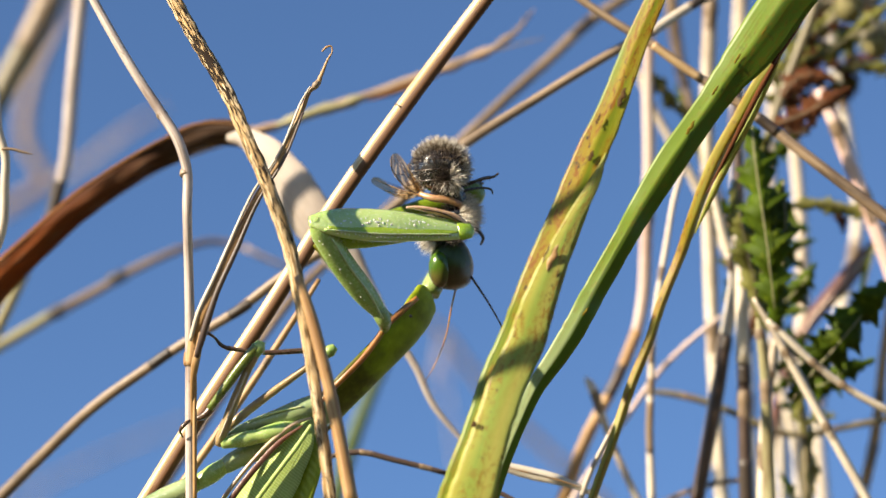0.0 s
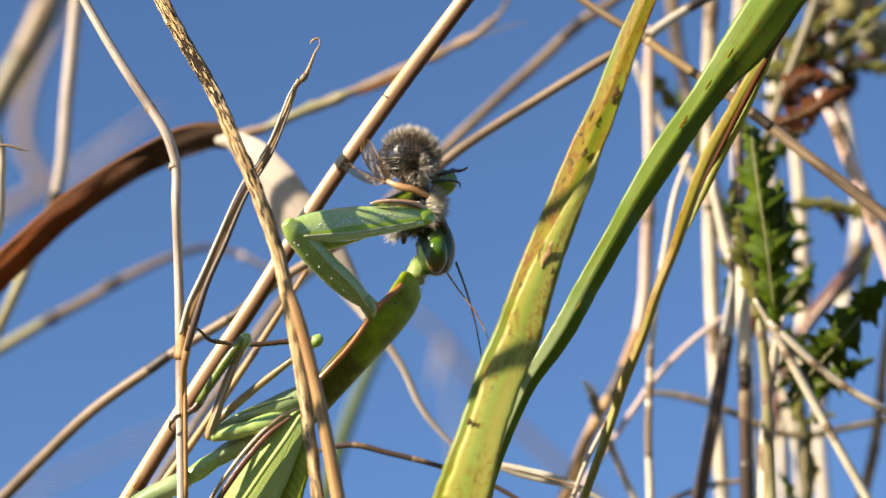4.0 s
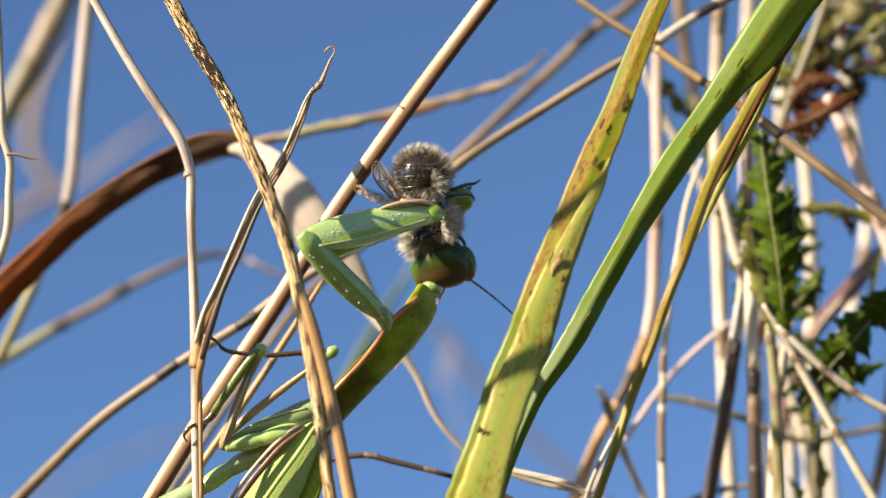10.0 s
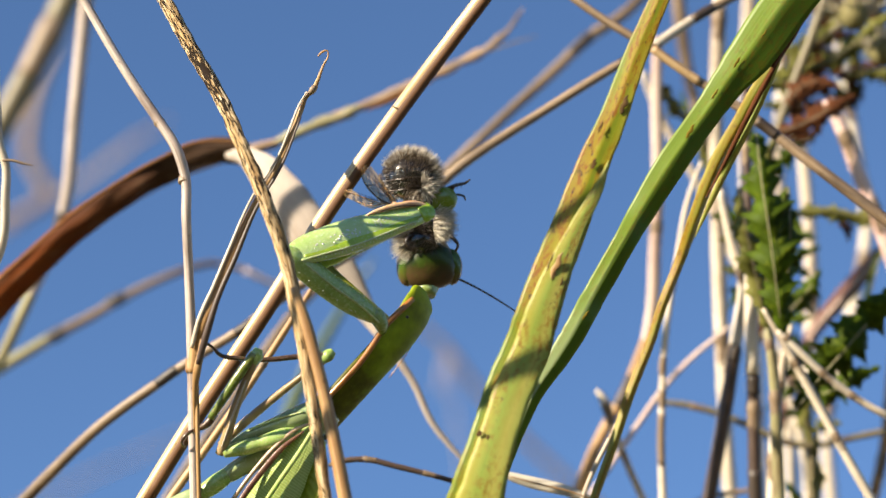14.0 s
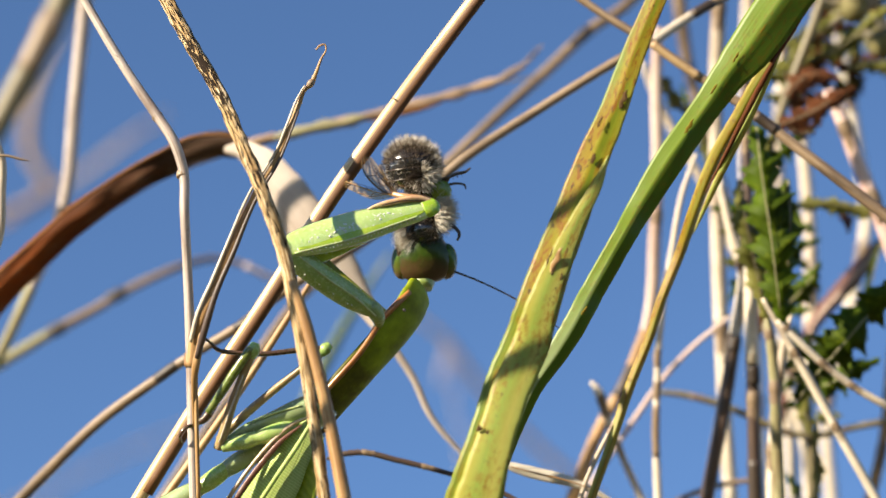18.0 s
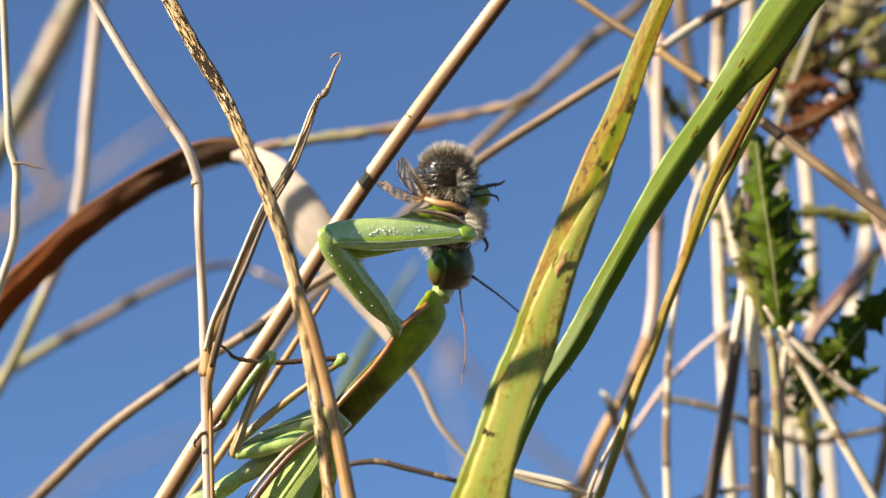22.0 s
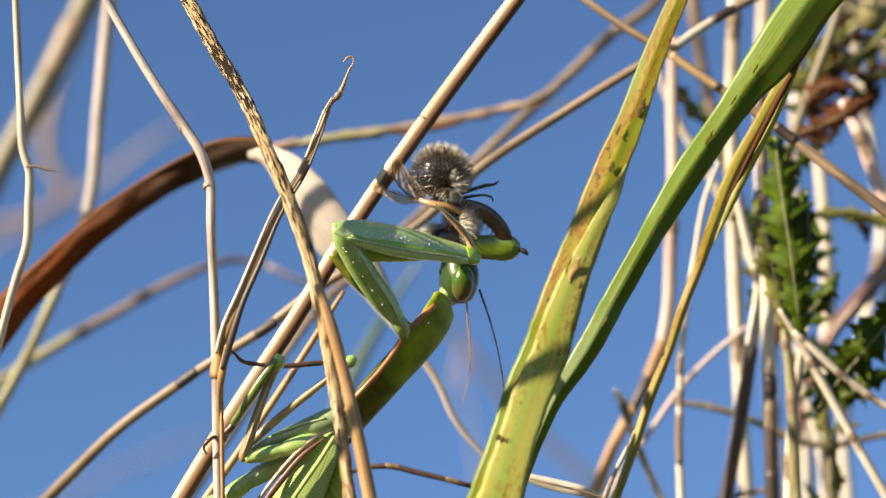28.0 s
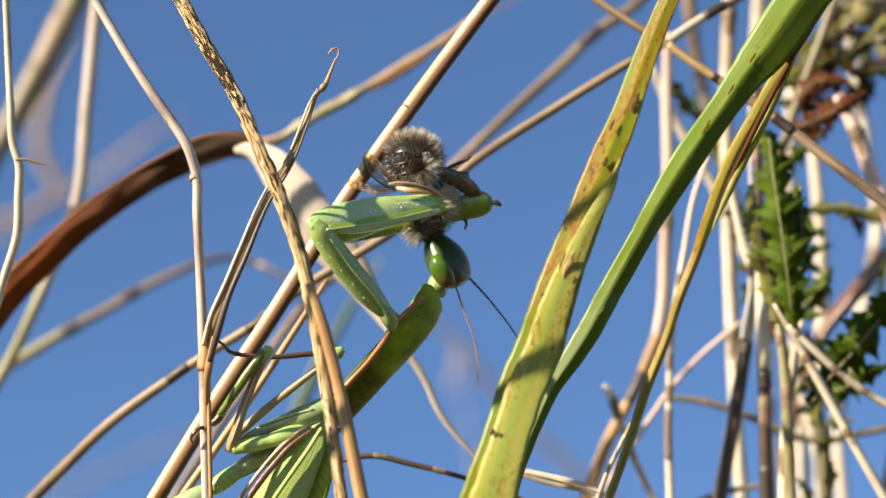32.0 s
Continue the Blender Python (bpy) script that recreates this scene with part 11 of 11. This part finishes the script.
        (32, pose(0.02384, 0.009, 0.01983, 0, -25, 0) @ pose(0, 0, 0, 0, 0, 72)),
    ])
    walk(ant_a, [
        (0, pose(0.02712, 0.009, 0.01838, 0, 57, 0)),
        (0.5, pose(0.02759, 0.009, 0.01792, 0, 72, 0)),
        (1, pose(0.0281, 0.009, 0.0179, 0, 65, 0)),
        (1.5, pose(0.02793, 0.009, 0.01817, 0, 62, 0)),
        (2, pose(0.02729, 0.009, 0.01811, 0, 62, 0)),
        (2.5, pose(0.02718, 0.009, 0.01786, 0, 62, 0)),
        (3, pose(0.02751, 0.009, 0.01795, 0, 52, 0)),
        (3.5, pose(0.02718, 0.009, 0.01836, 0, 75, 0)),
        (5.5, pose(0.02715, 0.009, 0.01822, 0, 50, 0)),
        (6, pose(0.02687, 0.009, 0.01827, 0, 44, 0)),
        (6.5, pose(0.0267, 0.009, 0.01849, 0, 52, 0)),
        (7, pose(0.02625, 0.009, 0.01857, 0, 60, 0)),
        (7.5, pose(0.0262, 0.009, 0.01846, 0, 55, 0)),
        (8, pose(0.02658, 0.009, 0.01846, 0, 50, 0)),
        (8.5, pose(0.0265, 0.009, 0.01858, 0, 44, 0)),
        (9, pose(0.02625, 0.009, 0.01854, 0, 38, 0)),
        (9.5, pose(0.02608, 0.009, 0.01844, 0, 38, 0)),
        (10, pose(0.02615, 0.009, 0.01841, 0, 38, 0)),
        (10.5, pose(0.02639, 0.009, 0.01851, 0, 38, 0)),
        (11, pose(0.02647, 0.009, 0.01859, 0, 48, 0)),
        (11.5, pose(0.02654, 0.009, 0.0185, 0, 48, 0)),
        (12, pose(0.02673, 0.009, 0.01846, 0, 48, 0)),
        (12.5, pose(0.02684, 0.009, 0.01852, 0, 48, 0)),
        (13, pose(0.0265, 0.009, 0.01866, 0, 40, 0)),
        (13.5, pose(0.02572, 0.009, 0.01868, 0, 34.7, 0)),
        (14, pose(0.02526, 0.009, 0.01849, 0, 29.3, 0)),
        (14.5, pose(0.02489, 0.009, 0.01826, 0, 24, 0)),
        (16.5, pose(0.02496, 0.009, 0.01824, 0, 24, 0)),
        (17, pose(0.02515, 0.009, 0.01842, 0, 24, 0)),
        (17.5, pose(0.02511, 0.009, 0.01845, 0, 24, 0)),
        (18, pose(0.02509, 0.009, 0.0184, 0, 24, 0)),
        (18.5, pose(0.02529, 0.009, 0.01846, 0, 24, 0)),
        (19, pose(0.02554, 0.009, 0.01872, 0, 27, 0)),
        (19.5, pose(0.02611, 0.009, 0.01863, 0, 30, 0)),
        (20, pose(0.02671, 0.009, 0.01839, 0, 52, 0)),
        (20.5, pose(0.02673, 0.009, 0.01826, 0, 58, 0)),
        (21, pose(0.02653, 0.009, 0.01849, 0, 60, 0)),
        (21.5, pose(0.02633, 0.009, 0.01896, 0, 62, 0)),
        (22, pose(0.0262, 0.009, 0.01891, 0, 38, 0)),
        (22.5, pose(0.02657, 0.009, 0.01849, 0, 55, 0)),
        (23, pose(0.02701, 0.009, 0.01793, 0, 72, 0)),
        (23.5, pose(0.02693, 0.009, 0.01786, 0, 60, 0)),
        (24, pose(0.02633, 0.009, 0.01819, 0, 48, 0)),
        (24.5, pose(0.0257, 0.009, 0.01852, 0, 47.3, 0)),
        (25, pose(0.02543, 0.009, 0.0186, 0, 46.7, 0)),
        (25.5, pose(0.0252, 0.009, 0.01877, 0, 46, 0)),
        (27.5, pose(0.02598, 0.009, 0.0176, 0, 82, 0)),
        (28, pose(0.02615, 0.009, 0.01751, 0, 74, 0)),
        (28.5, pose(0.02644, 0.009, 0.01744, 0, 66, 0)),
        (29, pose(0.02664, 0.009, 0.01747, 0, 73, 0)),
        (29.5, pose(0.02653, 0.009, 0.0174, 0, 80, 0)),
        (30, pose(0.02647, 0.009, 0.01753, 0, 68, 0)),
        (30.5, pose(0.02631, 0.009, 0.01767, 0, 56, 0)),
        (31, pose(0.02609, 0.009, 0.01796, 0, 56, 0)),
        (31.5, pose(0.02604, 0.009, 0.01829, 0, 53, 0)),
        (32, pose(0.02604, 0.009, 0.01824, 0, 50, 0)),
    ])
    walk(ant_b, [
        (0, pose(0.02565, 0.009, 0.0179, 0, 105, 0)),
        (0.5, pose(0.02612, 0.009, 0.01743, 0, 92, 0)),
        (1, pose(0.02663, 0.009, 0.01741, 0, 90, 0)),
        (1.5, pose(0.02646, 0.009, 0.01768, 0, 90, 0)),
        (2, pose(0.02582, 0.009, 0.01762, 0, 79, 0)),
        (2.5, pose(0.02571, 0.009, 0.01737, 0, 68, 0)),
        (3, pose(0.02604, 0.009, 0.01746, 0, 85, 0)),
        (3.5, pose(0.02571, 0.009, 0.01787, 0, 55, 0)),
        (5.5, pose(0.02569, 0.009, 0.01773, 0, 85, 0)),
        (6, pose(0.0254, 0.009, 0.01778, 0, 80, 0)),
        (6.5, pose(0.02523, 0.009, 0.018, 0, 62.5, 0)),
        (7, pose(0.02479, 0.009, 0.01808, 0, 45, 0)),
        (7.5, pose(0.02473, 0.009, 0.01797, 0, 60, 0)),
        (8, pose(0.02511, 0.009, 0.01797, 0, 75, 0)),
        (8.5, pose(0.02503, 0.009, 0.01809, 0, 97.5, 0)),
        (9, pose(0.02478, 0.009, 0.01805, 0, 120, 0)),
        (9.5, pose(0.02461, 0.009, 0.01795, 0, 120, 0)),
        (10, pose(0.02468, 0.009, 0.01792, 0, 120, 0)),
        (10.5, pose(0.02492, 0.009, 0.01802, 0, 120, 0)),
        (11, pose(0.025, 0.009, 0.0181, 0, 90, 0)),
        (11.5, pose(0.02507, 0.009, 0.01801, 0, 85, 0)),
        (12, pose(0.02526, 0.009, 0.01797, 0, 80, 0)),
        (12.5, pose(0.02537, 0.009, 0.01803, 0, 75, 0)),
        (13, pose(0.02503, 0.009, 0.01817, 0, 105, 0)),
        (13.5, pose(0.02425, 0.009, 0.01819, 0, 110, 0)),
        (14, pose(0.02379, 0.009, 0.018, 0, 115, 0)),
        (14.5, pose(0.02342, 0.009, 0.01777, 0, 120, 0)),
        (16.5, pose(0.02349, 0.009, 0.01775, 0, 120, 0)),
        (17, pose(0.02368, 0.009, 0.01793, 0, 120, 0)),
        (17.5, pose(0.02365, 0.009, 0.01796, 0, 120, 0)),
        (18, pose(0.02362, 0.009, 0.01791, 0, 120, 0)),
        (18.5, pose(0.02382, 0.009, 0.01797, 0, 120, 0)),
        (19, pose(0.02407, 0.009, 0.01823, 0, 120, 0)),
        (19.5, pose(0.02464, 0.009, 0.01814, 0, 120, 0)),
        (20, pose(0.02524, 0.009, 0.0179, 0, 100, 0)),
        (20.5, pose(0.02526, 0.009, 0.01777, 0, 62, 0)),
        (21, pose(0.02506, 0.009, 0.018, 0, 64, 0)),
        (21.5, pose(0.02487, 0.009, 0.01847, 0, 66, 0)),
        (22, pose(0.02473, 0.009, 0.01842, 0, 88, 0)),
        (22.5, pose(0.0251, 0.009, 0.018, 0, 91.5, 0)),
        (23, pose(0.02555, 0.009, 0.01744, 0, 95, 0)),
        (23.5, pose(0.02546, 0.009, 0.01737, 0, 92, 0)),
        (24, pose(0.02486, 0.009, 0.0177, 0, 100, 0)),
        (24.5, pose(0.02423, 0.009, 0.01803, 0, 100, 0)),
        (25, pose(0.02396, 0.009, 0.01811, 0, 100, 0)),
        (25.5, pose(0.02373, 0.009, 0.01828, 0, 100, 0)),
        (27.5, pose(0.02451, 0.009, 0.01711, 0, 90, 0)),
        (28, pose(0.02468, 0.009, 0.01702, 0, 91, 0)),
        (28.5, pose(0.02497, 0.009, 0.01695, 0, 92, 0)),
        (29, pose(0.02517, 0.009, 0.01698, 0, 89, 0)),
        (29.5, pose(0.02507, 0.009, 0.01691, 0, 86, 0)),
        (30, pose(0.025, 0.009, 0.01704, 0, 89, 0)),
        (30.5, pose(0.02484, 0.009, 0.01718, 0, 92, 0)),
        (31, pose(0.02462, 0.009, 0.01747, 0, 86, 0)),
        (31.5, pose(0.02458, 0.009, 0.0178, 0, 81, 0)),
        (32, pose(0.02458, 0.009, 0.01775, 0, 76, 0)),
    ])
    walk(bee, [
        (0, pose(0.00031, 0.23788, 0.59697, 30) @ pose(0, 0, 0, 0, 2.6, 0)),
        (0.5, pose(-0.00076, 0.2381, 0.5966, 30) @ pose(0, 0, 0, 0, 4.7, 0)),
        (1, pose(-0.00159, 0.23808, 0.59663, 30) @ pose(0, 0, 0, 0, 5.6, 0)),
        (1.5, pose(-0.00186, 0.23799, 0.5968, 30) @ pose(0, 0, 0, 0, 5.1, 0)),
        (2, pose(-0.00169, 0.23778, 0.59715, 30) @ pose(0, 0, 0, 0, 6.8, 0)),
        (2.5, pose(-0.0021, 0.23748, 0.59767, 30) @ pose(0, 0, 0, 0, 7.5, 0)),
        (3, pose(-0.00306, 0.23741, 0.59779, 30) @ pose(0, 0, 0, 0, 4.7, 0)),
        (3.5, pose(-0.00335, 0.23725, 0.59807, 30) @ pose(0, 0, 0, 0, 5.7, 0)),
        (5.5, pose(-0.002, 0.23753, 0.59759, 30) @ pose(0, 0, 0, 0, 10.8, 0)),
        (6, pose(-0.00194, 0.23726, 0.59805, 30) @ pose(0, 0, 0, 0, 9.4, 0)),
        (6.5, pose(-0.00109, 0.23732, 0.59795, 30) @ pose(0, 0, 0, 0, 9, 0)),
        (7, pose(-0.0007, 0.23741, 0.59779, 30) @ pose(0, 0, 0, 0, 8.9, 0)),
        (7.5, pose(-0.00112, 0.23752, 0.5976, 30) @ pose(0, 0, 0, 0, 5.1, 0)),
        (8, pose(-0.00161, 0.23775, 0.59721, 30) @ pose(0, 0, 0, 0, 1.3, 0)),
        (8.5, pose(-0.00206, 0.23791, 0.59694, 30) @ pose(0, 0, 0, 0, -0.1, 0)),
        (9, pose(-0.00246, 0.23796, 0.59684, 30) @ pose(0, 0, 0, 0, -0.3, 0)),
        (9.5, pose(-0.00261, 0.23799, 0.59678, 30) @ pose(0, 0, 0, 0, 0, 0)),
        (10, pose(-0.00258, 0.23801, 0.59676, 30) @ pose(0, 0, 0, 0, 2.6, 0)),
        (10.5, pose(-0.00244, 0.23784, 0.59705, 30) @ pose(0, 0, 0, 0, 5, 0)),
        (11, pose(-0.00242, 0.2376, 0.59746, 30) @ pose(0, 0, 0, 0, 5.5, 0)),
        (11.5, pose(-0.00243, 0.23749, 0.59766, 30) @ pose(0, 0, 0, 0, 5.6, 0)),
        (12, pose(-0.0027, 0.23757, 0.59752, 30) @ pose(0, 0, 0, 0, 5.6, 0)),
        (12.5, pose(-0.00321, 0.23767, 0.59734, 30) @ pose(0, 0, 0, 0, 5.4, 0)),
        (13, pose(-0.00334, 0.23777, 0.59717, 30) @ pose(0, 0, 0, 0, 4.6, 0)),
        (13.5, pose(-0.00325, 0.23785, 0.59703, 30) @ pose(0, 0, 0, 0, 4.2, 0)),
        (14, pose(-0.00353, 0.23794, 0.59687, 30) @ pose(0, 0, 0, 0, -0.1, 0)),
        (14.5, pose(-0.00384, 0.23804, 0.5967, 30) @ pose(0, 0, 0, 0, -5.1, 0)),
        (16.5, pose(-0.00384, 0.23806, 0.59667, 30) @ pose(0, 0, 0, 0, -5.1, 0)),
        (17, pose(-0.00358, 0.23792, 0.59691, 30) @ pose(0, 0, 0, 0, -2.2, 0)),
        (17.5, pose(-0.00356, 0.23786, 0.59702, 30) @ pose(0, 0, 0, 0, -1.5, 0)),
        (18, pose(-0.00356, 0.2378, 0.59712, 30) @ pose(0, 0, 0, 0, -1.3, 0)),
        (18.5, pose(-0.00337, 0.23781, 0.5971, 30) @ pose(0, 0, 0, 0, -0.4, 0)),
        (19, pose(-0.00301, 0.23786, 0.59701, 30) @ pose(0, 0, 0, 0, 0.9, 0)),
        (19.5, pose(-0.00285, 0.23789, 0.59696, 30) @ pose(0, 0, 0, 0, 1.8, 0)),
        (20, pose(-0.00251, 0.23797, 0.59683, 30) @ pose(0, 0, 0, 0, 2.2, 0)),
        (20.5, pose(-0.00202, 0.23803, 0.59671, 30) @ pose(0, 0, 0, 0, 2.4, 0)),
        (21, pose(-0.00124, 0.23798, 0.5968, 30) @ pose(0, 0, 0, 0, 3.3, 0)),
        (21.5, pose(-0.00036, 0.23793, 0.59689, 30) @ pose(0, 0, 0, 0, 3, 0)),
        (22, pose(0.00033, 0.23776, 0.59719, 30) @ pose(0, 0, 0, 0, 4.5, 0)),
        (22.5, pose(0.00113, 0.23772, 0.59725, 30) @ pose(0, 0, 0, 0, 8.1, 0)),
        (23, pose(0.00206, 0.23805, 0.59669, 30) @ pose(0, 0, 0, 0, 11.1, 0)),
        (23.5, pose(0.00275, 0.23829, 0.59626, 30) @ pose(0, 0, 0, 0, 12, 0)),
        (24, pose(0.00308, 0.23831, 0.59624, 30) @ pose(0, 0, 0, 0, 10.3, 0)),
        (24.5, pose(0.00306, 0.23831, 0.59623, 30) @ pose(0, 0, 0, 0, 7.7, 0)),
        (25, pose(0.00315, 0.23829, 0.59627, 30) @ pose(0, 0, 0, 0, 7.2, 0)),
        (25.5, pose(0.00367, 0.23823, 0.59637, 30) @ pose(0, 0, 0, 0, 8.3, 0)),
        (27.5, pose(-0.00155, 0.23789, 0.59697, 30) @ pose(0, 0, 0, 0, 4.3, 0)),
        (28, pose(-0.00177, 0.23779, 0.59713, 30) @ pose(0, 0, 0, 0, 4, 0)),
        (28.5, pose(-0.00186, 0.23771, 0.59728, 30) @ pose(0, 0, 0, 0, 4.8, 0)),
        (29, pose(-0.00236, 0.23751, 0.59762, 30) @ pose(0, 0, 0, 0, 5.1, 0)),
        (29.5, pose(-0.00324, 0.2373, 0.59798, 30) @ pose(0, 0, 0, 0, 4.7, 0)),
        (30, pose(-0.00408, 0.23717, 0.59821, 30) @ pose(0, 0, 0, 0, 3.8, 0)),
        (30.5, pose(-0.00432, 0.23727, 0.59803, 30) @ pose(0, 0, 0, 0, 2.9, 0)),
        (31, pose(-0.00467, 0.2374, 0.5978, 30) @ pose(0, 0, 0, 0, -0.7, 0)),
        (31.5, pose(-0.00472, 0.2372, 0.59815, 30) @ pose(0, 0, 0, 0, -4.6, 0)),
        (32, pose(-0.00444, 0.23711, 0.59831, 30) @ pose(0, 0, 0, 0, -6.1, 0)),
    ])


HOME = {ob.name: ob.location.copy() for ob, key in SWAYING}
motions()
